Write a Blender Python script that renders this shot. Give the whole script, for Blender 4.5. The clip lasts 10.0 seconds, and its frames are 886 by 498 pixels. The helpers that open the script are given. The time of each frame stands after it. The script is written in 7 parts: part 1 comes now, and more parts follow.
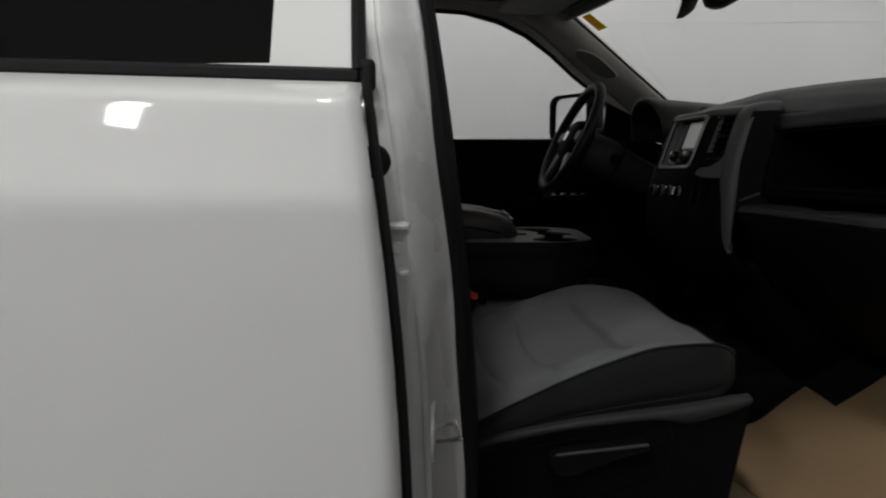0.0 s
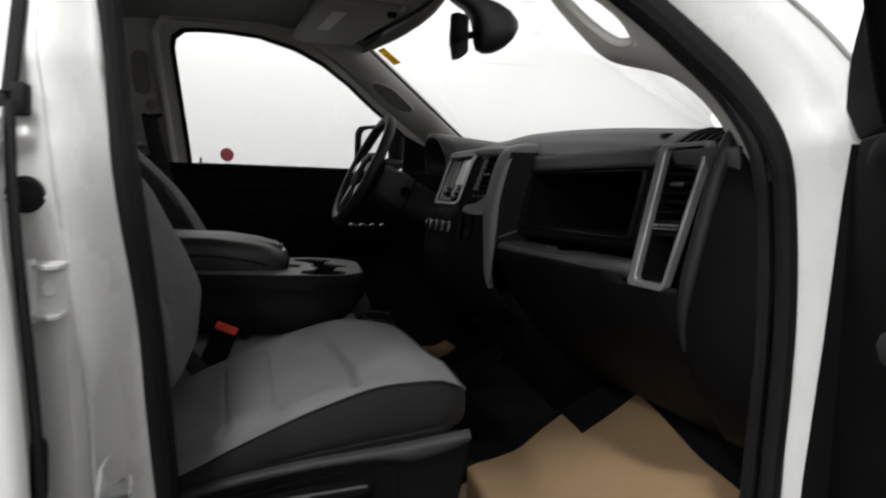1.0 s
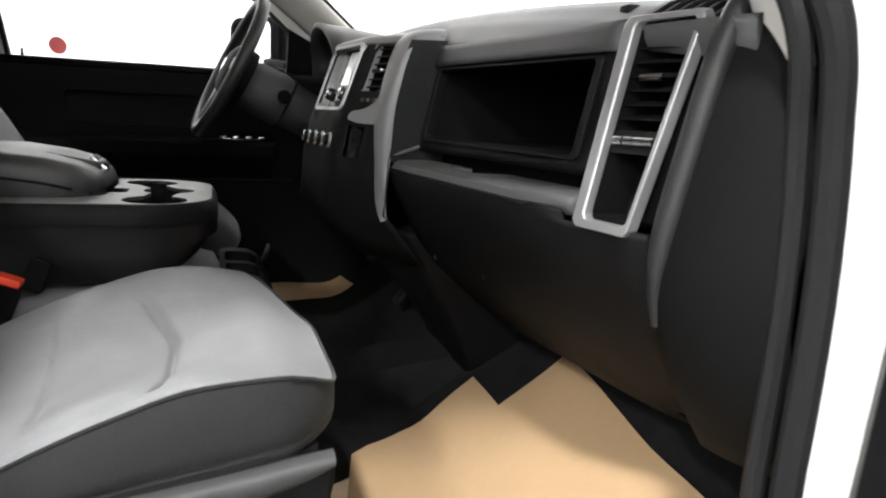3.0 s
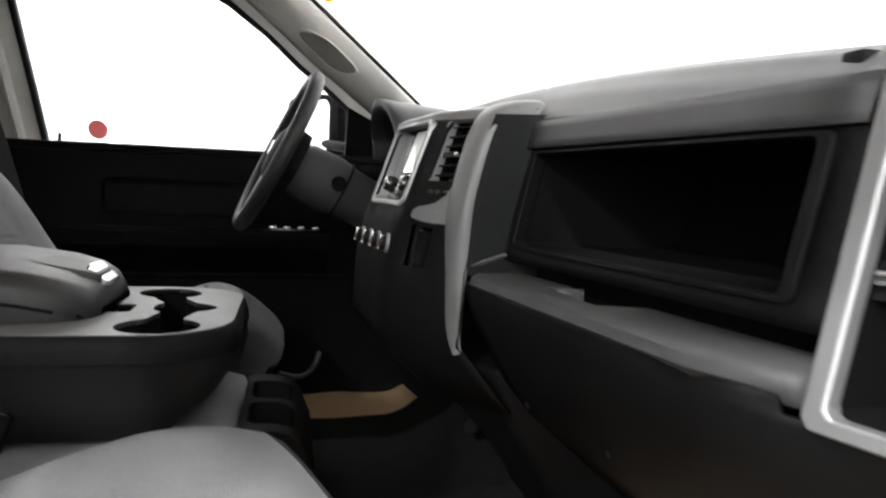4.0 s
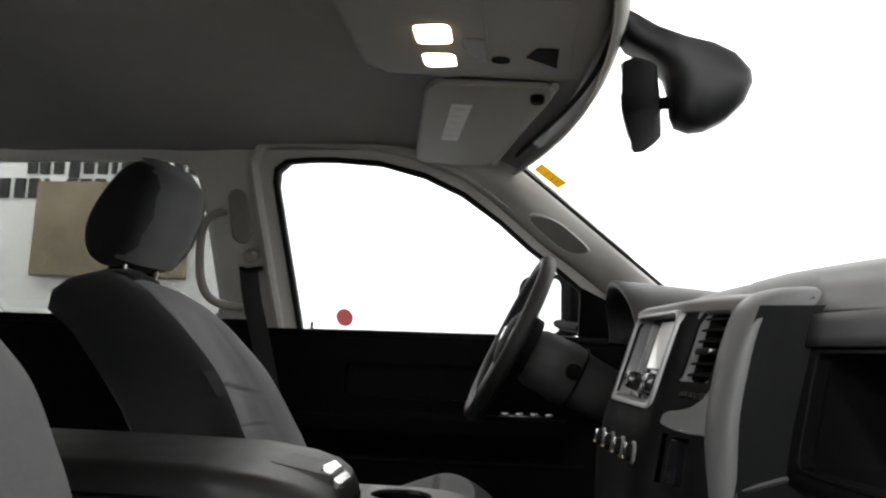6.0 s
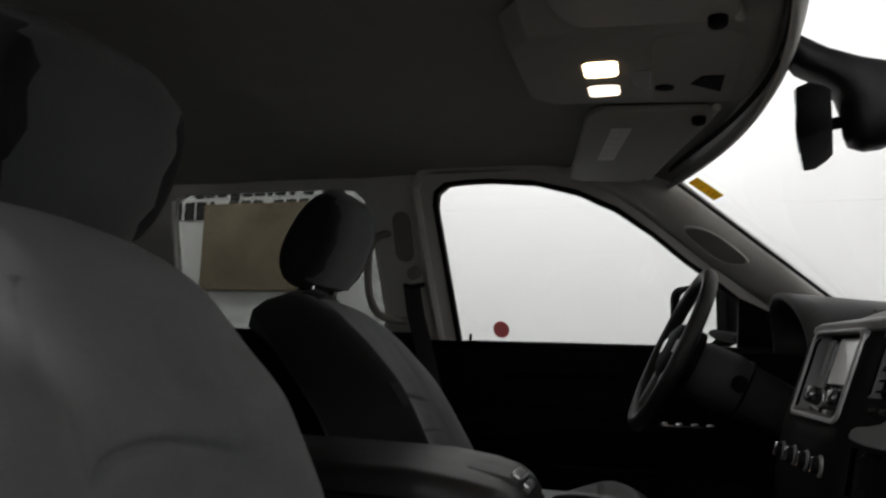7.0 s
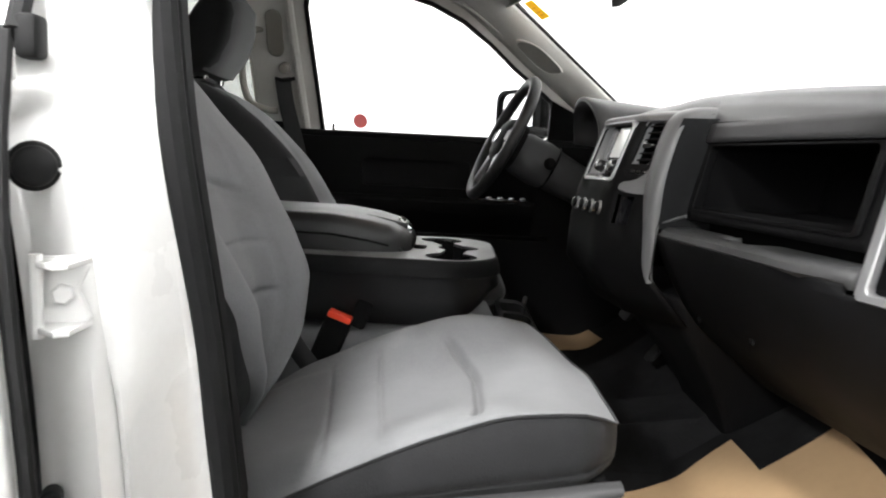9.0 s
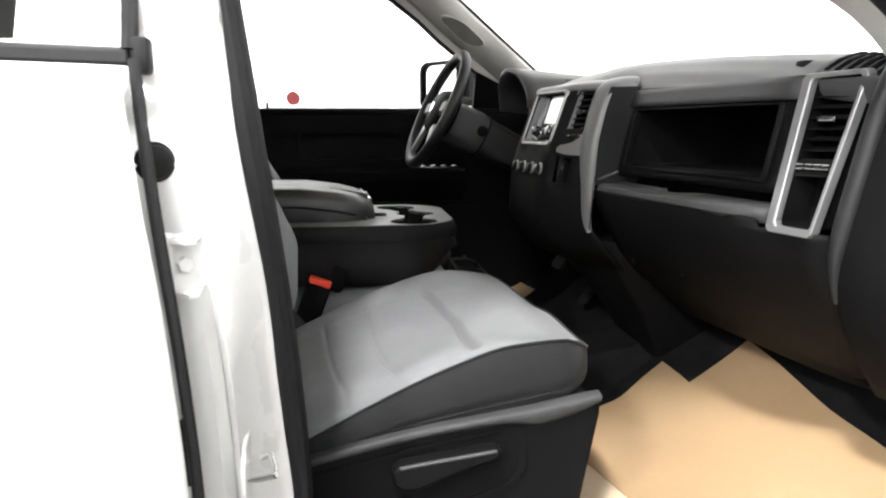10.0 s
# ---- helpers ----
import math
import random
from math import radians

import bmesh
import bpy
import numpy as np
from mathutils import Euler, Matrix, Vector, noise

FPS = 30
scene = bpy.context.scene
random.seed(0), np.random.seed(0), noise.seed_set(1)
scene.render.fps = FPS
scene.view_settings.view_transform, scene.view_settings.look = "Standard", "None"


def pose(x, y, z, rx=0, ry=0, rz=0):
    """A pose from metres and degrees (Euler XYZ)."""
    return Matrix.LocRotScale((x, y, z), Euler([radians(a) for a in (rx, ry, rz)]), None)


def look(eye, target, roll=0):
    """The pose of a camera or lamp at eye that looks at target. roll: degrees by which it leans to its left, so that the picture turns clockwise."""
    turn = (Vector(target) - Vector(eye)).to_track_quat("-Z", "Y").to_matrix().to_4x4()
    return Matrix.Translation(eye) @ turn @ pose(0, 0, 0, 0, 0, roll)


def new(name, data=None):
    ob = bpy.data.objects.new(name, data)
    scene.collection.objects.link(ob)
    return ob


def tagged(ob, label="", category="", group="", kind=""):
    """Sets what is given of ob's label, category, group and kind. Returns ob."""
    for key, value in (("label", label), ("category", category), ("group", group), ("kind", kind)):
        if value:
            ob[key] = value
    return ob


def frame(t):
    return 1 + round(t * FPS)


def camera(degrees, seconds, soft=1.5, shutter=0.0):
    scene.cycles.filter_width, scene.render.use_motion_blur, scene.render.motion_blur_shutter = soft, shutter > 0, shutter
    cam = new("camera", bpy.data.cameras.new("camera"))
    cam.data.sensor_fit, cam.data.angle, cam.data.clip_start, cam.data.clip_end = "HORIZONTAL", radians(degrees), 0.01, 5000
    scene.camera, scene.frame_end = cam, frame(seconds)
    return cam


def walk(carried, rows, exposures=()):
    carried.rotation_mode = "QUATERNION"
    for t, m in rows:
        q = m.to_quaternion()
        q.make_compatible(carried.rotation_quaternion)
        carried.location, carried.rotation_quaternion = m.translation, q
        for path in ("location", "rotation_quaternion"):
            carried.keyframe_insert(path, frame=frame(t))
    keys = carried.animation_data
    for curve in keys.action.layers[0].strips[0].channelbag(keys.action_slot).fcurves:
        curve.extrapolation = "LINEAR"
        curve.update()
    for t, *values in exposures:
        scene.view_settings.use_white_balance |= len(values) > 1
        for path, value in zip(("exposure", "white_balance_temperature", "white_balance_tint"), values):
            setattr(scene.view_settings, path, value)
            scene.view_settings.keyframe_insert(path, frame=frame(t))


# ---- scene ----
cam = camera(63.5, 10.0, soft=2.0, shutter=0.35)
PATH = [
    (0, (0.115, -1.644, 1.244), (0.051, 0.342, 1.016), -0.1),
    (0.5, (0.152, -1.668, 1.247), (0.294, 0.311, 1.001), 2.8),
    (1, (0.272, -1.635, 1.261), (0.639, 0.325, 1.109), 1.9),
    (1.5, (0.335, -1.621, 1.269), (0.718, 0.34, 1.185), 1.1),
    (2, (0.388, -1.571, 1.256), (0.751, 0.387, 1.067), 1.3),
    (2.2, (0.398, -1.541, 1.244), (0.775, 0.406, 0.984), 2.4),
    (3.3, (0.388, -1.213, 1.234), (1.03, 0.645, 0.867), 2.8),
    (3.5, (0.400, -1.167, 1.228), (1.012, 0.712, 0.921), 2.4),
    (4, (0.445, -1.005, 1.263), (0.872, 0.942, 1.097), 2.5),
    (4.5, (0.469, -0.907, 1.271), (0.721, 1.075, 1.179), 2.4),
    (5, (0.460, -0.890, 1.286), (0.550, 1.107, 1.316), 2.0),
    (5.5, (0.445, -0.917, 1.301), (0.391, 1.075, 1.471), 1.7),
    (5.7, (0.445, -0.922, 1.297), (0.319, 1.061, 1.52), 1.8),
    (6.8, (0.406, -1.010, 1.313), (-0.075, 0.905, 1.630), 1.6),
    (7, (0.387, -1.035, 1.313), (-0.173, 0.864, 1.590), 1.7),
    (7.5, (0.357, -1.077, 1.296), (-0.200, 0.844, 1.334), 2.9),
    (8, (0.317, -1.158, 1.274), (0.056, 0.820, 1.122), 4.3),
    (8.5, (0.297, -1.258, 1.244), (0.224, 0.716, 0.919), 2.3),
    (9, (0.301, -1.417, 1.267), (0.279, 0.567, 1.015), 2.8),
    (9.5, (0.271, -1.521, 1.266), (0.375, 0.442, 0.893), 1.0),
    (10, (0.185, -1.552, 1.276), (0.428, 0.405, 0.941), -0.1),
]
walk(cam, [(t, look(eye, target, roll)) for t, eye, target, roll in PATH],
     [(0, -2.65), (0.3, -2.5), (0.6, -2.05), (0.9, -1.5), (1.2, -1.1), (1.5, -0.75), (2.2, -0.25), (3.3, 0.65), (4.5, 0.58), (5.5, 0.85), (5.7, 0.65), (6.8, -1.7), (7.1, -1.65), (7.5, -1.35), (8.2, -0.3), (8.5, 0.2), (9, 0.52), (10, 0.65)])

# ---------------------------------------------------------------- world and light
world = bpy.data.worlds.new("room_light")
scene.world = world
world.use_nodes = True
world.node_tree.nodes["Background"].inputs[0].default_value = (0.95, 0.97, 1.0, 1)
world.node_tree.nodes["Background"].inputs[1].default_value = 0.05


def unseen_lamp(eye, toward, w, d, watts):
    """A long lamp high in the room, out of view, turned towards a point."""
    data = bpy.data.lights.new("unseen_lamp", "AREA")
    data.shape, data.size, data.size_y, data.energy = "RECTANGLE", w, d, watts
    data.color = (1.0, 0.995, 0.985)
    ob = new("unseen_lamp", data)
    ob.matrix_world = look(eye, toward)
    return ob


# Lamps facing the walls, added to light the room; none is seen.
LAMPS = 100.0
for lx in (-3.4, 0.0, 3.4):
    unseen_lamp((lx, 1.9, 3.45), (lx, 3.0, 2.6), 2.4, 0.3, LAMPS * 1.2)
    unseen_lamp((lx, -3.7, 3.45), (lx, -5.0, 2.6), 2.4, 0.3, LAMPS * 1.2)
for ly in (-3.2, 0.2):
    unseen_lamp((4.7, ly, 3.45), (6.0, ly, 2.6), 2.4, 0.3, LAMPS)
    unseen_lamp((-4.7, ly, 3.45), (-6.0, ly, 2.6), 2.4, 0.3, LAMPS)


# bare ceiling panels over the passenger side
unseen_lamp((-0.30, -1.6, 3.5), (-0.30, -1.5, 2.5), 0.2, 0.45, 125.0)
unseen_lamp((-1.90, -4.0, 3.5), (-1.857, -3.91, 2.5), 0.18, 0.9, 190.0)


# ---------------------------------------------------------------- materials
def mat(name, col, rough=0.5, metal=0.0, var=0.12, scale=6.0, bump=0.0, bscale=400.0, coat=0.0, sheen=0.0, spec=0.5, weave=False, stain=0.0):
    m = bpy.data.materials.new(name)
    m.use_nodes = True
    nt = m.node_tree
    b = nt.nodes["Principled BSDF"]
    tc = nt.nodes.new("ShaderNodeTexCoord")
    n1 = nt.nodes.new("ShaderNodeTexNoise")
    n1.inputs["Scale"].default_value = scale
    n1.inputs["Detail"].default_value = 6
    nt.links.new(tc.outputs["Object"], n1.inputs["Vector"])
    n2 = nt.nodes.new("ShaderNodeTexNoise")
    n2.inputs["Scale"].default_value = scale * 14
    n2.inputs["Detail"].default_value = 3
    nt.links.new(tc.outputs["Object"], n2.inputs["Vector"])
    add = nt.nodes.new("ShaderNodeMath")
    add.operation = "MULTIPLY_ADD"
    add.inputs[1].default_value = 0.4
    nt.links.new(n2.outputs["Fac"], add.inputs[0])
    nt.links.new(n1.outputs["Fac"], add.inputs[2])
    ramp = nt.nodes.new("ShaderNodeMapRange")
    ramp.inputs["From Min"].default_value = 0.45
    ramp.inputs["From Max"].default_value = 0.95
    ramp.inputs["To Min"].default_value = 1.0 - var
    ramp.inputs["To Max"].default_value = 1.0 + var
    nt.links.new(add.outputs[0], ramp.inputs["Value"])
    mul = nt.nodes.new("ShaderNodeVectorMath")
    mul.operation = "SCALE"
    mul.inputs[0].default_value = col
    nt.links.new(ramp.outputs["Result"], mul.inputs["Scale"])
    nt.links.new(mul.outputs[0], b.inputs["Base Color"])
    rr = nt.nodes.new("ShaderNodeMapRange")
    rr.inputs["From Min"].default_value = 0.3
    rr.inputs["From Max"].default_value = 0.7
    rr.inputs["To Min"].default_value = max(0.02, rough - 0.06)
    rr.inputs["To Max"].default_value = min(1.0, rough + 0.06)
    nt.links.new(n1.outputs["Fac"], rr.inputs["Value"])
    nt.links.new(rr.outputs["Result"], b.inputs["Roughness"])
    b.inputs["Metallic"].default_value = metal
    b.inputs["Specular IOR Level"].default_value = spec
    b.inputs["Coat Weight"].default_value = coat
    b.inputs["Coat Roughness"].default_value = 0.04
    b.inputs["Sheen Weight"].default_value = sheen
    if bump > 0:
        if weave:
            n3 = nt.nodes.new("ShaderNodeTexVoronoi")
        else:
            n3 = nt.nodes.new("ShaderNodeTexNoise")
            n3.inputs["Detail"].default_value = 2
        n3.inputs["Scale"].default_value = bscale
        nt.links.new(tc.outputs["Object"], n3.inputs["Vector"])
        bp = nt.nodes.new("ShaderNodeBump")
        bp.inputs["Strength"].default_value = bump
        bp.inputs["Distance"].default_value = 0.0006
        nt.links.new(n3.outputs[0], bp.inputs["Height"])
        nt.links.new(bp.outputs["Normal"], b.inputs["Normal"])
    return m


def glass(name, tint, gloss=0.9):
    m = bpy.data.materials.new(name)
    m.use_nodes = True
    nt = m.node_tree
    nt.nodes.clear()
    out = nt.nodes.new("ShaderNodeOutputMaterial")
    mix = nt.nodes.new("ShaderNodeMixShader")
    tr = nt.nodes.new("ShaderNodeBsdfTransparent")
    gl = nt.nodes.new("ShaderNodeBsdfGlossy")
    lw = nt.nodes.new("ShaderNodeLayerWeight")
    pw = nt.nodes.new("ShaderNodeMath")
    pw.operation = "POWER"
    pw.inputs[1].default_value = 5.0
    nt.links.new(lw.outputs["Facing"], pw.inputs[0])
    fr = nt.nodes.new("ShaderNodeMath")
    fr.operation = "MULTIPLY_ADD"
    fr.inputs[1].default_value, fr.inputs[2].default_value = 0.75, 0.04
    nt.links.new(pw.outputs[0], fr.inputs[0])
    tr.inputs[0].default_value = (*tint, 1)
    gl.inputs["Roughness"].default_value = 0.02
    gl.inputs["Color"].default_value = (gloss, gloss, gloss, 1)
    nt.links.new(fr.outputs[0], mix.inputs[0])
    nt.links.new(tr.outputs[0], mix.inputs[1])
    nt.links.new(gl.outputs[0], mix.inputs[2])
    nt.links.new(mix.outputs[0], out.inputs[0])
    return m


def glowing(name, col, strength):
    m = bpy.data.materials.new(name)
    m.use_nodes = True
    b = m.node_tree.nodes["Principled BSDF"]
    b.inputs["Base Color"].default_value = (0.8, 0.78, 0.72, 1)
    b.inputs["Emission Color"].default_value = (*col, 1)
    b.inputs["Emission Strength"].default_value = strength
    return m


def film_paper(name, col):
    """Thin paper on glass: lit from the front and glowing through from behind."""
    m = bpy.data.materials.new(name)
    m.use_nodes = True
    nt = m.node_tree
    b = nt.nodes["Principled BSDF"]
    b.inputs["Base Color"].default_value = (*col, 1)
    b.inputs["Roughness"].default_value = 0.6
    tl = nt.nodes.new("ShaderNodeBsdfTranslucent")
    tl.inputs["Color"].default_value = (*col, 1)
    mix = nt.nodes.new("ShaderNodeMixShader")
    mix.inputs[0].default_value = 0.6
    nt.links.new(b.outputs[0], mix.inputs[1])
    nt.links.new(tl.outputs[0], mix.inputs[2])
    nt.links.new(mix.outputs[0], nt.nodes["Material Output"].inputs[0])
    return m


M_WALL = mat("white_wall_panel", (0.88, 0.88, 0.878), 0.5, var=0.02, scale=1.5)
M_CUTPANEL = mat("added_panel_grey", (0.26, 0.26, 0.262), 0.5, var=0.04, scale=1.5)
M_CEIL = mat("white_ceiling_paint", (0.8, 0.8, 0.8), 0.8, var=0.03)
M_CONC = mat("sealed_concrete", (0.16, 0.16, 0.157), 0.35, var=0.2, scale=2.0, bump=0.15, bscale=80)
M_PAINT = mat("white_body_paint", (0.80, 0.80, 0.79), 0.5, var=0.004, scale=2.0, coat=0.8)
M_JAMB = mat("white_jamb_paint", (0.78, 0.78, 0.77), 0.3, var=0.04, scale=9.0, coat=0.6)
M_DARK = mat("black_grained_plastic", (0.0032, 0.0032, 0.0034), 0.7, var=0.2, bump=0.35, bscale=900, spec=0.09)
# How light falls on the dash is in these tones: dark face, pale pad.
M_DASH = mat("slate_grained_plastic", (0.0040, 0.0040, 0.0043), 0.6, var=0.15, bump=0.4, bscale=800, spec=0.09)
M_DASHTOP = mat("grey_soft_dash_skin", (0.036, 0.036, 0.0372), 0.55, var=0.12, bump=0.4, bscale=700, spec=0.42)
M_LIGHTPL = mat("pale_grey_trim_plastic", (0.57, 0.56, 0.53), 0.6, var=0.06, bump=0.25, bscale=700)
M_HEAD = mat("grey_headliner_cloth", (0.30, 0.29, 0.27), 0.95, var=0.07, scale=10, bump=0.5, bscale=600, sheen=0.2)
M_VISOR = mat("grey_visor_vinyl", (0.36, 0.35, 0.325), 0.75, var=0.06, bump=0.3, bscale=700)
M_SEATL = mat("light_grey_seat_cloth", (0.148, 0.150, 0.154), 0.92, var=0.10, scale=14, bump=0.55, bscale=620, sheen=0.06, spec=0.25, weave=True)
M_SEATD = mat("dark_grey_seat_cloth", (0.0112, 0.0114, 0.0121), 0.88, var=0.16, scale=14, bump=0.6, bscale=520, sheen=0.08, spec=0.2, weave=True)
M_VINYL = mat("charcoal_armrest_vinyl", (0.0135, 0.0135, 0.014), 0.45, var=0.12, bump=0.5, bscale=500, spec=0.32)
M_CONS = mat("grey_console_plastic", (0.07, 0.07, 0.071), 0.5, var=0.1, bump=0.3, bscale=800)
M_SILVER = mat("satin_silver_paint", (0.20, 0.20, 0.204), 0.36, metal=0.55, var=0.04, scale=20)
M_BAND = mat("satin_grey_trim_paint", (0.090, 0.090, 0.092), 0.5, metal=0.1, var=0.05, scale=20)
# Shade inside bins, wells and slots is put into this black.
M_BLACK = mat("shaded_recess_black", (0.0026, 0.0026, 0.0028), 0.9, spec=0.05)
M_CHROME = mat("chrome", (0.8, 0.8, 0.8), 0.12, metal=1.0, var=0.03)
M_RUBBER = mat("black_rubber_seal", (0.009, 0.009, 0.0094), 0.6, var=0.2, bump=0.2, bscale=300, spec=0.18)
M_GREYSEAL = mat("grey_flocked_seal", (0.010, 0.010, 0.0104), 0.75, var=0.15, bump=0.3, bscale=500, spec=0.15)
# Paler dash tones for the shelf, strip and ridge that catch the light.
M_LIP = mat("light_paled_grey_plastic", (0.028, 0.028, 0.0288), 0.55, var=0.14, bump=0.4, bscale=750, spec=0.28)
M_RIDGE = mat("light_paled_charcoal_plastic", (0.013, 0.013, 0.0135), 0.5, var=0.12, bump=0.4, bscale=800, spec=0.25)
M_CARPET = mat("black_carpet", (0.009, 0.009, 0.0094), 1.0, var=0.35, scale=30, bump=1.0, bscale=260, spec=0.08)
M_KRAFT = mat("brown_kraft_paper", (0.33, 0.22, 0.12), 0.85, var=0.07, scale=5, bump=0.25, bscale=160)
M_KRAFTPALE = mat("pale_kraft_paper", (0.66, 0.52, 0.36), 0.85, var=0.06, scale=5, bump=0.2, bscale=160)
M_RED = mat("red_buckle_plastic", (0.75, 0.055, 0.02), 0.4, var=0.05)
M_YELLOW = film_paper("yellow_sticker", (0.90, 0.64, 0.07))
M_STICKRED = film_paper("dull_red_sticker", (0.55, 0.24, 0.24))
M_YELLOWINK = film_paper("yellow_sticker_print", (0.55, 0.36, 0.05))
M_BODY = mat("black_console_plastic", (0.0075, 0.0075, 0.008), 0.5, var=0.15, bump=0.35, bscale=700, spec=0.2)
M_LABEL = mat("white_label_paper", (0.72, 0.71, 0.68), 0.6, var=0.05, scale=40)
M_INK = mat("printed_ink", (0.03, 0.03, 0.03), 0.7)
M_PALEINK = mat("pale_print", (0.62, 0.61, 0.59), 0.7)
M_EDGEGREY = mat("glare_paled_grey", (0.38, 0.38, 0.37), 0.7)
M_BELT = mat("black_belt_webbing", (0.022, 0.022, 0.023), 0.75, var=0.1, bump=0.6, bscale=700)
M_WOOD = mat("weathered_brown_board", (0.26, 0.21, 0.15), 0.8, var=0.45, scale=3)
M_MIRROR = mat("mirror_glass", (0.86, 0.87, 0.87), 0.03, metal=1.0, var=0.0)
M_GLOSSB = mat("piano_black", (0.006, 0.006, 0.007), 0.12, var=0.1, coat=0.5)
# Pale because the room's reflection on the screen is in its colour.
M_SCREEN = mat("display_with_room_glare", (0.80, 0.82, 0.81), 0.10, var=0.03, coat=0.6)
M_MESH = mat("perforated_speaker_grille", (0.20, 0.195, 0.18), 0.8, var=0.15, bump=1.0, bscale=350, weave=True)
M_GLASS = glass("clear_window_glass", (0.88, 0.885, 0.885))
M_TINT = glass("smoked_window_glass", (0.42, 0.43, 0.42))
M_LAMP = glowing("lit_dome_lamp", (1.0, 0.70, 0.42), 26.0)


# ---------------------------------------------------------------- building helpers
BASES = {}


def thing(name, loc, label="", category="", group="", kind=""):
    ob = new(name)
    ob.empty_display_size = 0.05
    ob.location = loc
    BASES[ob.name] = Vector(loc)
    return tagged(ob, label, category, group, kind)


def put(name, bm, material, base=Vector((0, 0, 0)), smooth=35, sub=0, bevel=0.0):
    bmesh.ops.recalc_face_normals(bm, faces=bm.faces[:])
    bm.transform(Matrix.Translation(-base))
    me = bpy.data.meshes.new(name)
    bm.to_mesh(me)
    bm.free()
    me.materials.append(material)
    if smooth:
        for p in me.polygons:
            p.use_smooth = True
        me.set_sharp_from_angle(angle=radians(smooth))
    ob = new(name, me)
    if bevel:
        md = ob.modifiers.new("edge", "BEVEL")
        md.width, md.segments, md.limit_method, md.angle_limit = bevel, 3, "ANGLE", radians(30)
    if sub:
        md = ob.modifiers.new("smooth", "SUBSURF")
        md.levels = md.render_levels = sub
    return ob


def part(name, bm, material, parent, label="", smooth=35, sub=0, bevel=0.0):
    base = BASES[parent.name]
    ob = put(name, bm, material, base, smooth, sub, bevel)
    ob.parent = parent
    BASES[ob.name] = base
    if label:
        ob["label"] = label
    return ob


def solid(name, bm, material, loc, label, category, group="", kind="", smooth=35, sub=0, bevel=0.0):
    base = Vector(loc)
    ob = put(name, bm, material, base, smooth, sub, bevel)
    ob.location = base
    BASES[ob.name] = base
    return tagged(ob, label, category, group, kind)


def lerp(a, b, t):
    return a + (b - a) * t


def curve1(keys, x):
    """Smooth value at x from (x, value) keys, with no overshoot."""
    if x <= keys[0][0]:
        return keys[0][1]
    n = len(keys)
    sl = [(keys[i + 1][1] - keys[i][1]) / (keys[i + 1][0] - keys[i][0]) for i in range(n - 1)]
    for i in range(n - 1):
        (a, va), (b, vb) = keys[i], keys[i + 1]
        if x <= b:
            m0 = sl[i] if i == 0 else (0.0 if sl[i - 1] * sl[i] <= 0 else 2 * sl[i - 1] * sl[i] / (sl[i - 1] + sl[i]))
            m1 = sl[i] if i == n - 2 else (0.0 if sl[i + 1] * sl[i] <= 0 else 2 * sl[i + 1] * sl[i] / (sl[i + 1] + sl[i]))
            h = b - a
            t = (x - a) / h
            return va * (1 + 2 * t) * (1 - t) ** 2 + m0 * h * t * (1 - t) ** 2 + vb * t * t * (3 - 2 * t) + m1 * h * t * t * (t - 1)
    return keys[-1][1]


def box(x0, x1, y0, y1, z0, z1, r=0.0, seg=2):
    bm = bmesh.new()
    bmesh.ops.create_cube(bm, size=1)
    for v in bm.verts:
        v.co = Vector((lerp(x0, x1, v.co.x + 0.5), lerp(y0, y1, v.co.y + 0.5), lerp(z0, z1, v.co.z + 0.5)))
    if r:
        bmesh.ops.bevel(bm, geom=bm.edges[:], offset=r, segments=seg, profile=0.5, affect="EDGES")
    return bm


def loft(loops, ring=True, caps=True, bm=None):
    bm = bm or bmesh.new()
    rows = [[bm.verts.new(p) for p in lp] for lp in loops]
    n = len(rows[0])
    for a, b in zip(rows, rows[1:]):
        for i in range(n if ring else n - 1):
            j = (i + 1) % n
            bm.faces.new((a[i], a[j], b[j], b[i]))
    if caps and ring:
        bm.faces.new(rows[0][::-1])
        bm.faces.new(rows[-1])
    return bm


def surf(f, nu, nv, bm=None, skip=None):
    """An open sheet from f(u, v), u and v in 0..1."""
    bm = bm or bmesh.new()
    rows = [[bm.verts.new(f(i / nu, j / nv)) for j in range(nv + 1)] for i in range(nu + 1)]
    for i in range(nu):
        for j in range(nv):
            if skip and skip((i + 0.5) / nu, (j + 0.5) / nv):
                continue
            bm.faces.new((rows[i][j], rows[i][j + 1], rows[i + 1][j + 1], rows[i + 1][j]))
    return bm


def tube(path, r, n=8, closed=False, flat=1.0, up=(0, 0, 1), bm=None):
    """A round or flattened bar along a path."""
    pts = [Vector(p) for p in path]
    up = Vector(up)
    loops = []
    k = len(pts)
    for i, p in enumerate(pts):
        a = pts[(i - 1) % k] if (closed or i) else pts[i]
        b = pts[(i + 1) % k] if (closed or i < k - 1) else pts[i]
        d = (b - a).normalized()
        s = d.cross(up)
        s = s.normalized() if s.length > 1e-5 else Vector((0, 1, 0))
        w = s.cross(d).normalized()
        rad = r[i] if isinstance(r, (list, tuple)) else r
        loops.append([p + s * (rad * math.cos(t)) + w * (rad * flat * math.sin(t)) for t in [2 * math.pi * q / n for q in range(n)]])
    if closed:
        loops.append(loops[0])
        bm2 = loft(loops, caps=False, bm=bm)
        bmesh.ops.remove_doubles(bm2, verts=bm2.verts[:], dist=1e-6)
        return bm2
    return loft(loops, bm=bm)


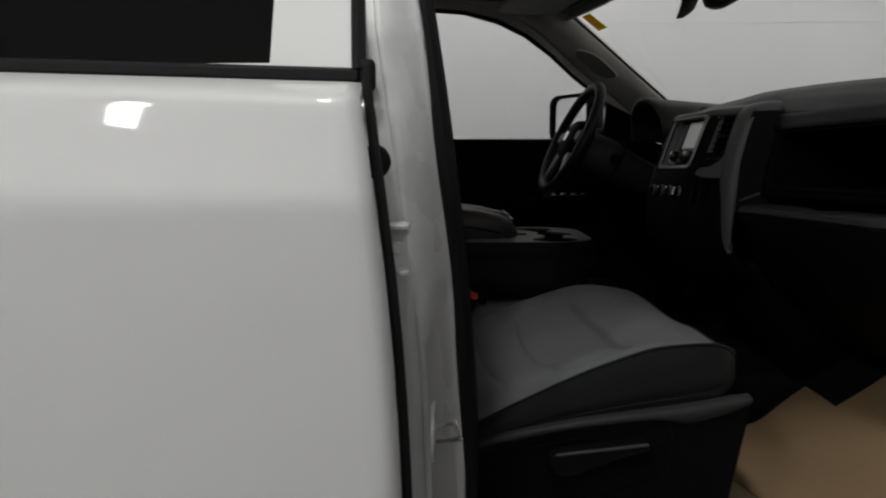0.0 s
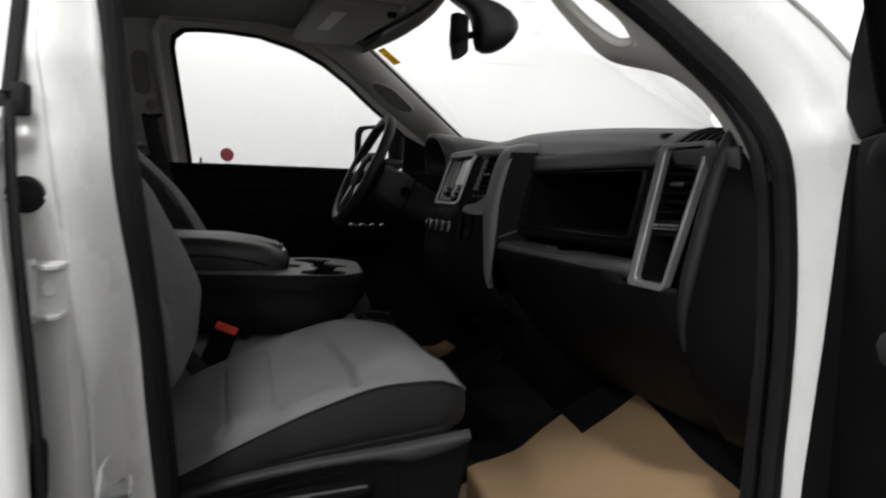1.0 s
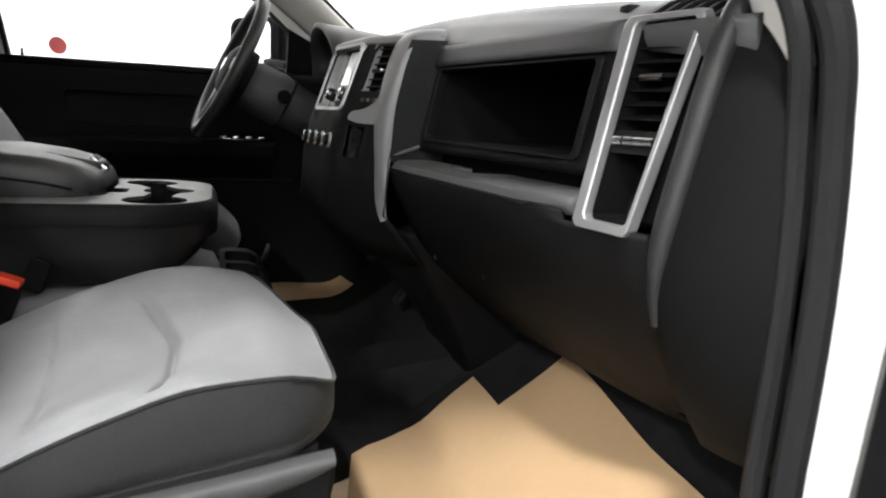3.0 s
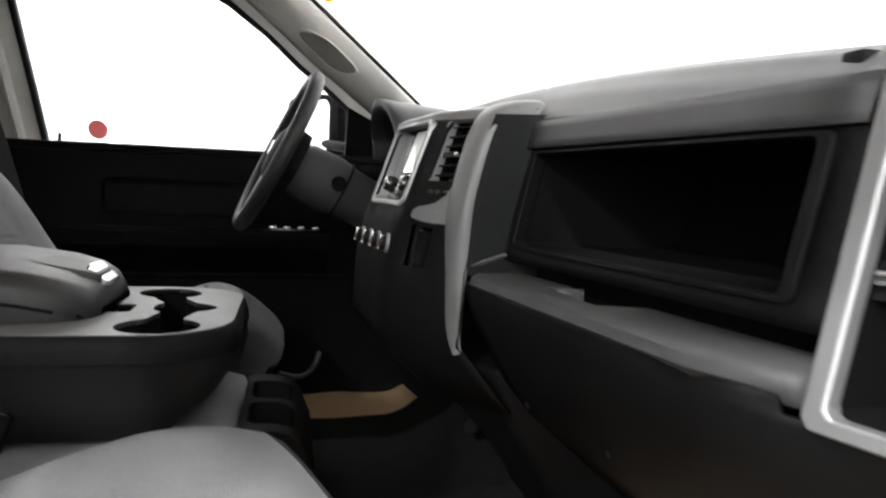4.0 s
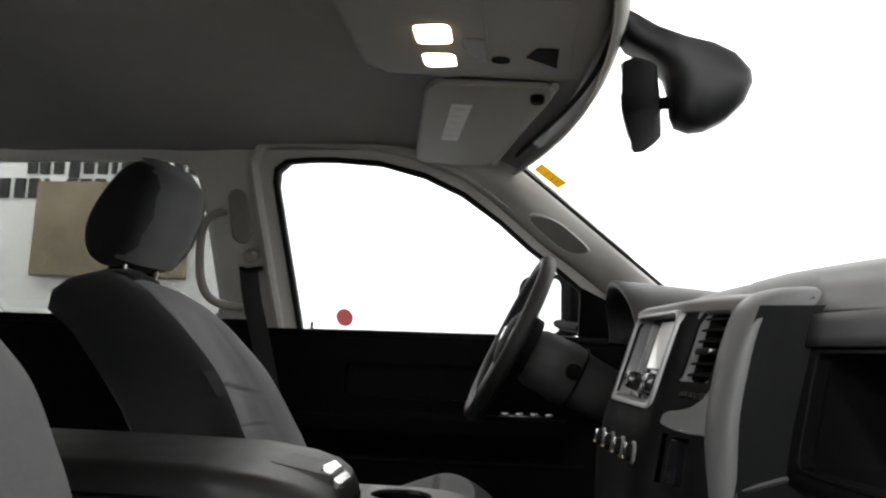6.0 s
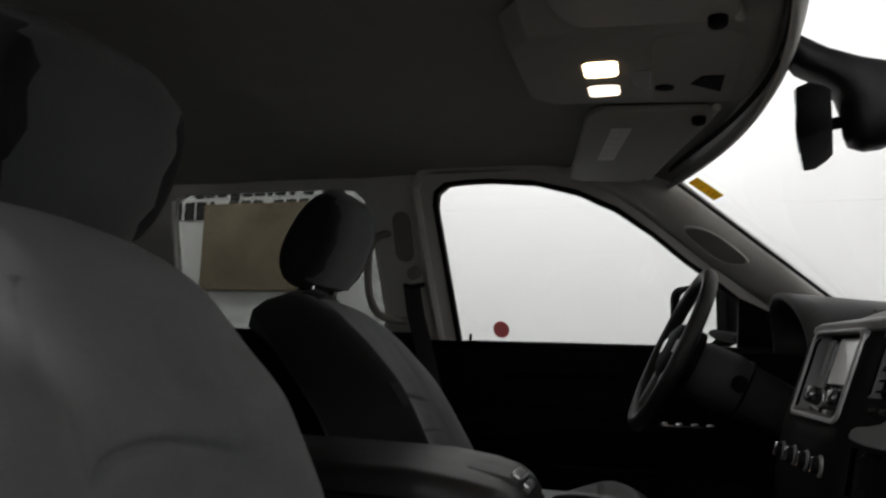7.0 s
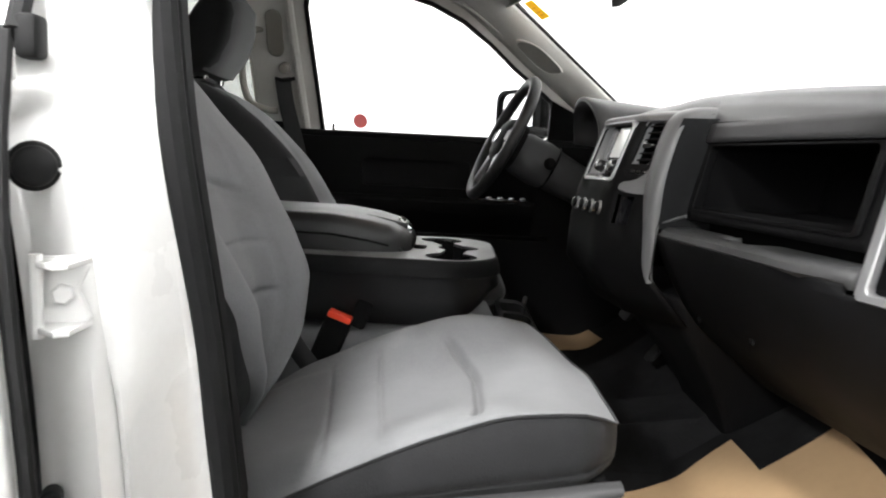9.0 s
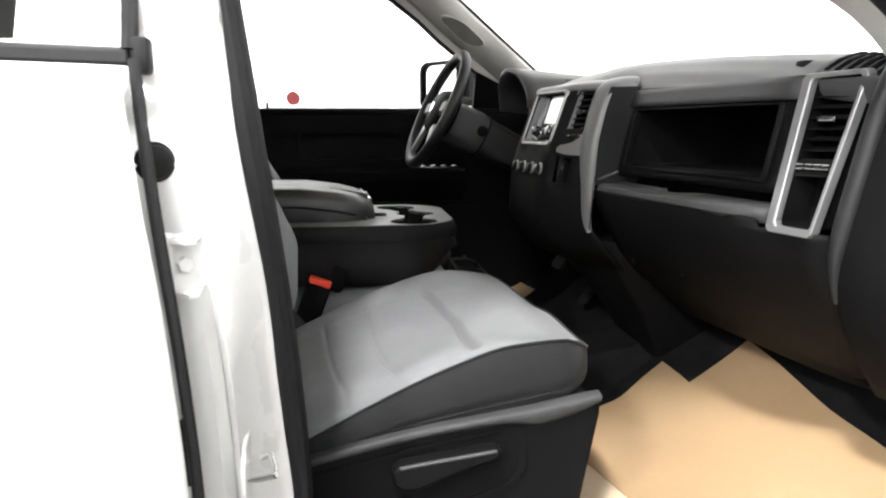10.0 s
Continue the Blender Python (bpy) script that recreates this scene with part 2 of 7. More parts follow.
def smooth_path(pts, n=6, closed=False):
    """Catmull-Rom through points."""
    P = [Vector(p) for p in pts]
    k = len(P)
    out = []
    for i in range(k if closed else k - 1):
        p0 = P[(i - 1) % k] if (closed or i) else P[0]
        p1, p2 = P[i], P[(i + 1) % k]
        p3 = P[(i + 2) % k] if (closed or i + 2 < k) else P[-1]
        for q in range(n):
            t = q / n
            out.append(0.5 * ((2 * p1) + (p2 - p0) * t + (2 * p0 - 5 * p1 + 4 * p2 - p3) * t * t + (3 * p1 - p0 - 3 * p2 + p3) * t ** 3))
    if not closed:
        out.append(P[-1])
    return out


def rrect(cx, cy, w, h, r, n=5):
    out = []
    for sx, sy, a0 in ((1, 1, 0), (-1, 1, 90), (-1, -1, 180), (1, -1, 270)):
        for i in range(n + 1):
            a = radians(a0 + 90 * i / n)
            out.append((cx + sx * (w / 2 - r) + r * math.cos(a), cy + sy * (h / 2 - r) + r * math.sin(a)))
    return out


def circle(cx, cy, r, n=20):
    return [(cx + r * math.cos(2 * math.pi * i / n), cy + r * math.sin(2 * math.pi * i / n)) for i in range(n)]


def plate(outline, place, d0, d1, bm=None):
    """A filled outline mapped by place(a, b, depth), from depth d0 to d1."""
    bm = bm or bmesh.new()
    lo = [bm.verts.new(place(a, b, d0)) for a, b in outline]
    hi = [bm.verts.new(place(a, b, d1)) for a, b in outline]
    n = len(lo)
    for i in range(n):
        bm.faces.new((lo[i], lo[(i + 1) % n], hi[(i + 1) % n], hi[i]))
    bm.faces.new(lo[::-1])
    bm.faces.new(hi)
    return bm


def frame_ring(outer, inner, place, d0, d1, bm=None):
    """A ring between two outlines with as many points each."""
    bm = bm or bmesh.new()
    n = len(outer)
    g = [[bm.verts.new(place(a, b, d)) for a, b in o] for o, d in ((outer, d0), (outer, d1), (inner, d1), (inner, d0))]
    for k in range(4):
        a, b = g[k], g[(k + 1) % 4]
        for i in range(n):
            j = (i + 1) % n
            bm.faces.new((a[i], a[j], b[j], b[i]))
    return bm


def holed(outer, holes, place, d0, d1, step=0.0):
    """A sheet with holes cut through it, with thickness, mapped by place(a, b, depth)."""
    bm = bmesh.new()
    loops = []
    for o in [outer] + list(holes):
        vs = [bm.verts.new((a, b, 0)) for a, b in o]
        es = [bm.edges.new((vs[i], vs[(i + 1) % len(vs)])) for i in range(len(vs))]
        loops.append((vs, es))
    bmesh.ops.triangle_fill(bm, use_beauty=True, edges=[e for _, es in loops for e in es])
    # drop faces that fell inside a hole
    def inside(p, poly):
        c = False
        for i in range(len(poly)):
            (x1, y1), (x2, y2) = poly[i], poly[i - 1]
            if (y1 > p.y) != (y2 > p.y) and p.x < (x2 - x1) * (p.y - y1) / (y2 - y1) + x1:
                c = not c
        return c
    bad = [f for f in bm.faces if any(inside(f.calc_center_median(), h) for h in holes) or not inside(f.calc_center_median(), outer)]
    if bad:
        bmesh.ops.delete(bm, geom=bad, context="FACES_ONLY")
    if step:
        for _ in range(4):
            long = [e for e in bm.edges if e.calc_length() > step]
            if not long:
                break
            bmesh.ops.subdivide_edges(bm, edges=long, cuts=1)
            bmesh.ops.triangulate(bm, faces=[f for f in bm.faces if len(f.verts) > 4])
    res = bmesh.ops.extrude_face_region(bm, geom=bm.faces[:])
    up = {v for v in res["geom"] if isinstance(v, bmesh.types.BMVert)}
    for v in bm.verts:
        v.co = Vector(place(v.co.x, v.co.y, d1 if v in up else d0))
    return bm


def join(*bms):
    out = bmesh.new()
    for b in bms:
        me = bpy.data.meshes.new("t")
        b.to_mesh(me)
        b.free()
        out.from_mesh(me)
        bpy.data.meshes.remove(me)
    return out


def knob(center, axis, r, depth, n=24, dome=0.3):
    """A turned knob at center, out along axis."""
    ax = Vector(axis).normalized()
    s = ax.orthogonal().normalized()
    t = ax.cross(s)
    prof = [(r, 0), (r * 1.0, depth * 0.55), (r * 0.93, depth * 0.85), (r * 0.75, depth), (r * 0.02, depth * (1 + dome * 0.2))]
    return loft([[Vector(center) + ax * d + (s * math.cos(a) + t * math.sin(a)) * q for a in [2 * math.pi * i / n for i in range(n)]] for q, d in prof])


# ---------------------------------------------------------------- the room round the truck
def room():
    solid("floor", box(-6, 6, -5, 3.0, -0.1, 0), M_CONC, (0, 0, 0), "sealed grey concrete workshop floor", "floor", kind="structure", smooth=0)
    solid("ceiling", box(-6, 6, -5, 3.0, 3.6, 3.7), M_CEIL, (0, 0, 3.6), "flat white painted ceiling", "ceiling", kind="structure", smooth=0)
    solid("wall_front", box(6, 6.1, -5, 3.0, 0, 3.6), M_WALL, (6, 0, 0), "plain white wall panels ahead of the truck", "wall", kind="structure", smooth=0)
    solid("wall_back", box(-6.1, -6, -5, 3.0, 0, 3.6), M_WALL, (-6, 0, 0), "plain white wall panels behind the truck", "wall", kind="structure", smooth=0)
    wr = solid("wall_right", box(-6, 6, -5.1, -5, 0, 3.6), M_WALL, (0, -5, 0), "white wall panels above an added grey lower panel", "wall", kind="structure", smooth=0)
    # Unseen grey panel, added so less light enters low through the door.
    part("light_cut_panel", box(-6, 6, -4.995, -4.98, 0.003, 1.15, 0.003, 1), M_CUTPANEL, wr, "added grey lower panel that cuts low light", smooth=0)
    # the wall beside the driver's door: horizontal panels with fine joints
    w = solid("wall_left", box(-6, 6, 3.003, 3.12, 0, 3.6), M_WALL, (0, 3.05, 0), "white wall of wide horizontal panels with fine joints", "wall", kind="structure", smooth=0)
    z = 0.17
    while z < 3.55:
        part("panel", box(-6, 6, 2.998, 3.0028, z + 0.0007, min(z + 0.4893, 3.6), 0.0005, 1), M_WALL, w, smooth=0)
        z += 0.49
    # lettering bars and a board on that wall
    sg = thing("wall_sign", (-2.0, 2.99, 1.6), "black lettering bars above a brown board on the white wall", "sign")
    xs = [-2.53, -2.45, -2.36, -2.26, -2.17, -2.08, -1.99, -1.93, -1.83, -1.73, -1.60, -1.51]
    for i, x in enumerate(xs):
        part("lettering_bar", box(x, x + (0.03 if i in (6, 8) else 0.062), 2.985, 3.0, 2.262 - 0.025 * (i == 3), 2.335 + 0.03 * (i in (0, 6, 7))), M_INK, sg, smooth=0)
    for i, x in enumerate([-2.70, -2.60, -2.51, -2.41, -2.27, -2.18, -2.09, -1.94, -1.85, -1.76, -1.67, -1.58]):
        part("lettering_bar", box(x, x + (0.025 if i == 3 else 0.065), 2.985, 3.0, 2.112, 2.232), M_INK, sg, smooth=0)
    solid("board", box(-2.42, -1.47, 2.94, 2.98, 1.645, 2.205, 0.004, 1), M_WOOD, (-1.9, 2.96, 1.645), "weathered brown wooden board hung on the wall", "board", smooth=0)


room()

# ---------------------------------------------------------------- cab structure
M_TAUPE = mat("taupe_grained_plastic", (0.24, 0.225, 0.20), 0.6, var=0.08, bump=0.25, bscale=700)
BELT = 1.33


def side_y(z, sgn=1, base=0.885):
    """Half width of the cab side at a height: it leans in above the belt line."""
    return sgn * (base - 0.48 * max(0.0, z - BELT))


WIN_F = [(-0.121, 1.333), (-0.150, 1.68), (-0.143, 1.712), (-0.115, 1.731), (-0.06, 1.735), (0.0, 1.735), (0.107, 1.727), (0.215, 1.700), (0.305, 1.660),
         (0.39, 1.603), (0.465, 1.541), (0.53, 1.495), (0.585, 1.452), (0.60, 1.40), (0.60, 1.333)]
WIN_R = [(-0.322, 1.40), (-0.333, 1.66), (-0.341, 1.70), (-0.368, 1.727), (-0.42, 1.735), (-0.70, 1.735), (-0.90, 1.733), (-0.945, 1.715), (-0.96, 1.66),
         (-0.985, 1.50), (-0.98, 1.38), (-0.95, 1.352), (-0.60, 1.352), (-0.37, 1.352), (-0.332, 1.37)]


def inset(outline, d):
    """Outline moved towards its middle by d."""
    n = len(outline)
    cx = sum(p[0] for p in outline) / n
    cy = sum(p[1] for p in outline) / n
    out = []
    for x, y in outline:
        l = math.hypot(x - cx, y - cy)
        out.append((x - (x - cx) / l * d, y - (y - cy) / l * d))
    return out


def dense(outline, step):
    """The same outline with points no further apart than step."""
    out = []
    for (a, b), (c, d) in zip(outline, outline[1:] + outline[:1]):
        n = max(1, int(math.hypot(c - a, d - b) / step))
        out += [(lerp(a, c, k / n), lerp(b, d, k / n)) for k in range(n)]
    return out


def cab_shell():
    # floor pan with the toe board rising ahead
    prof = [(-1.25, 0.71), (0.70, 0.71), (0.80, 0.755), (0.95, 0.86), (1.06, 0.98), (1.10, 1.30), (1.14, 1.30), (1.14, 0.60), (-1.25, 0.60)]
    bm = loft([[(x, y, z) for x, z in prof] for y in (-0.88, -0.4, 0, 0.4, 0.90)])
    solid("cab_floor", bm, M_CARPET, (0, 0, 0.6), "black carpet on the cab floor and toe board", "floor", kind="structure", bevel=0.01)
    # transmission hump
    bm = loft([[(x, y, z) for y, z in ((-0.17, 0.70), (-0.13, h * 0.9 + 0.05), (-0.07, h + 0.03), (0.07, h + 0.03), (0.13, h * 0.9 + 0.05), (0.17, 0.70))] for x, h in ((-0.6, 0.70), (0.5, 0.72), (0.8, 0.76), (1.07, 0.95))])
    solid("floor_tunnel", bm, M_CARPET, (0, 0, 0.7), "black carpeted hump along the cab floor", "floor", kind="structure")
    # rear wall
    solid("cab_back_wall", box(-1.28, -1.22, -0.9, 0.9, 0.6, 1.75), M_DARK, (-1.25, 0, 0.6), "dark trimmed rear wall of the cab", "wall", kind="structure")
    # headliner, a shallow dish
    def hl(u, v):
        x = lerp(-1.24, 0.47, u)
        y = lerp(-0.70, 0.70, v)
        xf = x - 0.05 * max(0, (u - 0.85) / 0.15) + 0.15 * (1 - (y / 0.7) ** 2) * max(0, (u - 0.85) / 0.15)
        edge = max(abs(y) / 0.70, 0) ** 5
        fr = max(0.0, (u - 0.80) / 0.20) ** 2
        dish = 0.012 * math.exp(-((x + 0.35) / 0.06) ** 2) + 0.012 * math.exp(-((x + 0.75) / 0.06) ** 2)
        z = 1.80 - 0.055 * edge - 0.052 * fr - dish * (1 - edge)
        return (xf, y, z)
    bm = surf(hl, 60, 40)
    ob = solid("ceiling_headliner", bm, M_HEAD, (0, 0, 1.8), "grey cloth headliner of the truck cab", "headliner", kind="structure", smooth=60)
    md = ob.modifiers.new("thick", "SOLIDIFY")
    md.thickness, md.offset = 0.012, 1
    # roof skin
    def rf(u, v):
        x = lerp(-1.32, 0.50, u)
        y = lerp(-0.74, 0.74, v)
        return (x - 0.07 * u ** 4 + 0.15 * (1 - (y / 0.74) ** 2) * u ** 4, y, 1.85 - 0.05 * (abs(y) / 0.74) ** 4 - 0.055 * u ** 8)
    ob = solid("roof", surf(rf, 30, 30), M_PAINT, (0, 0, 1.85), "white painted cab roof", "roof", kind="structure", smooth=60)
    md = ob.modifiers.new("thick", "SOLIDIFY")
    md.thickness, md.offset = 0.004, 1
    # windscreen header trim
    def hd(u, v):
        y = lerp(-0.69, 0.69, v)
        x0 = 0.415 + 0.15 * (1 - (y / 0.7) ** 2)
        a = u * math.pi * 0.9
        return (x0 - 0.02 + 0.022 * math.sin(a), y, 1.725 + 0.03 * math.cos(a) + 0.0 * u)
    ob = solid("header_trim", surf(hd, 8, 30), M_LIGHTPL, (0.5, 0, 1.72), "pale grey rounded trim along the windscreen header", "trim", kind="structure", smooth=60)
    md = ob.modifiers.new("thick", "SOLIDIFY")
    md.thickness, md.offset = 0.006, 1


cab_shell()


def ws_point(y, t, off=0.0):
    """A point on the windscreen: t 0 at the header, 1 at the base."""
    bow = max(0.0, 1 - (y / 0.70) ** 2) ** 1.5
    x = lerp(0.415, 0.838, t) + (0.15 + 0.17 * t) * bow + off * 0.5
    z = lerp(1.732, 1.395, t) + 0.004 * math.sin(t * math.pi) + off * 0.85 + 0.006 * bow * (1 - t)
    return (x, y, z)


def windscreen():
    w = thing("window_1", (0.7, 0, 1.55), "clear curved windscreen with black edge seal", "windscreen", kind="structure")
    bm = surf(lambda u, v: ws_point(lerp(-0.73, 0.73, v), u), 10, 24)
    p = part("pane", bm, M_GLASS, w, smooth=60)
    p.visible_shadow = False
    for sgn in (-1, 1):
        path = [ws_point(sgn * lerp(0.665, 0.735, t / 10), t / 10, -0.004) for t in range(11)]
        part("edge_seal", tube(path, 0.005, 6), M_RUBBER, w)
    part("edge_seal", tube([ws_point(y / 20 * 0.665, 0.0, -0.004) for y in range(-20, 21)], 0.005, 6), M_RUBBER, w)
    # inspection sticker near the driver's pillar
    st = thing("sticker", ws_point(0.585, 0.155, -0.004), "small yellow sticker with grey print on the windscreen", "sticker")
    def stp(a, b, d):
        # a runs up along the glass edge, b across
        p0 = Vector(ws_point(0.60 + b, 0.155 + a, -0.006 + d))
        return p0
    part("paper", plate([(-0.064, -0.030), (0.060, -0.024), (0.060, 0.024), (-0.064, 0.018)], stp, 0, -0.0008), M_YELLOW, st, smooth=0)
    for k in (-0.02, 0.01, 0.03):
        part("print_bar", plate([(k, -0.012), (k + 0.004, -0.012), (k + 0.004, 0.008), (k, 0.008)], stp, -0.0015, -0.0025), M_YELLOWINK, st, smooth=0)


windscreen()


def driver_side():
    # upper trim panel, both window holes cut through
    def pl(x, z, d):
        return (x, side_y(z) + 0.025 - d, z)
    outer = [(-1.24, 1.30), (-1.24, 1.79), (0.30, 1.79), (0.42, 1.745), (0.70, 1.53), (0.74, 1.45), (0.74, 1.30)]
    bm = holed(outer, [inset(WIN_F, -0.004), inset(WIN_R, -0.004)], pl, 0, 0.035, 0.12)
    solid("wall_driver_side", bm, M_LIGHTPL, (0, 0.8, 1.3), "pale grey pillar and roof rail trim round the windows", "pillar trim", kind="structure")
    for name, o, m, lab in (("window_2", WIN_F, M_GLASS, "clear front door window in a dark rubber frame"), ("window_3", WIN_R, M_TINT, "smoked rear door window with rounded corners")):
        w = thing(name, (o[0][0], 0.87, 1.33), lab, "window", kind="structure")
        p = part("pane", plate(o, lambda a, b, d: (a, side_y(b) + 0.012 + d, b), 0, 0.004), m, w, smooth=0)
        p.visible_shadow = False
        part("frame_seal", tube([(a, side_y(b) - 0.008, b) for a, b in dense(o, 0.03)], 0.007 if name == "window_2" else 0.006, 8, True, up=(0, 1, 0)), M_RUBBER if name == "window_2" else M_LIGHTPL, w)
        k = inset(o, 0.0005)
        part("reveal", loft([[pl(a, b, -0.002) for a, b in k], [pl(a, b, 0.039) for a, b in k], [pl(a, b, 0.039) for a, b in inset(o, -0.007)], [pl(a, b, 0.033) for a, b in inset(o, -0.007)]], caps=False), M_RUBBER if name == "window_2" else M_LIGHTPL, w, smooth=50)
    # seal of the front door opening, light grey on the pillar
    part_path = [(-0.17, 1.33), (-0.197, 1.68), (-0.19, 1.735), (-0.15, 1.768), (0.0, 1.768), (0.13, 1.757), (0.245, 1.728), (0.34, 1.685), (0.43, 1.625)]
    bm = tube(smooth_path([(a, side_y(b) - 0.018, b) for a, b in part_path], 5), 0.012, 8, up=(0, 1, 0))
    solid("door_seal", bm, M_LIGHTPL, (-0.17, 0.86, 1.33), "pale grey seal round the driver's door opening", "seal", kind="structure")
    # A pillar trim: a broad rounded band under the windscreen edge
    def ap(u, v):
        t = u
        top = Vector((lerp(0.30, 0.80, t), 0, lerp(1.775, 1.40, t)))
        ws = Vector(ws_point(lerp(0.655, 0.725, t), t * 0.93, -0.01))
        wd = Vector((lerp(0.23, 0.66, t), 0, 0))
        # lower edge follows the door window
        xl = lerp(0.16, 0.72, t)
        zl = curve1([(0.16, 1.752), (0.25, 1.722), (0.34, 1.668), (0.42, 1.608), (0.50, 1.545), (0.60, 1.475), (0.70, 1.40)], xl)
        lo = Vector((xl, side_y(zl) - 0.012, zl))
        p = ws.lerp(lo, v)
        bulge = math.sin(v * math.pi)
        return p + Vector((-0.25, -0.80, 0.1)) * 0.028 * bulge
    bm = surf(ap, 30, 12)
    ob = solid("pillar_trim", bm, M_LIGHTPL, (0.5, 0.75, 1.55), "pale grey pillar trim with a speaker grille", "pillar trim", kind="structure", smooth=60)
    md = ob.modifiers.new("thick", "SOLIDIFY")
    md.thickness, md.offset = 0.01, 1
    # speaker grille in it
    def gr(u, v):
        a, r = u * 2 * math.pi, v
        return None
    g = thing("speaker_grille", (0.54, 0.77, 1.58), "oval grey speaker grille set in the pillar trim", "speaker grille")
    def on_ap(a, b, d):
        p = Vector(ap(a, b))
        du = (Vector(ap(a + 0.01, b)) - p).normalized()
        dv = (Vector(ap(a, min(1, b + 0.02))) - p).normalized()
        n = du.cross(dv).normalized()
        if n.y > 0:
            n = -n
        return p + n * d
    ov = [(0.545 + 0.105 * math.copysign(abs(math.cos(t)) ** 0.6, math.cos(t)), 0.55 + 0.20 * math.copysign(abs(math.sin(t)) ** 0.8, math.sin(t))) for t in [2 * math.pi * i / 28 for i in range(28)]]
    part("mesh_panel", plate(ov, on_ap, 0.002, 0.0045), M_MESH, g, smooth=50)
    part("rim", frame_ring(inset(ov, -0.012), ov, on_ap, 0.0, 0.0055), M_LIGHTPL, g)
    # black corner piece ahead of the window
    bm = plate([(0.585, 1.335), (0.585, 1.455), (0.66, 1.42), (0.78, 1.36), (0.78, 1.335)], lambda a, b, d: (a, side_y(b) - 0.03 + d, b), 0, 0.03)
    solid("corner_trim", bm, M_DARK, (0.6, 0.86, 1.33), "black triangular trim behind the door mirror", "trim", kind="structure")
    # belt height adjuster, guide loop and webbing
    bl = thing("seat_belt", (-0.22, 0.80, 1.0), "black seat belt hanging from a pillar guide loop", "seat belt")
    part("slide_cover", plate(rrect(-0.247, 1.605, 0.05, 0.125, 0.024), lambda a, b, d: (a, side_y(b) - 0.012 - d, b), 0, 0.008), M_TAUPE, bl, bevel=0.003)
    part("guide_loop", tube(smooth_path([(-0.250, 0.770, 1.480), (-0.222, 0.762, 1.474), (-0.192, 0.770, 1.482)], 6), 0.006, 8), M_RUBBER, bl)
    part("anchor_cap", knob((-0.225, side_y(1.515) - 0.012, 1.515), (0, -1, -0.3), 0.017, 0.028), M_TAUPE, bl)
    web = smooth_path([(-0.228, 0.766, 1.482), (-0.215, 0.772, 1.40), (-0.190, 0.785, 1.30), (-0.15, 0.80, 1.12), (-0.12, 0.80, 0.90)], 6)
    part("webbing", tube(web, 0.024, 8, flat=0.06, up=(0, 1, 0)), M_BELT, bl)
    part("tongue", box(-0.195, -0.165, 0.765, 0.775, 1.15, 1.19, 0.003), M_CHROME, bl, "chrome belt tongue")
    # pillar grab handle by the rear window
    gh = thing("grab_handle", (-0.30, 0.72, 1.40), "pale grey vertical grab handle on the pillar", "grab handle")
    pts = [(-0.255, 0.765, 1.622), (-0.305, 0.735, 1.612), (-0.333, 0.725, 1.58), (-0.339, 0.728, 1.52), (-0.335, 0.735, 1.45), (-0.318, 0.752, 1.405), (-0.285, 0.778, 1.388), (-0.25, 0.80, 1.385)]
    part("bar", tube(smooth_path(pts, 6), 0.0105, 10), M_TAUPE, gh, smooth=60)


driver_side()


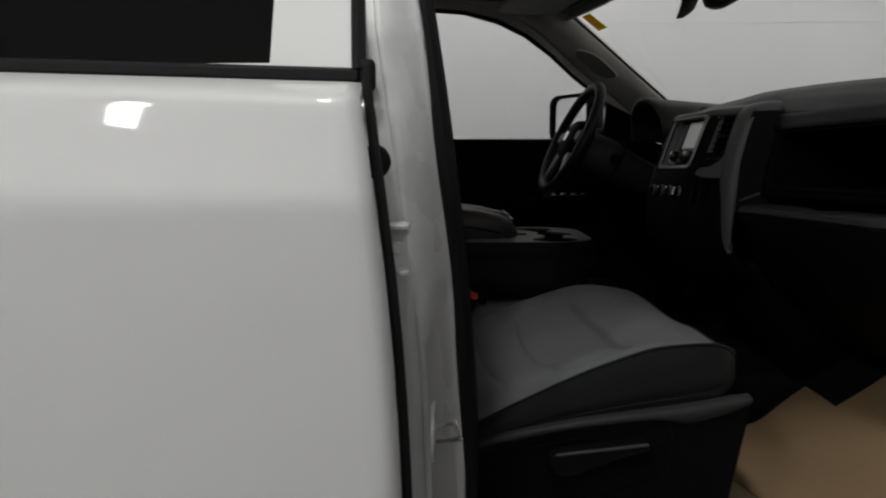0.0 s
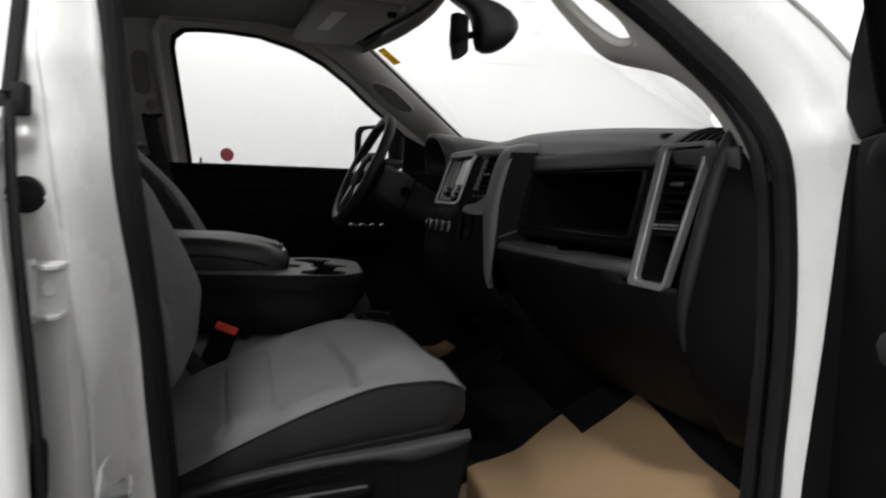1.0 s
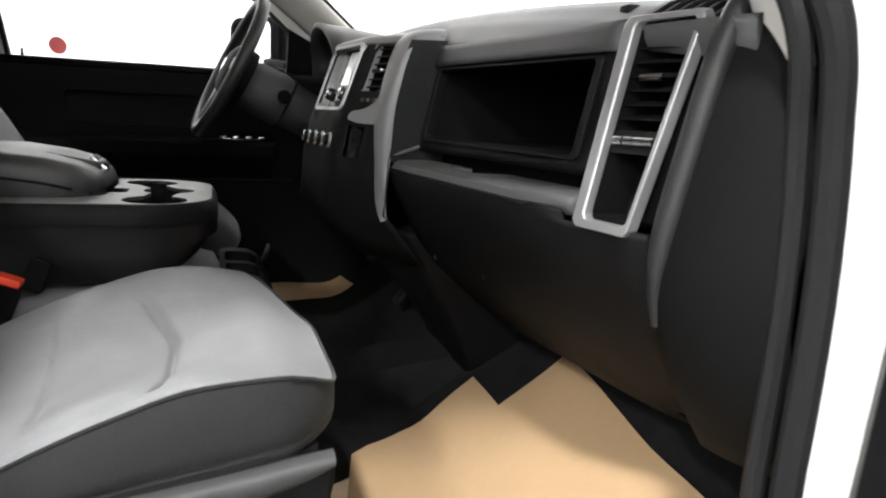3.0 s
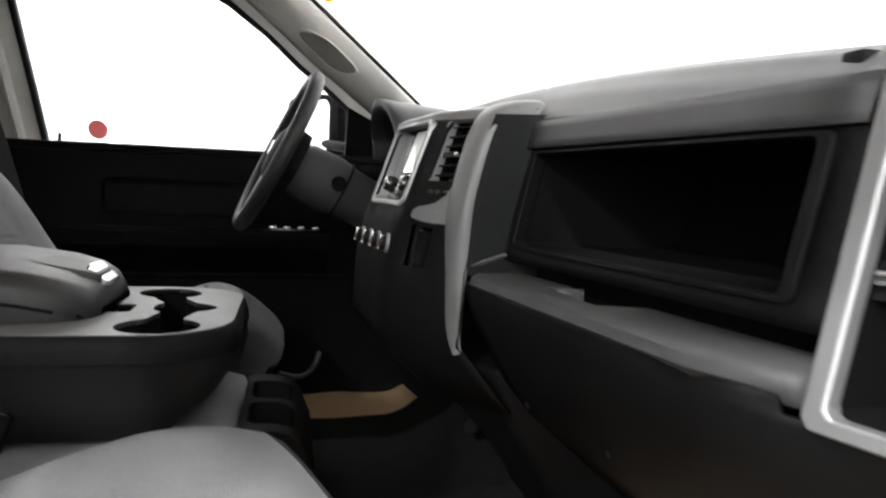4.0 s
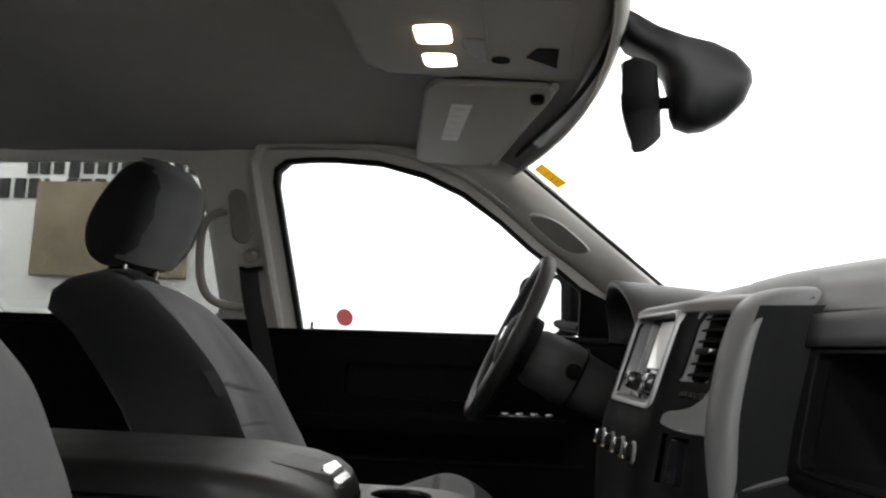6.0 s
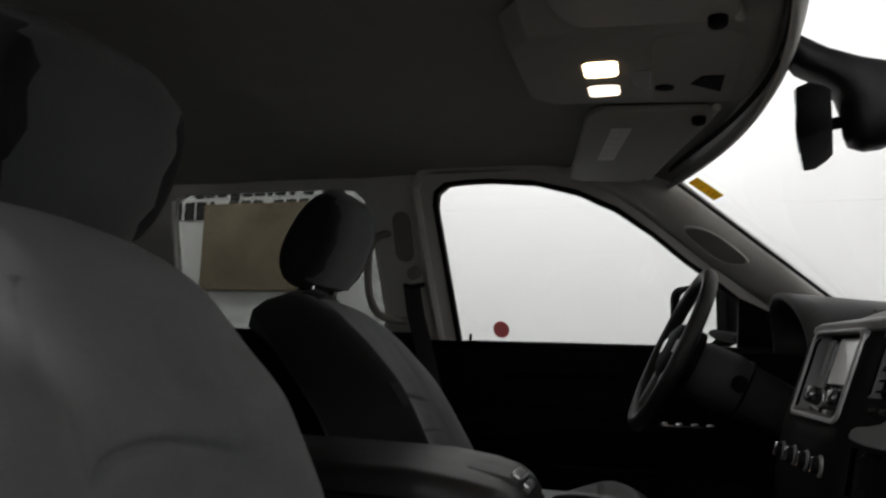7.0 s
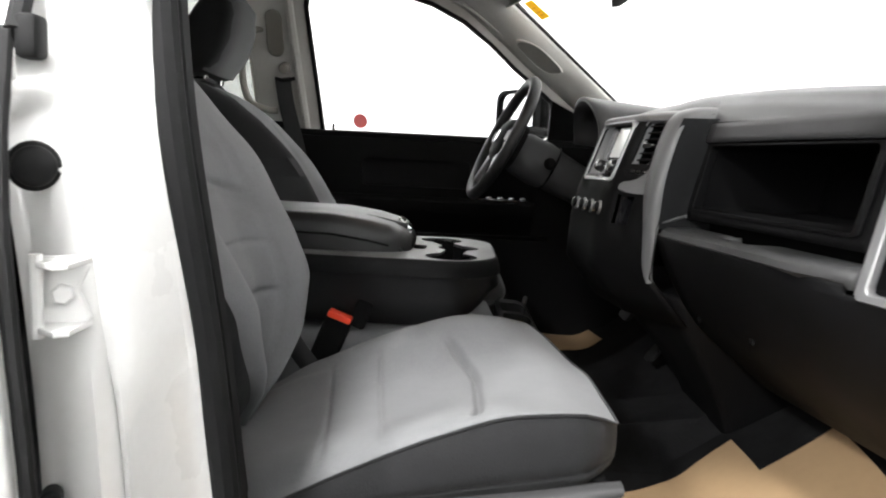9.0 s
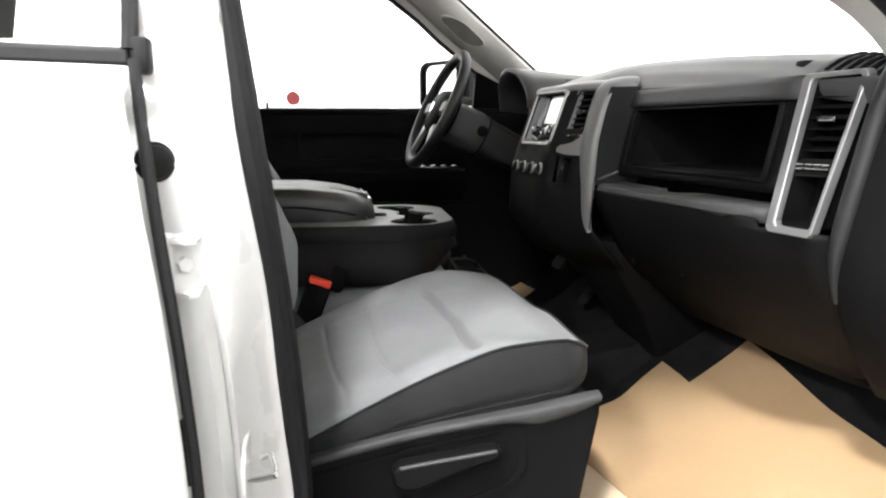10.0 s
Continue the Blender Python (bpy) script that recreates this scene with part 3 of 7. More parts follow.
def driver_door():
    d = thing("door_1", (0.2, 0.86, 0.75), "black driver's door panel with recessed pocket and armrest", "door", kind="structure")
    pocket = rrect(0.18, 1.215, 0.34, 0.085, 0.015)
    outer = [(-0.22, 0.72), (-0.22, 1.33), (0.72, 1.335), (0.86, 1.30), (1.10, 1.0), (1.10, 0.72)]
    part("panel", holed(outer, [pocket], lambda a, b, dd: (a, 0.875 - 0.05 * max(0, (1.20 - b)) * 0.3 - dd, b), 0, 0.03, 0.15), M_DARK, d, bevel=0.002)
    part("pocket_back", plate(rrect(0.18, 1.215, 0.36, 0.10, 0.015), lambda a, b, dd: (a, 0.872 + dd, b), 0, 0.01), M_DASH, d)
    part("pocket_rim", frame_ring(inset(pocket, -0.006), pocket, lambda a, b, dd: (a, 0.845 - dd, b), 0, 0.005), M_DASH, d)
    part("belt_strip", box(-0.2, 0.72, 0.84, 0.875, 1.318, 1.338, 0.006), M_DASH, d)
    arm = [(0.845, 1.14), (0.80, 1.146), (0.79, 1.135), (0.795, 1.10), (0.83, 1.06), (0.845, 1.03)]
    part("armrest", loft([[(x, y, z) for y, z in arm] for x in (-0.12, -0.1, 0.50, 0.55)]), M_DARK, d, bevel=0.004)
    part("switch_panel", box(0.37, 0.55, 0.797, 0.83, 1.143, 1.15, 0.002), M_GLOSSB, d, "glossy black switch panel")
    for i in range(4):
        part("switch", box(0.40 + i * 0.035, 0.42 + i * 0.035, 0.803, 0.822, 1.148, 1.156, 0.003), M_CHROME, d)
    part("lower_rail", tube([(-0.1, 0.842, 1.022), (0.6, 0.842, 1.028)], 0.006, 8), M_DASH, d)
    part("lock_pin", knob((-0.088, 0.866, 1.332), (0, 0, 1), 0.004, 0.025, 10), M_DARK, d)
    ds = [(0.022 * math.cos(2 * math.pi * i / 20), 0.022 * math.sin(2 * math.pi * i / 20)) for i in range(20)]
    s = solid("round_sticker", plate(ds, lambda a, b, dd: (-0.005 + a, side_y(1.370 + b) + 0.006 + dd, 1.370 + b), 0, 0.0008), M_STICKRED, (-0.005, 0.87, 1.364), "round dark red sticker on the side window glass", "sticker", smooth=0)
    r = thing("door_2", (-0.7, 0.87, 0.72), "black rear door panel below the smoked window", "door", kind="structure")
    part("panel", box(-1.23, -0.225, 0.845, 0.885, 0.71, 1.345, 0.006), M_DARK, r)
    part("belt_strip", box(-1.23, -0.225, 0.83, 0.86, 1.335, 1.357, 0.006), M_DASH, r)
    # door mirror outside
    m = thing("door_mirror", (0.62, 1.10, 1.35), "black door mirror with white reflecting glass", "mirror")
    def mo(a, b, dd):
        return Vector((0.51 + dd - (a - 1.10) * 0.7, a + dd * 0.7, b))
    o = rrect(1.10, 1.425, 0.17, 0.17, 0.035, 6)
    part("housing", loft([[mo(a, b, 0) for a, b in o], [mo(a, b, 0.03) for a, b in inset(o, -0.006)], [mo(a, b, 0.075) for a, b in inset(o, 0.02)], [mo(a, b, 0.095) for a, b in inset(o, 0.055)]]), M_DARK, m, sub=1)
    part("rim", frame_ring(inset(o, -0.002), inset(o, 0.011), mo, -0.012, 0.006), M_DARK, m)
    part("mirror_glass", plate(inset(o, 0.010), mo, -0.003, 0.004), M_MIRROR, m)
    part("arm", tube([(0.60, 0.90, 1.36), (0.56, 1.0, 1.37), (0.55, 1.08, 1.38)], 0.02, 10, flat=0.7), M_DARK, m)


driver_door()


# ---------------------------------------------------------------- passenger side body
def door_edge(z):
    """Front edge of the rear door."""
    return curve1([(0.5, 0.068), (0.72, 0.064), (0.915, 0.058), (1.02, 0.054), (1.144, 0.0445), (1.247, 0.031), (1.32, 0.019), (1.38, 0.011), (1.76, -0.025)], z)


def xo(z):
    return door_edge(z) + 0.011


def xi(z):
    return curve1([(0.72, 0.118), (0.9, 0.115), (1.0, 0.110), (1.1, 0.103), (1.2, 0.094), (1.3, 0.081), (1.4, 0.067), (1.5, 0.050), (1.62, 0.030), (1.76, 0.0)], z)


def sy(z):
    """How far out the door seal runs at a height."""
    if z > 1.38:
        return -0.88 + 0.45 * (z - 1.38)
    return curve1([(0.72, -0.81), (0.95, -0.825), (1.0, -0.832), (1.1, -0.85), (1.2, -0.865), (1.3, -0.876), (1.38, -0.88)], z)


def passenger_body():
    # B pillar jamb: a hollow beside the rear door, a raised rib that narrows, a flat beside the seal
    def rib_left(z):
        return curve1([(0.5, 0.086), (0.72, 0.077), (0.899, 0.066), (0.963, 0.058), (1.04, 0.056), (1.08, 0.060), (1.115, 0.066), (1.135, 0.064), (1.236, 0.046), (1.305, 0.036), (1.38, 0.029), (1.76, -0.004)], z)
    def rib_right(z):
        return curve1([(0.5, 0.098), (0.72, 0.088), (0.90, 0.078), (0.96, 0.072), (1.03, 0.070), (1.06, 0.077), (1.087, 0.084), (1.11, 0.086), (1.24, 0.076), (1.38, 0.056), (1.76, 0.0)], z)
    loops = []
    for k in range(110):
        z = lerp(0.50, 1.76, k / 109)
        lean = 0.45 * max(0, z - 1.38)
        o, i, yo, yi = xo(z), xi(z), curve1([(0.5, -0.945), (1.25, -0.945), (1.36, -0.925), (1.76, -0.922)], z) + lean, sy(z)
        l = max(rib_left(z), o + 0.007)
        r = min(max(rib_right(z), l + 0.006), i - 0.012)
        deep = curve1([(0.5, 0.018), (1.0, 0.022), (1.09, 0.017), (1.13, 0.009), (1.24, 0.010), (1.38, 0.006), (1.76, 0.002)], z)
        step = curve1([(0.5, 0.014), (1.03, 0.014), (1.09, 0.009), (1.13, 0.003), (1.76, 0.001)], z)
        pts = [(o - 0.06, yo + 0.03), (o - 0.035, yo + 0.010), (o - 0.014, yo + 0.006), (o - 0.003, yo + 0.006)]
        for x, b in ((o + 0.003, 0.6 * deep), (lerp(o, l, 0.45), deep), (l - 0.0035, deep * 0.9), (l - 0.001, deep * 0.45), (l + 0.0025, 0.0), (lerp(l, r, 0.5), -0.0015), (r - 0.0035, 0.0), (r, step * 0.5), (r + 0.004, step), (lerp(r, i, 0.6), step), (i - 0.006, step * 0.7), (i - 0.001, 0.0)):
            pts.append((x, lerp(yo + 0.004, yi - 0.004, (x - o) / (i - o)) + b - 0.004))
        pts += [(i + 0.002, yi + 0.004), (i - 0.02, yi + 0.05), (o - 0.06, yi + 0.06)]
        loops.append([(x, y, z) for x, y in pts])
    b = solid("wall_b_pillar", loft(loops), M_JAMB, (0.05, -0.9, 0.5), "white painted door pillar with pressed steps", "door pillar", kind="structure", smooth=50)
    # inner trim of the pillar behind the seal: dark below the belt line, pale above
    for nm, z0, z1, m, lab in (("pillar_inner_trim", 0.60, 1.309, M_DARK, "dark grey lower trim of the door pillar"), ("pillar_upper_trim", 1.310, 1.77, M_LIGHTPL, "pale grey upper trim of the door pillar")):
        loops = []
        for k in range(9):
            z = lerp(z0, z1, k / 8)
            y0 = sy(z)
            q = 0.004 if m == M_LIGHTPL else 0.0
            loops.append([(xi(z) - 0.10, y0 + 0.08, z), (xi(z) - 0.03, y0 + 0.03, z), (xi(z) - 0.008 + q, y0 + 0.016, z), (xi(z) + 0.001 + q, y0 + 0.024, z), (xi(z) - 0.004 + q * 2.8, y0 + 0.040, z), (xi(z) - 0.013 + q * 4.2, y0 + 0.058, z), (xi(z) - 0.026 + q * 4.5, y0 + 0.074, z), (xi(z) - 0.09, y0 + 0.12, z)])
        solid(nm, loft(loops), m, (0.08, -0.84, z0), lab, "pillar trim", kind="structure", smooth=50)
    # one seal round the whole front door opening
    sp = [(xi(z) + 0.004, z) for z in (0.74, 0.9, 1.1, 1.3, 1.5, 1.62)] + [(0.02, 1.70), (0.06, 1.737), (0.14, 1.745), (0.25, 1.733), (0.40, 1.688), (0.545, 1.602), (0.665, 1.508), (0.735, 1.440), (0.780, 1.385), (0.808, 1.32), (0.824, 1.24), (0.832, 1.12), (0.829, 0.98), (0.818, 0.86), (0.80, 0.77), (0.76, 0.73), (0.6, 0.722), (0.25, 0.722), (0.20, 0.725)]
    path = smooth_path([(x, sy(z) if x < 0.3 else max(sy(z), side_y(z, -1, 0.878)) if z < 0.8 else side_y(z, -1, 0.878), z) for x, z in sp], 8, True)
    s = thing("door_seal", (0.45, -0.88, 0.72), "thick dark rubber seal round the open door frame", "seal", kind="structure")
    part("bulb", tube(path, [0.0125 + (0.006 * min(1, max(0, (p.z - 1.30) / 0.12)) if p.x > 0.3 else 0) for p in path], 10, True, up=(0, 1, 0)), M_GREYSEAL, s)
    path2 = [Vector((p.x + (0.015 - 0.004 * min(1, max(0, (p.z - 1.30) / 0.12)) if p.x > 0.4 else 0.004) * (-1 if p.x > 0.4 else 1), p.y + 0.020, p.z - (0.012 if p.z > 1.6 else 0))) for p in path]
    part("lip", tube(path2, [0.009 + (0.002 * min(1, max(0, (p.z - 1.30) / 0.12)) if p.x > 0.3 else 0) for p in path2], 8, True, up=(0, 1, 0)), M_RUBBER, s)
    # A pillar jamb and windscreen pillar outside
    sec = [(0.0, 0.0), (0.012, -0.008), (0.03, -0.028), (0.05, -0.034), (0.075, -0.05), (0.10, -0.055), (0.14, -0.06), (0.15, 0.02)]
    ap = [(0.806, 0.60), (0.826, 0.86), (0.839, 0.98), (0.842, 1.12), (0.834, 1.24), (0.820, 1.32), (0.793, 1.385), (0.750, 1.440), (0.682, 1.508), (0.562, 1.602), (0.415, 1.690), (0.26, 1.738), (0.14, 1.752), (0.0, 1.76)]
    cl = smooth_path([(x, 0, z) for x, z in ap], 4)
    loops = []
    for i, p in enumerate(cl):
        q = cl[min(i + 1, len(cl) - 1)] - cl[max(i - 1, 0)]
        ax = Vector((q.z, 0, -q.x)).normalized()
        sc = curve1([(0.6, 1.0), (1.25, 0.85), (1.40, 0.62), (1.7, 0.45)], p.z)
        base = side_y(p.z, -1, 0.885)
        loops.append([p + ax * a * sc + Vector((0, base + y * (1 if p.z < 1.35 else 0.8), 0)) for a, y in sec])
    solid("wall_a_pillar", loft(loops), M_JAMB, (0.85, -0.9, 0.6), "white painted windscreen pillar and door jamb", "door pillar", kind="structure", smooth=50)
    edge = [lp[6] + Vector((0, -0.001, 0)) for lp, p in zip(loops, cl) if p.z > 1.34 and p.x > 0.2]
    # Edge line of the windscreen pillar; its pale grey holds the glare.
    solid("pillar_edge_line", tube(edge, 0.0035, 8), M_EDGEGREY, (0.6, -0.85, 1.5), "pale grey edge line along the windscreen pillar", "trim", kind="structure", smooth=60)
    # inner pillar trim with a grab handle slot
    KI = [(0, 0.36, -0.62, 1.722), (0.2, 0.50, -0.65, 1.63), (0.35, 0.584, -0.66, 1.554), (0.45, 0.634, -0.66, 1.504), (0.57, 0.692, -0.66, 1.462), (0.70, 0.770, -0.665, 1.450), (0.82, 0.815, -0.675, 1.424), (1.0, 0.870, -0.70, 1.365)]
    KS = [(0, 0.41, -0.72, 1.672), (0.2, 0.54, -0.76, 1.588), (0.35, 0.62, -0.785, 1.530), (0.45, 0.68, -0.80, 1.495), (0.57, 0.735, -0.815, 1.447), (0.70, 0.778, -0.83, 1.400), (0.82, 0.803, -0.84, 1.362), (1.0, 0.822, -0.845, 1.29)]

    def tp(u, v):
        i = Vector([curve1([(k[0], k[n]) for k in KI], u) for n in (1, 2, 3)])
        o = Vector([curve1([(k[0], k[n]) for k in KS], u) for n in (1, 2, 3)])
        return i.lerp(o, v) + Vector((-0.30, 0.5, 0.05)) * 0.022 * math.sin(v * math.pi)
    def in_slot(u, v):
        return abs((u - 0.36) / 0.165) ** 2.6 + abs((v - 0.47) / 0.25) ** 2.6 < 1
    ob = solid("pillar_trim", surf(tp, 60, 24, skip=in_slot), M_LIGHTPL, (0.6, -0.75, 1.5), "pale grey windscreen pillar trim with a grab handle slot", "pillar trim", kind="structure", smooth=60)
    md = ob.modifiers.new("thick", "SOLIDIFY")
    md.thickness, md.offset = 0.012, 0
    sl = [(0.36 + 0.167 * math.copysign(abs(math.cos(a)) ** 0.77, math.cos(a)), 0.47 + 0.255 * math.copysign(abs(math.sin(a)) ** 0.77, math.sin(a))) for a in [2 * math.pi * i / 36 for i in range(36)]]
    gh = thing("grab_handle", tp(0.36, 0.47), "pale grey grab handle rim on the windscreen pillar", "grab handle")
    part("rim", tube([tp(a, b) for a, b in sl], 0.007, 8, True), M_LIGHTPL, gh, smooth=70)
    # black plate that stands in for the shaded gap between jamb and wing
    gp = [(0.848, 1.33), (0.842, 1.275), (0.831, 1.108), (0.818, 0.953), (0.805, 0.62), (0.96, 0.62), (0.96, 1.33)]
    solid("gap_shade", plate(gp, lambda a, b, d: (a + (0.05 - d) * 1.1, -0.895 - d, b), 0, 0.05), M_RUBBER, (0.9, -0.95, 0.62), "black plate for the shade between door jamb and wing", "seal", kind="structure", smooth=0)
    # sill
    bm = loft([[(x, y, z) for y, z in ((-0.86, 0.716), (-0.90, 0.71), (-0.95, 0.68), (-0.965, 0.60), (-0.96, 0.45), (-0.88, 0.45))] for x in (0.0, 0.4, 0.95)])
    solid("door_sill", bm, M_JAMB, (0.5, -0.9, 0.45), "white painted door sill", "sill", kind="structure")
    # small hardware on the pillar
    c = (0.028, -0.954, 1.249)
    t = thing("rubber_plug", c, "round black rubber plug in the pillar", "plug")
    part("disc", knob(c, (0.55, -0.84, 0), 0.0135, 0.010, 24, 0.5), M_RUBBER, t, smooth=60)
    part("rim", tube([(c[0] + 0.0135 * 0.84 * math.cos(q), c[1] + 0.0135 * 0.55 * math.cos(q), c[2] + 0.0135 * math.sin(q)) for q in [radians(15 * i) for i in range(24)]], 0.003, 8, True), M_RUBBER, t)
    t = thing("rubber_bumper", (0.05, -0.935, 0.99), "oblong black rubber door bumper on the pillar", "bumper")
    part("pad", plate(rrect(0, 0, 0.017, 0.056, 0.008), lambda a, b, d: (0.0365 + a * 0.7 + d * 0.4, -0.955 + a * 0.5 - d, 1.006 + b), 0, 0.016), M_RUBBER, t, bevel=0.003)
    # hinge bracket of the rear door: a channel of two flanges
    h = thing("hinge_bracket", (0.04, -0.94, 1.165), "white painted channel hinge bracket with a bolt", "hinge")
    part("web", plate([(0.024, 1.143), (0.054, 1.143), (0.058, 1.150), (0.050, 1.168), (0.057, 1.184), (0.053, 1.191), (0.024, 1.191)], lambda a, b, d: (a + 0.004, -0.958 - d + (a - 0.02) * 0.35, b), 0, 0.005), M_JAMB, h, bevel=0.0015)
    for z in (1.1875, 1.1445):
        part("flange", plate([(0.026, -0.925), (0.056, -0.913), (0.057, -0.946), (0.050, -0.952), (0.026, -0.938)], lambda a, b, d: (a + 0.004, b - 0.030, z + d), -0.0022, 0.0022), M_JAMB, h, bevel=0.001)
    part("pin", tube([(0.037, -0.970, 1.139), (0.037, -0.970, 1.194)], 0.0042, 10, up=(1, 0, 0)), M_JAMB, h)
    part("bolt", knob((0.047, -0.956, 1.166), (0.33, -0.94, 0), 0.0075, 0.006, 6, 0), M_JAMB, h)
    # latch striker: an upright plate that carries a steel staple
    k = thing("door_striker", (0.08, -0.9, 0.96), "bright steel latch striker on an upright plate", "striker")
    part("plate", plate([(-0.880, 0.930), (-0.925, 0.936), (-0.938, 0.950), (-0.938, 0.972), (-0.925, 0.990), (-0.880, 0.996)], lambda a, b, d: (0.0805 + d, a, b), -0.002, 0.002), M_JAMB, k, bevel=0.001)
    for y0, z0, x1, y1, z1 in ((-0.912, 0.971, 0.103, -0.916, 0.977), (-0.932, 0.962, 0.109, -0.940, 0.969)):
        part("prong", tube(smooth_path([(0.081, y0, z0), (lerp(0.081, x1, 0.5), lerp(y0, y1, 0.5), lerp(z0, z1, 0.35)), (x1, y1, z1)], 4), 0.0032, 10), M_CHROME, k, "bright steel prong", smooth=60)
    part("crossbar", tube([(0.103, -0.916, 0.977), (0.107, -0.928, 0.9725), (0.109, -0.940, 0.969)], 0.0032, 10), M_CHROME, k, "bright steel crossbar", smooth=60)



passenger_body()


def rear_door():
    d = thing("rear_door", (-0.5, -0.96, 0.5), "closed white rear door with a dark window and black belt strip", "door")
    def skin(u, v):
        rise = 0.034 * 1.05 * (1 - u)
        z = lerp(0.50, 1.323 + rise, 1 - (1 - v) ** 2)
        x = lerp(-1.05, door_edge(z), u)
        q = max(0.0, z - 1.215)
        y = -1.032 + 0.006 * ((z - 1.05) / 0.4) ** 2 - 0.002 * math.sin(u * 3) + 0.20 * q + 0.35 * q * q + 62.0 * max(0.0, z - rise - 1.297) ** 2
        if u > 0.985:
            y += 0.006 * (u - 0.985) / 0.015
        return (x, y, z)
    ob = part("skin", surf(skin, 70, 60), M_PAINT, d, "glossy white painted door skin", smooth=60)
    md = ob.modifiers.new("thick", "SOLIDIFY")
    md.thickness, md.offset = 0.02, -1
    # upper frame in body colour and smoked pane
    def up(a, b, dd):
        return (a, -0.943 + 0.48 * (b - BELT) + dd, b)
    win = [(-0.077, 1.345), (-0.089, 1.70), (-0.13, 1.73), (-0.85, 1.73), (-0.93, 1.66), (-0.96, 1.345)]
    out = [(0.005, 1.335), (-0.022, 1.72), (-0.06, 1.77), (-0.95, 1.77), (-1.05, 1.70), (-1.05, 1.335)]
    part("window_frame", holed(out, [win], up, 0, 0.02, 0.2), M_PAINT, d, bevel=0.002)
    p = part("pane", plate(inset(win, -0.006), up, 0.006, 0.010), M_PRIV, d, "dark smoked glass", smooth=0)
    p.visible_shadow = False
    bp = [(-0.946, 1.322), (-0.951, 1.325), (-0.949, 1.336), (-0.941, 1.339), (-0.93, 1.338), (-0.93, 1.321)]
    part("belt_strip", loft([[(x, y, z + 0.034 * (0.012 - x)) for y, z in bp] for x in (-1.05, -0.6, -0.1, 0.012)]), M_RUBBER, d, "black belt strip", bevel=0.002)
    part("corner_block", box(0.012, 0.027, -0.948, -0.93, 1.318, 1.347, 0.004), M_RUBBER, d)
    zs = [lerp(0.5, 1.326, k / 14) for k in range(15)]
    part("edge_seal", tube([(door_edge(z) + 0.004, -1.014 + 1.4 * max(0, z - 1.15) ** 2, z) for z in zs], 0.0048, 8, up=(1, 0, 0)), M_RUBBER, d)
    part("upper_edge_seal", tube([(lerp(0.012, -0.016, k / 8), -0.944 + 0.48 * 0.40 * k / 8, lerp(1.335, 1.735, k / 8)) for k in range(9)], 0.007, 8, up=(1, 0, 0)), M_RUBBER, d)


M_PRIV = glass("privacy_glass", (0.05, 0.05, 0.05))
rear_door()


# ---------------------------------------------------------------- dashboard


def dash_x(y):
    """Plan line of the dash face: it runs forward towards the doors."""
    a = abs(y)
    return 0.697 + 0.15 * (a - 0.22)


def lip_x(y):
    return 0.646 + 0.12 * (abs(y) - 0.22) + 0.32 * max(0.0, abs(y) - 0.60)


def crest(y):
    return 1.408 - 0.085 * y * y




def dash_pt(y, z):
    """Face of the passenger dash at a height, from the seam down."""
    dx = curve1([(0.90, 0.16), (0.95, 0.10), (0.985, 0.055), (1.03, 0.015), (1.08, -0.015), (1.135, -0.042), (1.158, -0.045), (1.180, -0.006), (1.203, -0.004), (1.31, 0.018), (1.345, 0.026)], z)
    w = min(1.0, max(0.0, (z - 1.16) / 0.02))
    return Vector((lerp(lip_x(y) + 0.05, dash_x(y), w) + dx, y, z))


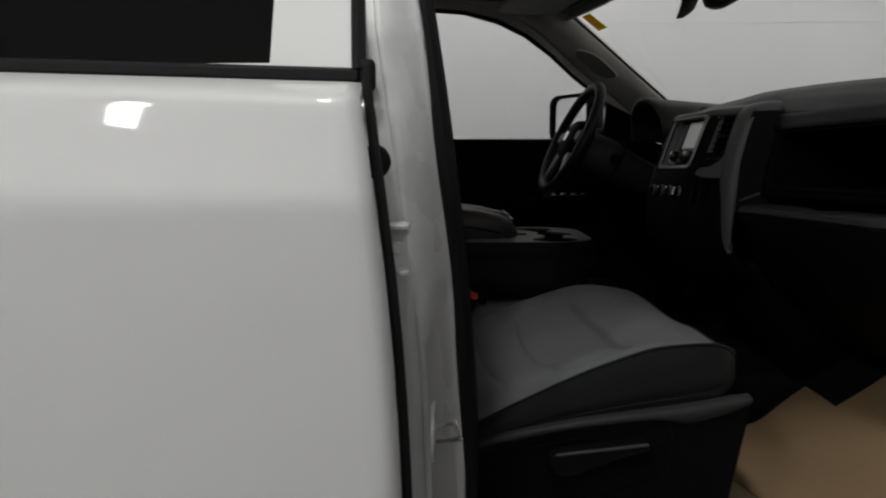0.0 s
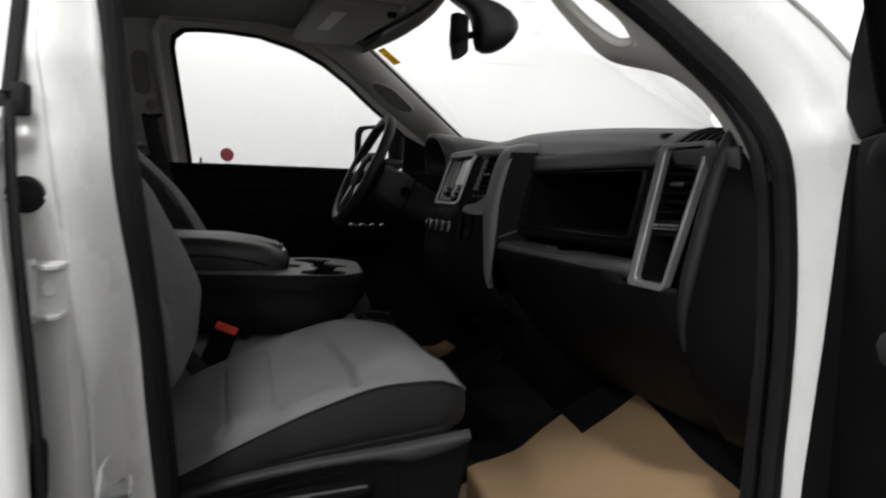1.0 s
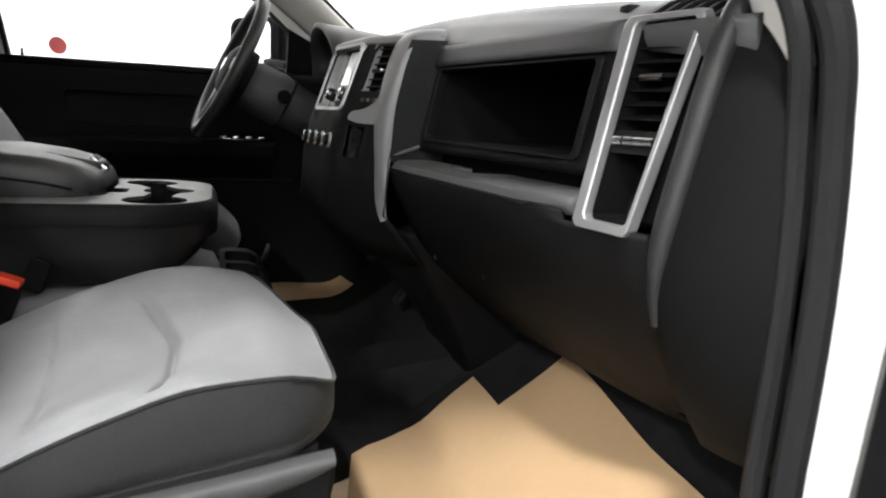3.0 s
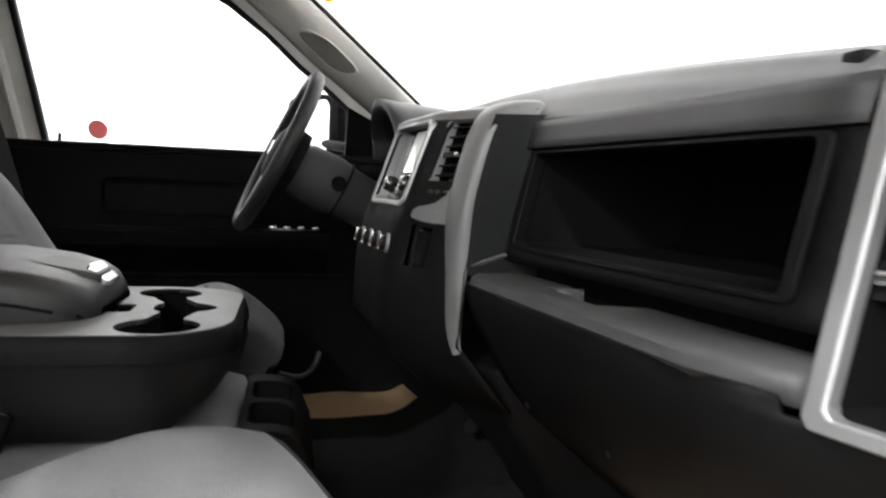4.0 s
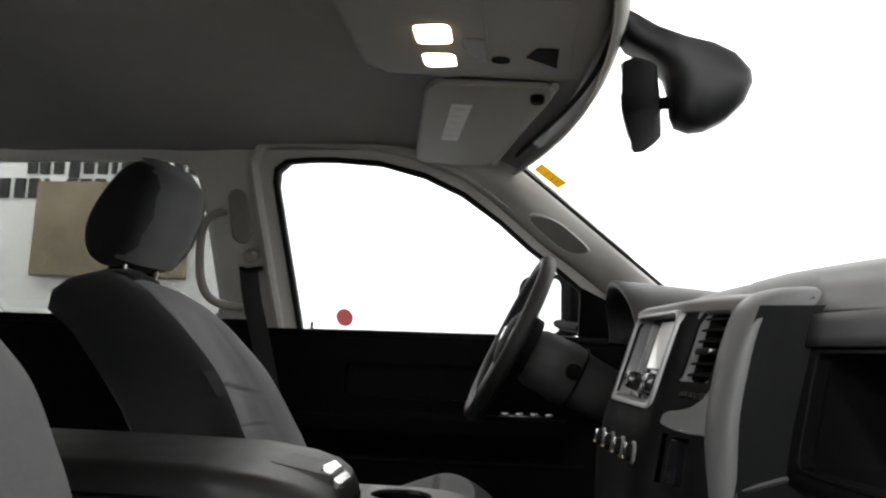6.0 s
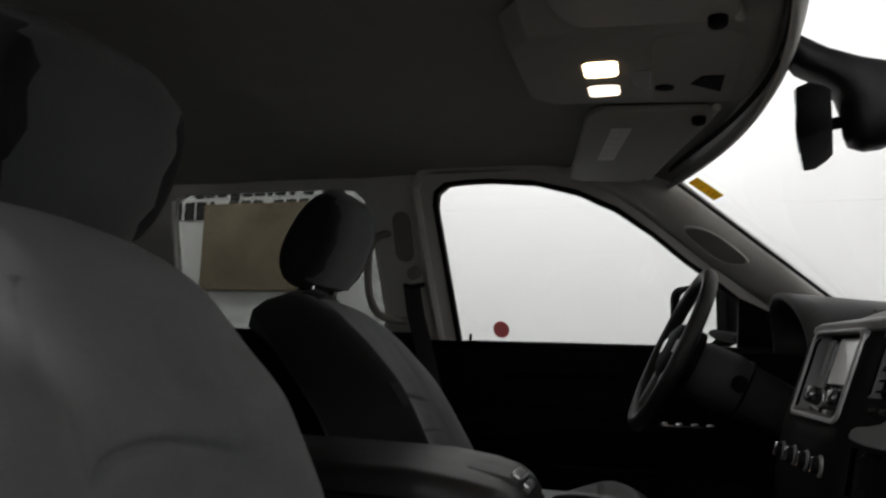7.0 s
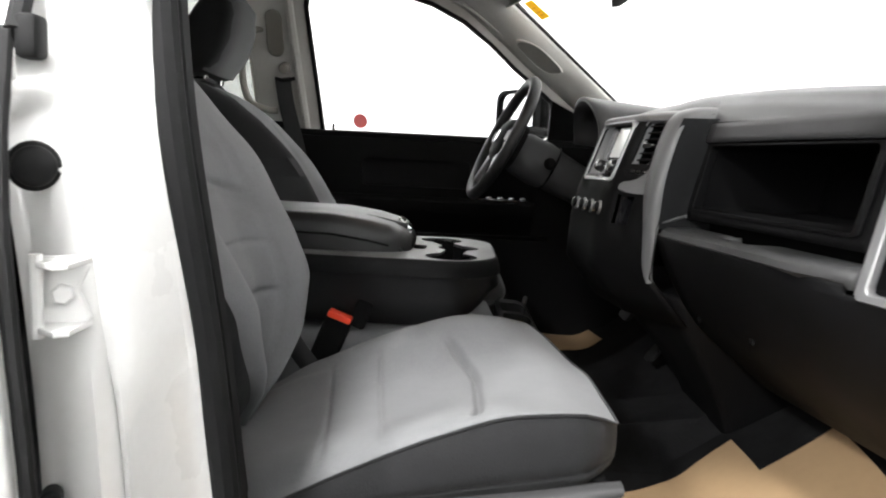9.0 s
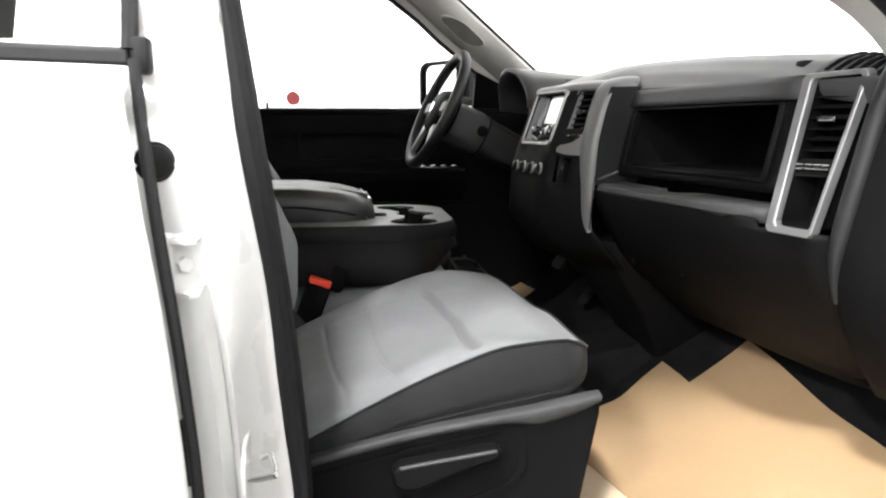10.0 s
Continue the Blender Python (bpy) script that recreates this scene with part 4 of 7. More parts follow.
def dashboard():
    d = thing("dashboard", (0.85, 0.0, 0.95), "dark grey truck dashboard with open bins and silver trim", "dashboard")
    # soft top pad, whole width
    def top(u, v):
        y = lerp(-0.80, 0.82, v)
        c = crest(y)
        pts = [(1.19, c - 0.012), (1.05, c - 0.002), (dash_x(y) + 0.16, c), (dash_x(y) + 0.105, c - 0.002), (dash_x(y) + 0.072, c - 0.012), (dash_x(y) + 0.047, c - 0.030), (dash_x(y) + 0.032, c - 0.050), (dash_x(y) + 0.028, 1.347 - 0.02 * max(0, abs(y) - 0.2))]
        k = u * (len(pts) - 1)
        i = min(int(k), len(pts) - 2)
        (xa, za), (xb, zb) = pts[i], pts[i + 1]
        t = k - i
        return (lerp(xa, xb, t), y, lerp(za, zb, t))
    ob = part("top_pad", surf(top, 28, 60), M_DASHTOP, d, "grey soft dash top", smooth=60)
    md = ob.modifiers.new("thick", "SOLIDIFY")
    md.thickness, md.offset = 0.008, -1
    # face with the bin cut out
    yb = [-0.745, -0.70, -0.655, -0.615, -0.55, -0.48, -0.41, -0.34, -0.295, -0.26, -0.236, -0.205]
    zb = [0.90, 0.93, 0.96, 1.0, 1.04, 1.08, 1.11, 1.135, 1.142, 1.15, 1.158, 1.186, 1.203, 1.24, 1.28, 1.308, 1.325, 1.343]
    bm = bmesh.new()
    g = [[bm.verts.new(dash_pt(y, z)) for z in zb] for y in yb]
    for i in range(len(yb) - 1):
        for j in range(len(zb) - 1):
            ym, zm = (yb[i] + yb[i + 1]) / 2, (zb[j] + zb[j + 1]) / 2
            if -0.615 < ym < -0.236 and 1.203 < zm < 1.308:
                continue
            if (ym < -0.655 and 1.142 < zm) or 1.158 < zm < 1.186:
                continue
            bm.faces.new((g[i][j], g[i][j + 1], g[i + 1][j + 1], g[i + 1][j]))
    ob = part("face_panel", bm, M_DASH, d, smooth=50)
    md = ob.modifiers.new("thick", "SOLIDIFY")
    md.thickness, md.offset = 0.006, 1
    # strip between the bin and the pad, in a tone paled for its light
    bm = bmesh.new()
    g = [[bm.verts.new(dash_pt(y, z) + Vector((-0.0035, 0, 0))) for z in (1.3125, 1.322, 1.334, 1.343)] for y in [lerp(-0.645, -0.222, i / 16) for i in range(17)]]
    for i in range(16):
        for j in range(3):
            bm.faces.new((g[i][j], g[i][j + 1], g[i + 1][j + 1], g[i + 1][j]))
    ob = part("upper_strip", bm, M_LIP, d, smooth=60)
    md = ob.modifiers.new("thick", "SOLIDIFY")
    md.thickness, md.offset = 0.003, -1
    # bin cavity and its raised rim
    rim = rrect(-0.4255, 1.2555, 0.379, 0.105, 0.008, 4)
    def onface(a, b, dd):
        return dash_pt(a, b) + Vector((-1, -0.2, 0)) * dd
    part("bin_rim", frame_ring(inset(rim, -0.008), inset(rim, 0.004), onface, -0.012, 0.004), M_DASH, d, "moulded rim of the bin", bevel=0.002)
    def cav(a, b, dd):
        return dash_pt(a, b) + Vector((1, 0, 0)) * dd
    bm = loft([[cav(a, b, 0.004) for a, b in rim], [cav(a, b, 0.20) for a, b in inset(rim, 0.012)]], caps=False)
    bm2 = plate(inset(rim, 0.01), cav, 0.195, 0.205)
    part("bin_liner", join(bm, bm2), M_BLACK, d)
    # slot between the shelf and the bar under the bin, its shade in the black
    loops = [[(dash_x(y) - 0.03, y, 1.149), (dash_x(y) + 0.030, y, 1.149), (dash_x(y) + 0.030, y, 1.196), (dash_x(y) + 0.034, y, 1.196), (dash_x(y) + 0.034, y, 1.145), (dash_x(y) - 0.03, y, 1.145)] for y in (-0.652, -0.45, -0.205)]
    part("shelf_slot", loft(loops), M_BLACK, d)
    # flat shelf with a finger notch cut into its back edge
    ys = [-0.664, -0.660, -0.63, -0.60, -0.56, -0.52, -0.48, -0.458, -0.448, -0.446, -0.42, -0.39, -0.36, -0.342, -0.338, -0.337, -0.31, -0.28, -0.25, -0.22]
    loops = []
    for y in ys:
        f = lip_x(y) + 0.002
        back = dash_x(y) + 0.014
        notch = curve1([(-0.664, 0.0), (-0.458, 0.0), (-0.447, 1.0), (-0.342, 1.0), (-0.337, 0.0), (-0.22, 0.0)], y)
        back = lerp(back, 0.699 + 0.04 * (abs(y) - 0.34), notch)
        e = 0.006 if y < -0.662 else 0.0
        loops.append([(f + 0.010, y, 1.148), (f + 0.001 + e, y, 1.157), (f + 0.004 + e, y, 1.165), (f + 0.012, y, 1.1695 - e), (back - 0.003, y, 1.171 - e), (back, y, 1.168 - e), (back + 0.001, y, 1.142)])
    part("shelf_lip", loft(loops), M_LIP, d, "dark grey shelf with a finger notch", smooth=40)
    # Pale box puts the light on the notch's end wall into colour.
    part("lit_notch_end", box(0.697, 0.738, -0.3405, -0.3365, 1.150, 1.1695, 0.0015), M_CONS, d)
    # seam under the top pad
    part("seam", tube([(dash_x(y) + 0.0245, y, 1.3445 - 0.02 * max(0, abs(y) - 0.2)) for y in [lerp(-0.745, -0.2, i / 20) for i in range(21)]], 0.0025, 6), M_DARK, d)
    # lower screw caps
    for p in ((-0.24, 1.02), (-0.42, 1.03)):
        c = dash_pt(*p)
        part("screw_cap", knob(c, (-1, 0, -0.3), 0.006, 0.004, 10), M_DARK, d)
    # outboard vent panel
    def vp(a, b, dd):
        return Vector((0.734 + 0.245 * (b - 1.141) + 0.35 * (-0.665 - a) - dd, a, b))
    o = [(-0.661, 1.344), (-0.735, 1.346), (-0.740, 1.340), (-0.731, 1.143), (-0.726, 1.137), (-0.670, 1.139), (-0.665, 1.145), (-0.656, 1.338)]
    i_ = [(-0.673, 1.338), (-0.730, 1.339), (-0.734, 1.334), (-0.7265, 1.151), (-0.7225, 1.147), (-0.681, 1.148), (-0.677, 1.153), (-0.669, 1.333)]
    part("vent_frame", frame_ring(o, i_, vp, -0.004, 0.008), M_SILVER, d, "satin silver vent surround", bevel=0.002)
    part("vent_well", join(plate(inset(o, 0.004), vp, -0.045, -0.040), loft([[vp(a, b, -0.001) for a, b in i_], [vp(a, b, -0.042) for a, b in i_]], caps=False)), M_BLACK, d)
    for k in range(6):
        z = 1.245 + k * 0.0135
        yl, yr = -0.668, -0.729
        bm = loft([[vp(y, z + dz, dd) for dz, dd in ((0.0, -0.004), (0.0015, -0.006), (0.006, -0.026), (0.0045, -0.026))] for y in (yl, yr)])
        part("vent_slat", bm, M_DARK, d)
    part("vent_tab", tube([vp(-0.687, 1.2855, -0.001), vp(-0.698, 1.2855, 0.002), vp(-0.709, 1.2855, -0.001)], 0.0038, 10), M_CHROME, d, "chrome vent tab")
    part("vent_divider", plate(rrect(-0.698, 1.224, 0.050, 0.022, 0.003, 2), vp, -0.012, -0.004), M_DARK, d)
    for a in (-0.681, -0.693, -0.704, -0.715):
        part("vent_wheel", tube([vp(a - 0.005, 1.225, -0.003), vp(a + 0.005, 1.225, -0.003)], 0.0052, 12), M_CHROME, d, "chrome thumb wheel")
    # ridge and end cap by the door
    rp = smooth_path([(0.840, -0.762, 1.362), (0.818, -0.768, 1.345), (0.801, -0.768, 1.30), (0.786, -0.763, 1.22), (0.772, -0.758, 1.14), (0.770, -0.756, 1.10), (0.776, -0.754, 1.06)], 6)
    part("end_ridge", tube(rp, [0.0135 - 0.0095 * max(0, (i - len(rp) * 0.6) / (len(rp) * 0.4)) for i in range(len(rp))], 10, up=(0, 1, 0)), M_RIDGE, d, smooth=60)
    def cap(u, v):
        z = lerp(1.358, 0.94, u)
        xr = curve1([(0.94, 0.84), (1.03, 0.785), (1.10, 0.768), (1.22, 0.783), (1.30, 0.80), (1.34, 0.815), (1.358, 0.84)], z)
        y = lerp(-0.755, -0.862, v)
        x = xr + 0.006 + 0.05 * v ** 2 + 0.012 * (1 - abs(2 * v - 1)) * 0
        return (x, y, z)
    ob = part("end_cap", surf(cap, 20, 10), M_DARK, d, smooth=60)
    md = ob.modifiers.new("thick", "SOLIDIFY")
    md.thickness, md.offset = 0.006, 1
    # defroster grille on the top by the pillar
    def pad(y, o, up):
        c = crest(y)
        return (dash_x(y) + o, y, c - curve1([(0.032, 0.050), (0.047, 0.030), (0.072, 0.012), (0.105, 0.002), (0.16, 0.0)], o) + up)
    g = [[pad(y, o, 0.003) for o in (0.046, 0.055, 0.072, 0.09, 0.112)] + [pad(y, o, -0.02) for o in (0.112, 0.046)] for y in (-0.742, -0.735, -0.70, -0.66, -0.632, -0.626)]
    part("defroster", loft(g), M_LIP, d, bevel=0.002)
    for k in range(6):
        y0 = -0.732 + k * 0.0168
        g = [[pad(y0 + dy, o, 0.0045) for o in (0.052, 0.072, 0.09, 0.105)] + [pad(y0 + dy, o, 0.0) for o in (0.105, 0.052)] for dy in (0.0, 0.009)]
        part("defroster_slot", loft(g), M_BLACK, d, smooth=0)
    part("sun_sensor", box(0.813, 0.830, -0.592, -0.572, 1.355, 1.3685, 0.003), M_DASH, d)
    # lower closing panels and knee area
    bm = loft([[(x, y, z) for x, z in ((dash_x(y) + 0.15, 0.90), (dash_x(y) + 0.02, 1.0), (dash_x(y) + 0.06, 1.34), (1.10, 1.38), (1.10, 0.94))] for y in (0.215, 0.4, 0.82)])
    part("driver_panel", bm, M_DARK, d, bevel=0.01)
    bm = loft([[(x, y, z) for x, z in ((0.90, 0.915), (1.10, 0.95), (1.10, 1.37), (0.98, 1.38))] for y in (-0.85, -0.2)])
    part("core", bm, M_DARK, d)
    # cluster binnacle with gauges
    def bn(u, v):
        a = lerp(-0.1, math.pi + 0.1, u)
        y = 0.47 + 0.175 * math.cos(a)
        z = 1.345 + 0.088 * max(-0.15, math.sin(a)) ** 0.8 if math.sin(a) > 0 else 1.345 + 0.2 * math.sin(a)
        x = lerp(0.635, 0.86, v)
        return (x - 0.02 * math.sin(max(0, a)), y, z - 0.02 * v)
    ob = part("cluster_hood", surf(bn, 28, 6), M_DASHTOP, d, smooth=60)
    md = ob.modifiers.new("thick", "SOLIDIFY")
    md.thickness, md.offset = 0.012, 0
    part("cluster_face", box(0.745, 0.76, 0.32, 0.62, 1.20, 1.40), M_GLOSSB, d)
    part("cluster_panel", box(0.69, 0.75, 0.29, 0.65, 1.15, 1.25, 0.01), M_DARK, d)
    for gy, gz, gr in ((0.39, 1.325, 0.056), (0.55, 1.325, 0.056), (0.47, 1.375, 0.026), (0.315, 1.33, 0.028)):
        bm = frame_ring(circle(gy, gz, gr), circle(gy, gz, gr * 0.87), lambda a, b, dd: (0.742 - dd, a, b), 0.0, 0.025)
        part("gauge_rim", bm, M_SILVER, d)


dashboard()


# ---------------------------------------------------------------- centre stack
def stack_pt(y, z, off=0.0):
    return Vector((0.574 + (0.34 if z > 1.19 else 0.05) * (z - 1.19) - (0.2 if y < -0.08 else 0.12) * (y + 0.08) + 0.45 * max(0.0, -0.09 - y) + 9.0 * max(0.0, y - 0.08) ** 2 - off, y, z))


def band_out(z):
    return curve1([(1.07, 0.652), (1.082, 0.649), (1.114, 0.643), (1.173, 0.643), (1.236, 0.646), (1.294, 0.658), (1.33, 0.669), (1.35, 0.678)], z)


M_CHEEK = mat("slate_trim_plastic", (0.0062, 0.0064, 0.0069), 0.65, var=0.1, bump=0.4, bscale=800, spec=0.08)


def centre_stack():
    s = thing("centre_stack", (0.65, 0.0, 1.0), "black centre stack with a small screen, chrome knobs and silver bands", "control panel")
    # body with right pocket left open
    yb = [-0.205, -0.19, -0.165, -0.148, -0.114, -0.098, -0.085, -0.06, -0.02, 0.02, 0.065, 0.085, 0.098, 0.114, 0.148, 0.165, 0.19, 0.205]
    zb = [1.0, 1.04, 1.08, 1.13, 1.165, 1.217, 1.24, 1.272, 1.30, 1.335, 1.350, 1.358]
    bm = bmesh.new()
    def body(y, z):
        p = stack_pt(y, z)
        if z > 1.34:
            p.x += ((z - 1.34) / 0.018) ** 2 * 0.02
        if z < 1.08:
            p.x += (1.08 - z) * 0.9
        return p
    g = [[bm.verts.new(body(y, z)) for z in zb] for y in yb]
    for i in range(len(yb) - 1):
        for j in range(len(zb) - 1):
            ym, zm = (yb[i] + yb[i + 1]) / 2, (zb[j] + zb[j + 1]) / 2
            if 0.114 < abs(ym) < 0.148 and (1.165 < zm < 1.217 or 1.272 < zm < 1.350):
                continue
            if -0.085 < ym < 0.065 and 1.24 < zm < 1.350:
                continue
            bm.faces.new((g[i][j], g[i][j + 1], g[i + 1][j + 1], g[i + 1][j]))
    ob = part("face", bm, M_DARK, s, smooth=60)
    md = ob.modifiers.new("thick", "SOLIDIFY")
    md.thickness, md.offset = 0.004, 1
    # top deck back to the dash
    def deck(u, v):
        y = lerp(-0.205, 0.205, v)
        p = body(y, 1.358)
        return (lerp(p.x, 0.86, u), y, 1.358 + 0.045 * math.sin(min(1, u * 1.4) * math.pi / 2))
    ob = part("top_deck", surf(deck, 8, 16), M_DASHTOP, s, smooth=60)
    for sg in (-1, 1):
        # side cheek between the band and the dash face
        bm = loft([[(band_out(z) - 0.002, sg * 0.204, z), (0.735, sg * 0.228, z), (0.735, sg * 0.19, z), (band_out(z) + 0.04, sg * 0.18, z)] for z in [lerp(1.165, 1.352, k / 14) for k in range(15)]])
        part("cheek", bm, M_CHEEK, s, smooth=35)
        # Pale tube draws the bright line that light makes along the cheek's foot.
        part("cheek_highlight", tube([(0.655, sg * 0.205, 1.176), (0.690, sg * 0.217, 1.190), (0.705, sg * 0.220, 1.192)], 0.003, 6), M_DASHTOP, s)
        # pale band: one strip down the edge of the stack that bends forward along the dash top
        sp = smooth_path([(band_out(z) - 0.008, 0, z) for z in (1.072, 1.10, 1.14, 1.19, 1.24, 1.29, 1.318)] + [(0.668, 0, 1.344), (0.682, 0, 1.359), (0.700, 0, 1.3655), (0.718, 0, 1.368), (0.735, 0, 1.368)], 4)
        loops = []
        for k in range(len(sp)):
            p, q = sp[max(0, k - 1)], sp[min(len(sp) - 1, k + 1)]
            dx, dz = q[0] - p[0], q[2] - p[2]
            ln = math.hypot(dx, dz)
            nx, nz = -dz / ln, dx / ln
            x, z = sp[k][0], sp[k][2]
            yi = curve1([(1.072, 0.2035), (1.085, 0.192), (1.105, 0.176), (1.14, 0.168), (1.18, 0.165), (1.24, 0.160), (1.31, 0.155), (1.345, 0.151), (1.368, 0.148)], z) + 0.022 * max(0.0, (x - 0.69) / 0.045)
            yo = curve1([(1.072, 0.2065), (1.12, 0.2065), (1.368, 0.2065)], z)
            th = curve1([(1.072, 0.004), (1.11, 0.009), (1.16, 0.014), (1.20, 0.020), (1.26, 0.034), (1.31, 0.048), (1.345, 0.044), (1.362, 0.026), (1.368, 0.020)], z)
            w = yo - yi
            loops.append([(x + nx * o, sg * y, z + nz * o) for y, o in ((yi, -th * 0.6), (yi, 0.003), (yi + 0.12 * w, 0.006), (yi + 0.45 * w, 0.005), (yi + 0.78 * w, 0.001), (yo - 0.06 * w, -0.004), (yo, -0.010 if th > 0.012 else -0.5 * th), (yo - 0.01 * w, -th))])
        part("trim_band", loft(loops), M_BAND, s, "satin grey trim band", smooth=60)
        # tall vent beside the screen
        def vm(a, b, dd):
            return stack_pt(sg * a, b, dd)
        vo = rrect(0.131, 1.3125, 0.038, 0.088, 0.009, 4)
        part("vent_frame", frame_ring(vo, inset(vo, 0.003), vm, -0.01, 0.003), M_BAND, s)
        part("vent_well", join(plate(vo, vm, -0.04, -0.035), loft([[vm(a, b, -0.001) for a, b in inset(vo, 0.0025)], [vm(a, b, -0.038) for a, b in inset(vo, 0.0025)]], caps=False)), M_BLACK, s)
        for k in range(6):
            z = 1.279 + k * 0.0122
            part("vent_slat", loft([[vm(y, z + dz, dd) for dz, dd in ((0, -0.004), (0.002, -0.005), (0.005, -0.022), (0.0035, -0.022))] for y in (0.1135, 0.1485)]), M_DARK, s)
        part("vent_tab", plate(rrect(0.132, 1.306, 0.016, 0.007, 0.002, 2), vm, -0.003, 0.005), M_CHROME, s)
        for k in range(3):
            part("button", tube([vm(0.122 + k * 0.011, 1.258, 0.001), vm(0.129 + k * 0.011, 1.258, 0.001)], 0.0048, 10), M_CHROME, s)
        lg = [(0.110, 1.230), (0.111, 1.237), (0.116, 1.241), (0.128, 1.243), (0.140, 1.247), (0.150, 1.256), (0.156, 1.270), (0.172, 1.270), (0.172, 1.219), (0.160, 1.220), (0.150, 1.2195), (0.130, 1.221), (0.118, 1.224), (0.112, 1.226)]
        part("ledge", plate(lg, vm, -0.005, 0.006), M_BAND, s, bevel=0.003)
        po = rrect(0.142, 1.185, 0.034, 0.060, 0.006, 3)
        part("pocket", join(loft([[vm(a, b, 0) for a, b in po], [vm(a, b, -0.05) for a, b in inset(po, 0.003)]], caps=False), plate(po, vm, -0.052, -0.048)), M_GLOSSB, s)
        part("pocket_rim", frame_ring(inset(po, -0.004), po, vm, -0.004, 0.003), M_DASH, s)
    # pale rail over the vents and the screen
    loops = []
    for k in range(25):
        y = lerp(-0.165, 0.165, k / 24)
        x = stack_pt(y, 1.35).x
        loops.append([(x + 0.004, y, 1.346), (x - 0.003, y, 1.351), (x - 0.001, y, 1.359), (x + 0.008, y, 1.364), (x + 0.05, y, 1.371), (x + 0.05, y, 1.350)])
    part("top_rail", loft(loops), M_BAND, s, "satin grey rail along the top", smooth=60)
    # screen unit
    o = rrect(-0.010, 1.296, 0.164, 0.114, 0.012, 5)
    i1 = rrect(-0.010, 1.297, 0.151, 0.103, 0.009, 5)
    part("bezel", frame_ring(o, i1, stack_pt, -0.022, 0.007), M_SILVER, s, "satin silver screen surround", bevel=0.002)
    part("head_unit", plate(i1, stack_pt, -0.022, -0.014), M_GLOSSB, s)
    part("screen", plate(rrect(-0.030, 1.313, 0.090, 0.058, 0.003, 3), stack_pt, -0.014, -0.010), M_SCREEN, s, "switched-off display, paled by the room's reflection")
    for y in (0.046,):
        part("side_keys", plate(rrect(y, 1.305, 0.014, 0.07, 0.003, 3), stack_pt, -0.014, -0.010), M_SILVER, s)
    for y in (-0.056, 0.022):
        part("radio_knob", knob(stack_pt(y, 1.264, -0.014), (-1, -0.2, 0.3), 0.012, 0.022), M_GLOSSB, s)
        part("knob_ring", knob(stack_pt(y, 1.264, -0.014), (-1, -0.2, 0.3), 0.0135, 0.008), M_CHROME, s)
    for k in range(4):
        part("radio_key", plate(rrect(-0.038 + k * 0.013, 1.264, 0.010, 0.010, 0.002, 2), stack_pt, -0.014, -0.010), M_DASH, s)
    # four climate knobs
    for k in range(4):
        y = -0.080 + k * 0.047
        kn = part("climate_knob", knob(stack_pt(y, 1.190, 0.0), (-1, 0, 0.15), 0.0105, 0.011, 20), M_DASH, s)
        part("knob_ring", knob(stack_pt(y, 1.190, 0.0), (-1, 0, 0.15), 0.013, 0.004, 20), M_SILVER, kn, "silver knob ring")
        part("knob_grip", plate(rrect(y, 1.192, 0.0045, 0.018, 0.002, 2), stack_pt, 0.008, 0.014), M_CHROME, kn, "chrome knob grip")
    part("indicator", plate(rrect(0.088, 1.213, 0.014, 0.004, 0.001, 2), stack_pt, 0.002, 0.0035), M_CHROME, s)
    # lower edge strip and fall to the floor
    part("lower_strip", tube([stack_pt(y, 1.104, -0.001) for y in [lerp(-0.162, -0.125, i / 8) for i in range(9)]], 0.003, 6), M_LIP, s)
    bm = loft([[(x0, -0.20 + 0.28 * (1.05 - z), z), (x0 - 0.06 * k, -0.08, z), (x0 - 0.06 * k, 0.08, z), (x0, 0.20 - 0.28 * (1.05 - z), z), (1.08, 0.20 - 0.28 * (1.05 - z), z), (1.08, -0.20 + 0.28 * (1.05 - z), z)] for z, x0, k in ((1.05, 0.69, 1.0), (0.98, 0.72, 0.8), (0.90, 0.775, 0.5), (0.82, 0.82, 0.3), (0.74, 0.85, 0.2))])
    part("lower_console", bm, M_DARK, s, bevel=0.01)


centre_stack()


# ---------------------------------------------------------------- steering wheel
M_RIM = mat("black_moulded_wheel_rim", (0.0115, 0.0115, 0.012), 0.5, var=0.12, bump=0.4, bscale=700, spec=0.28)


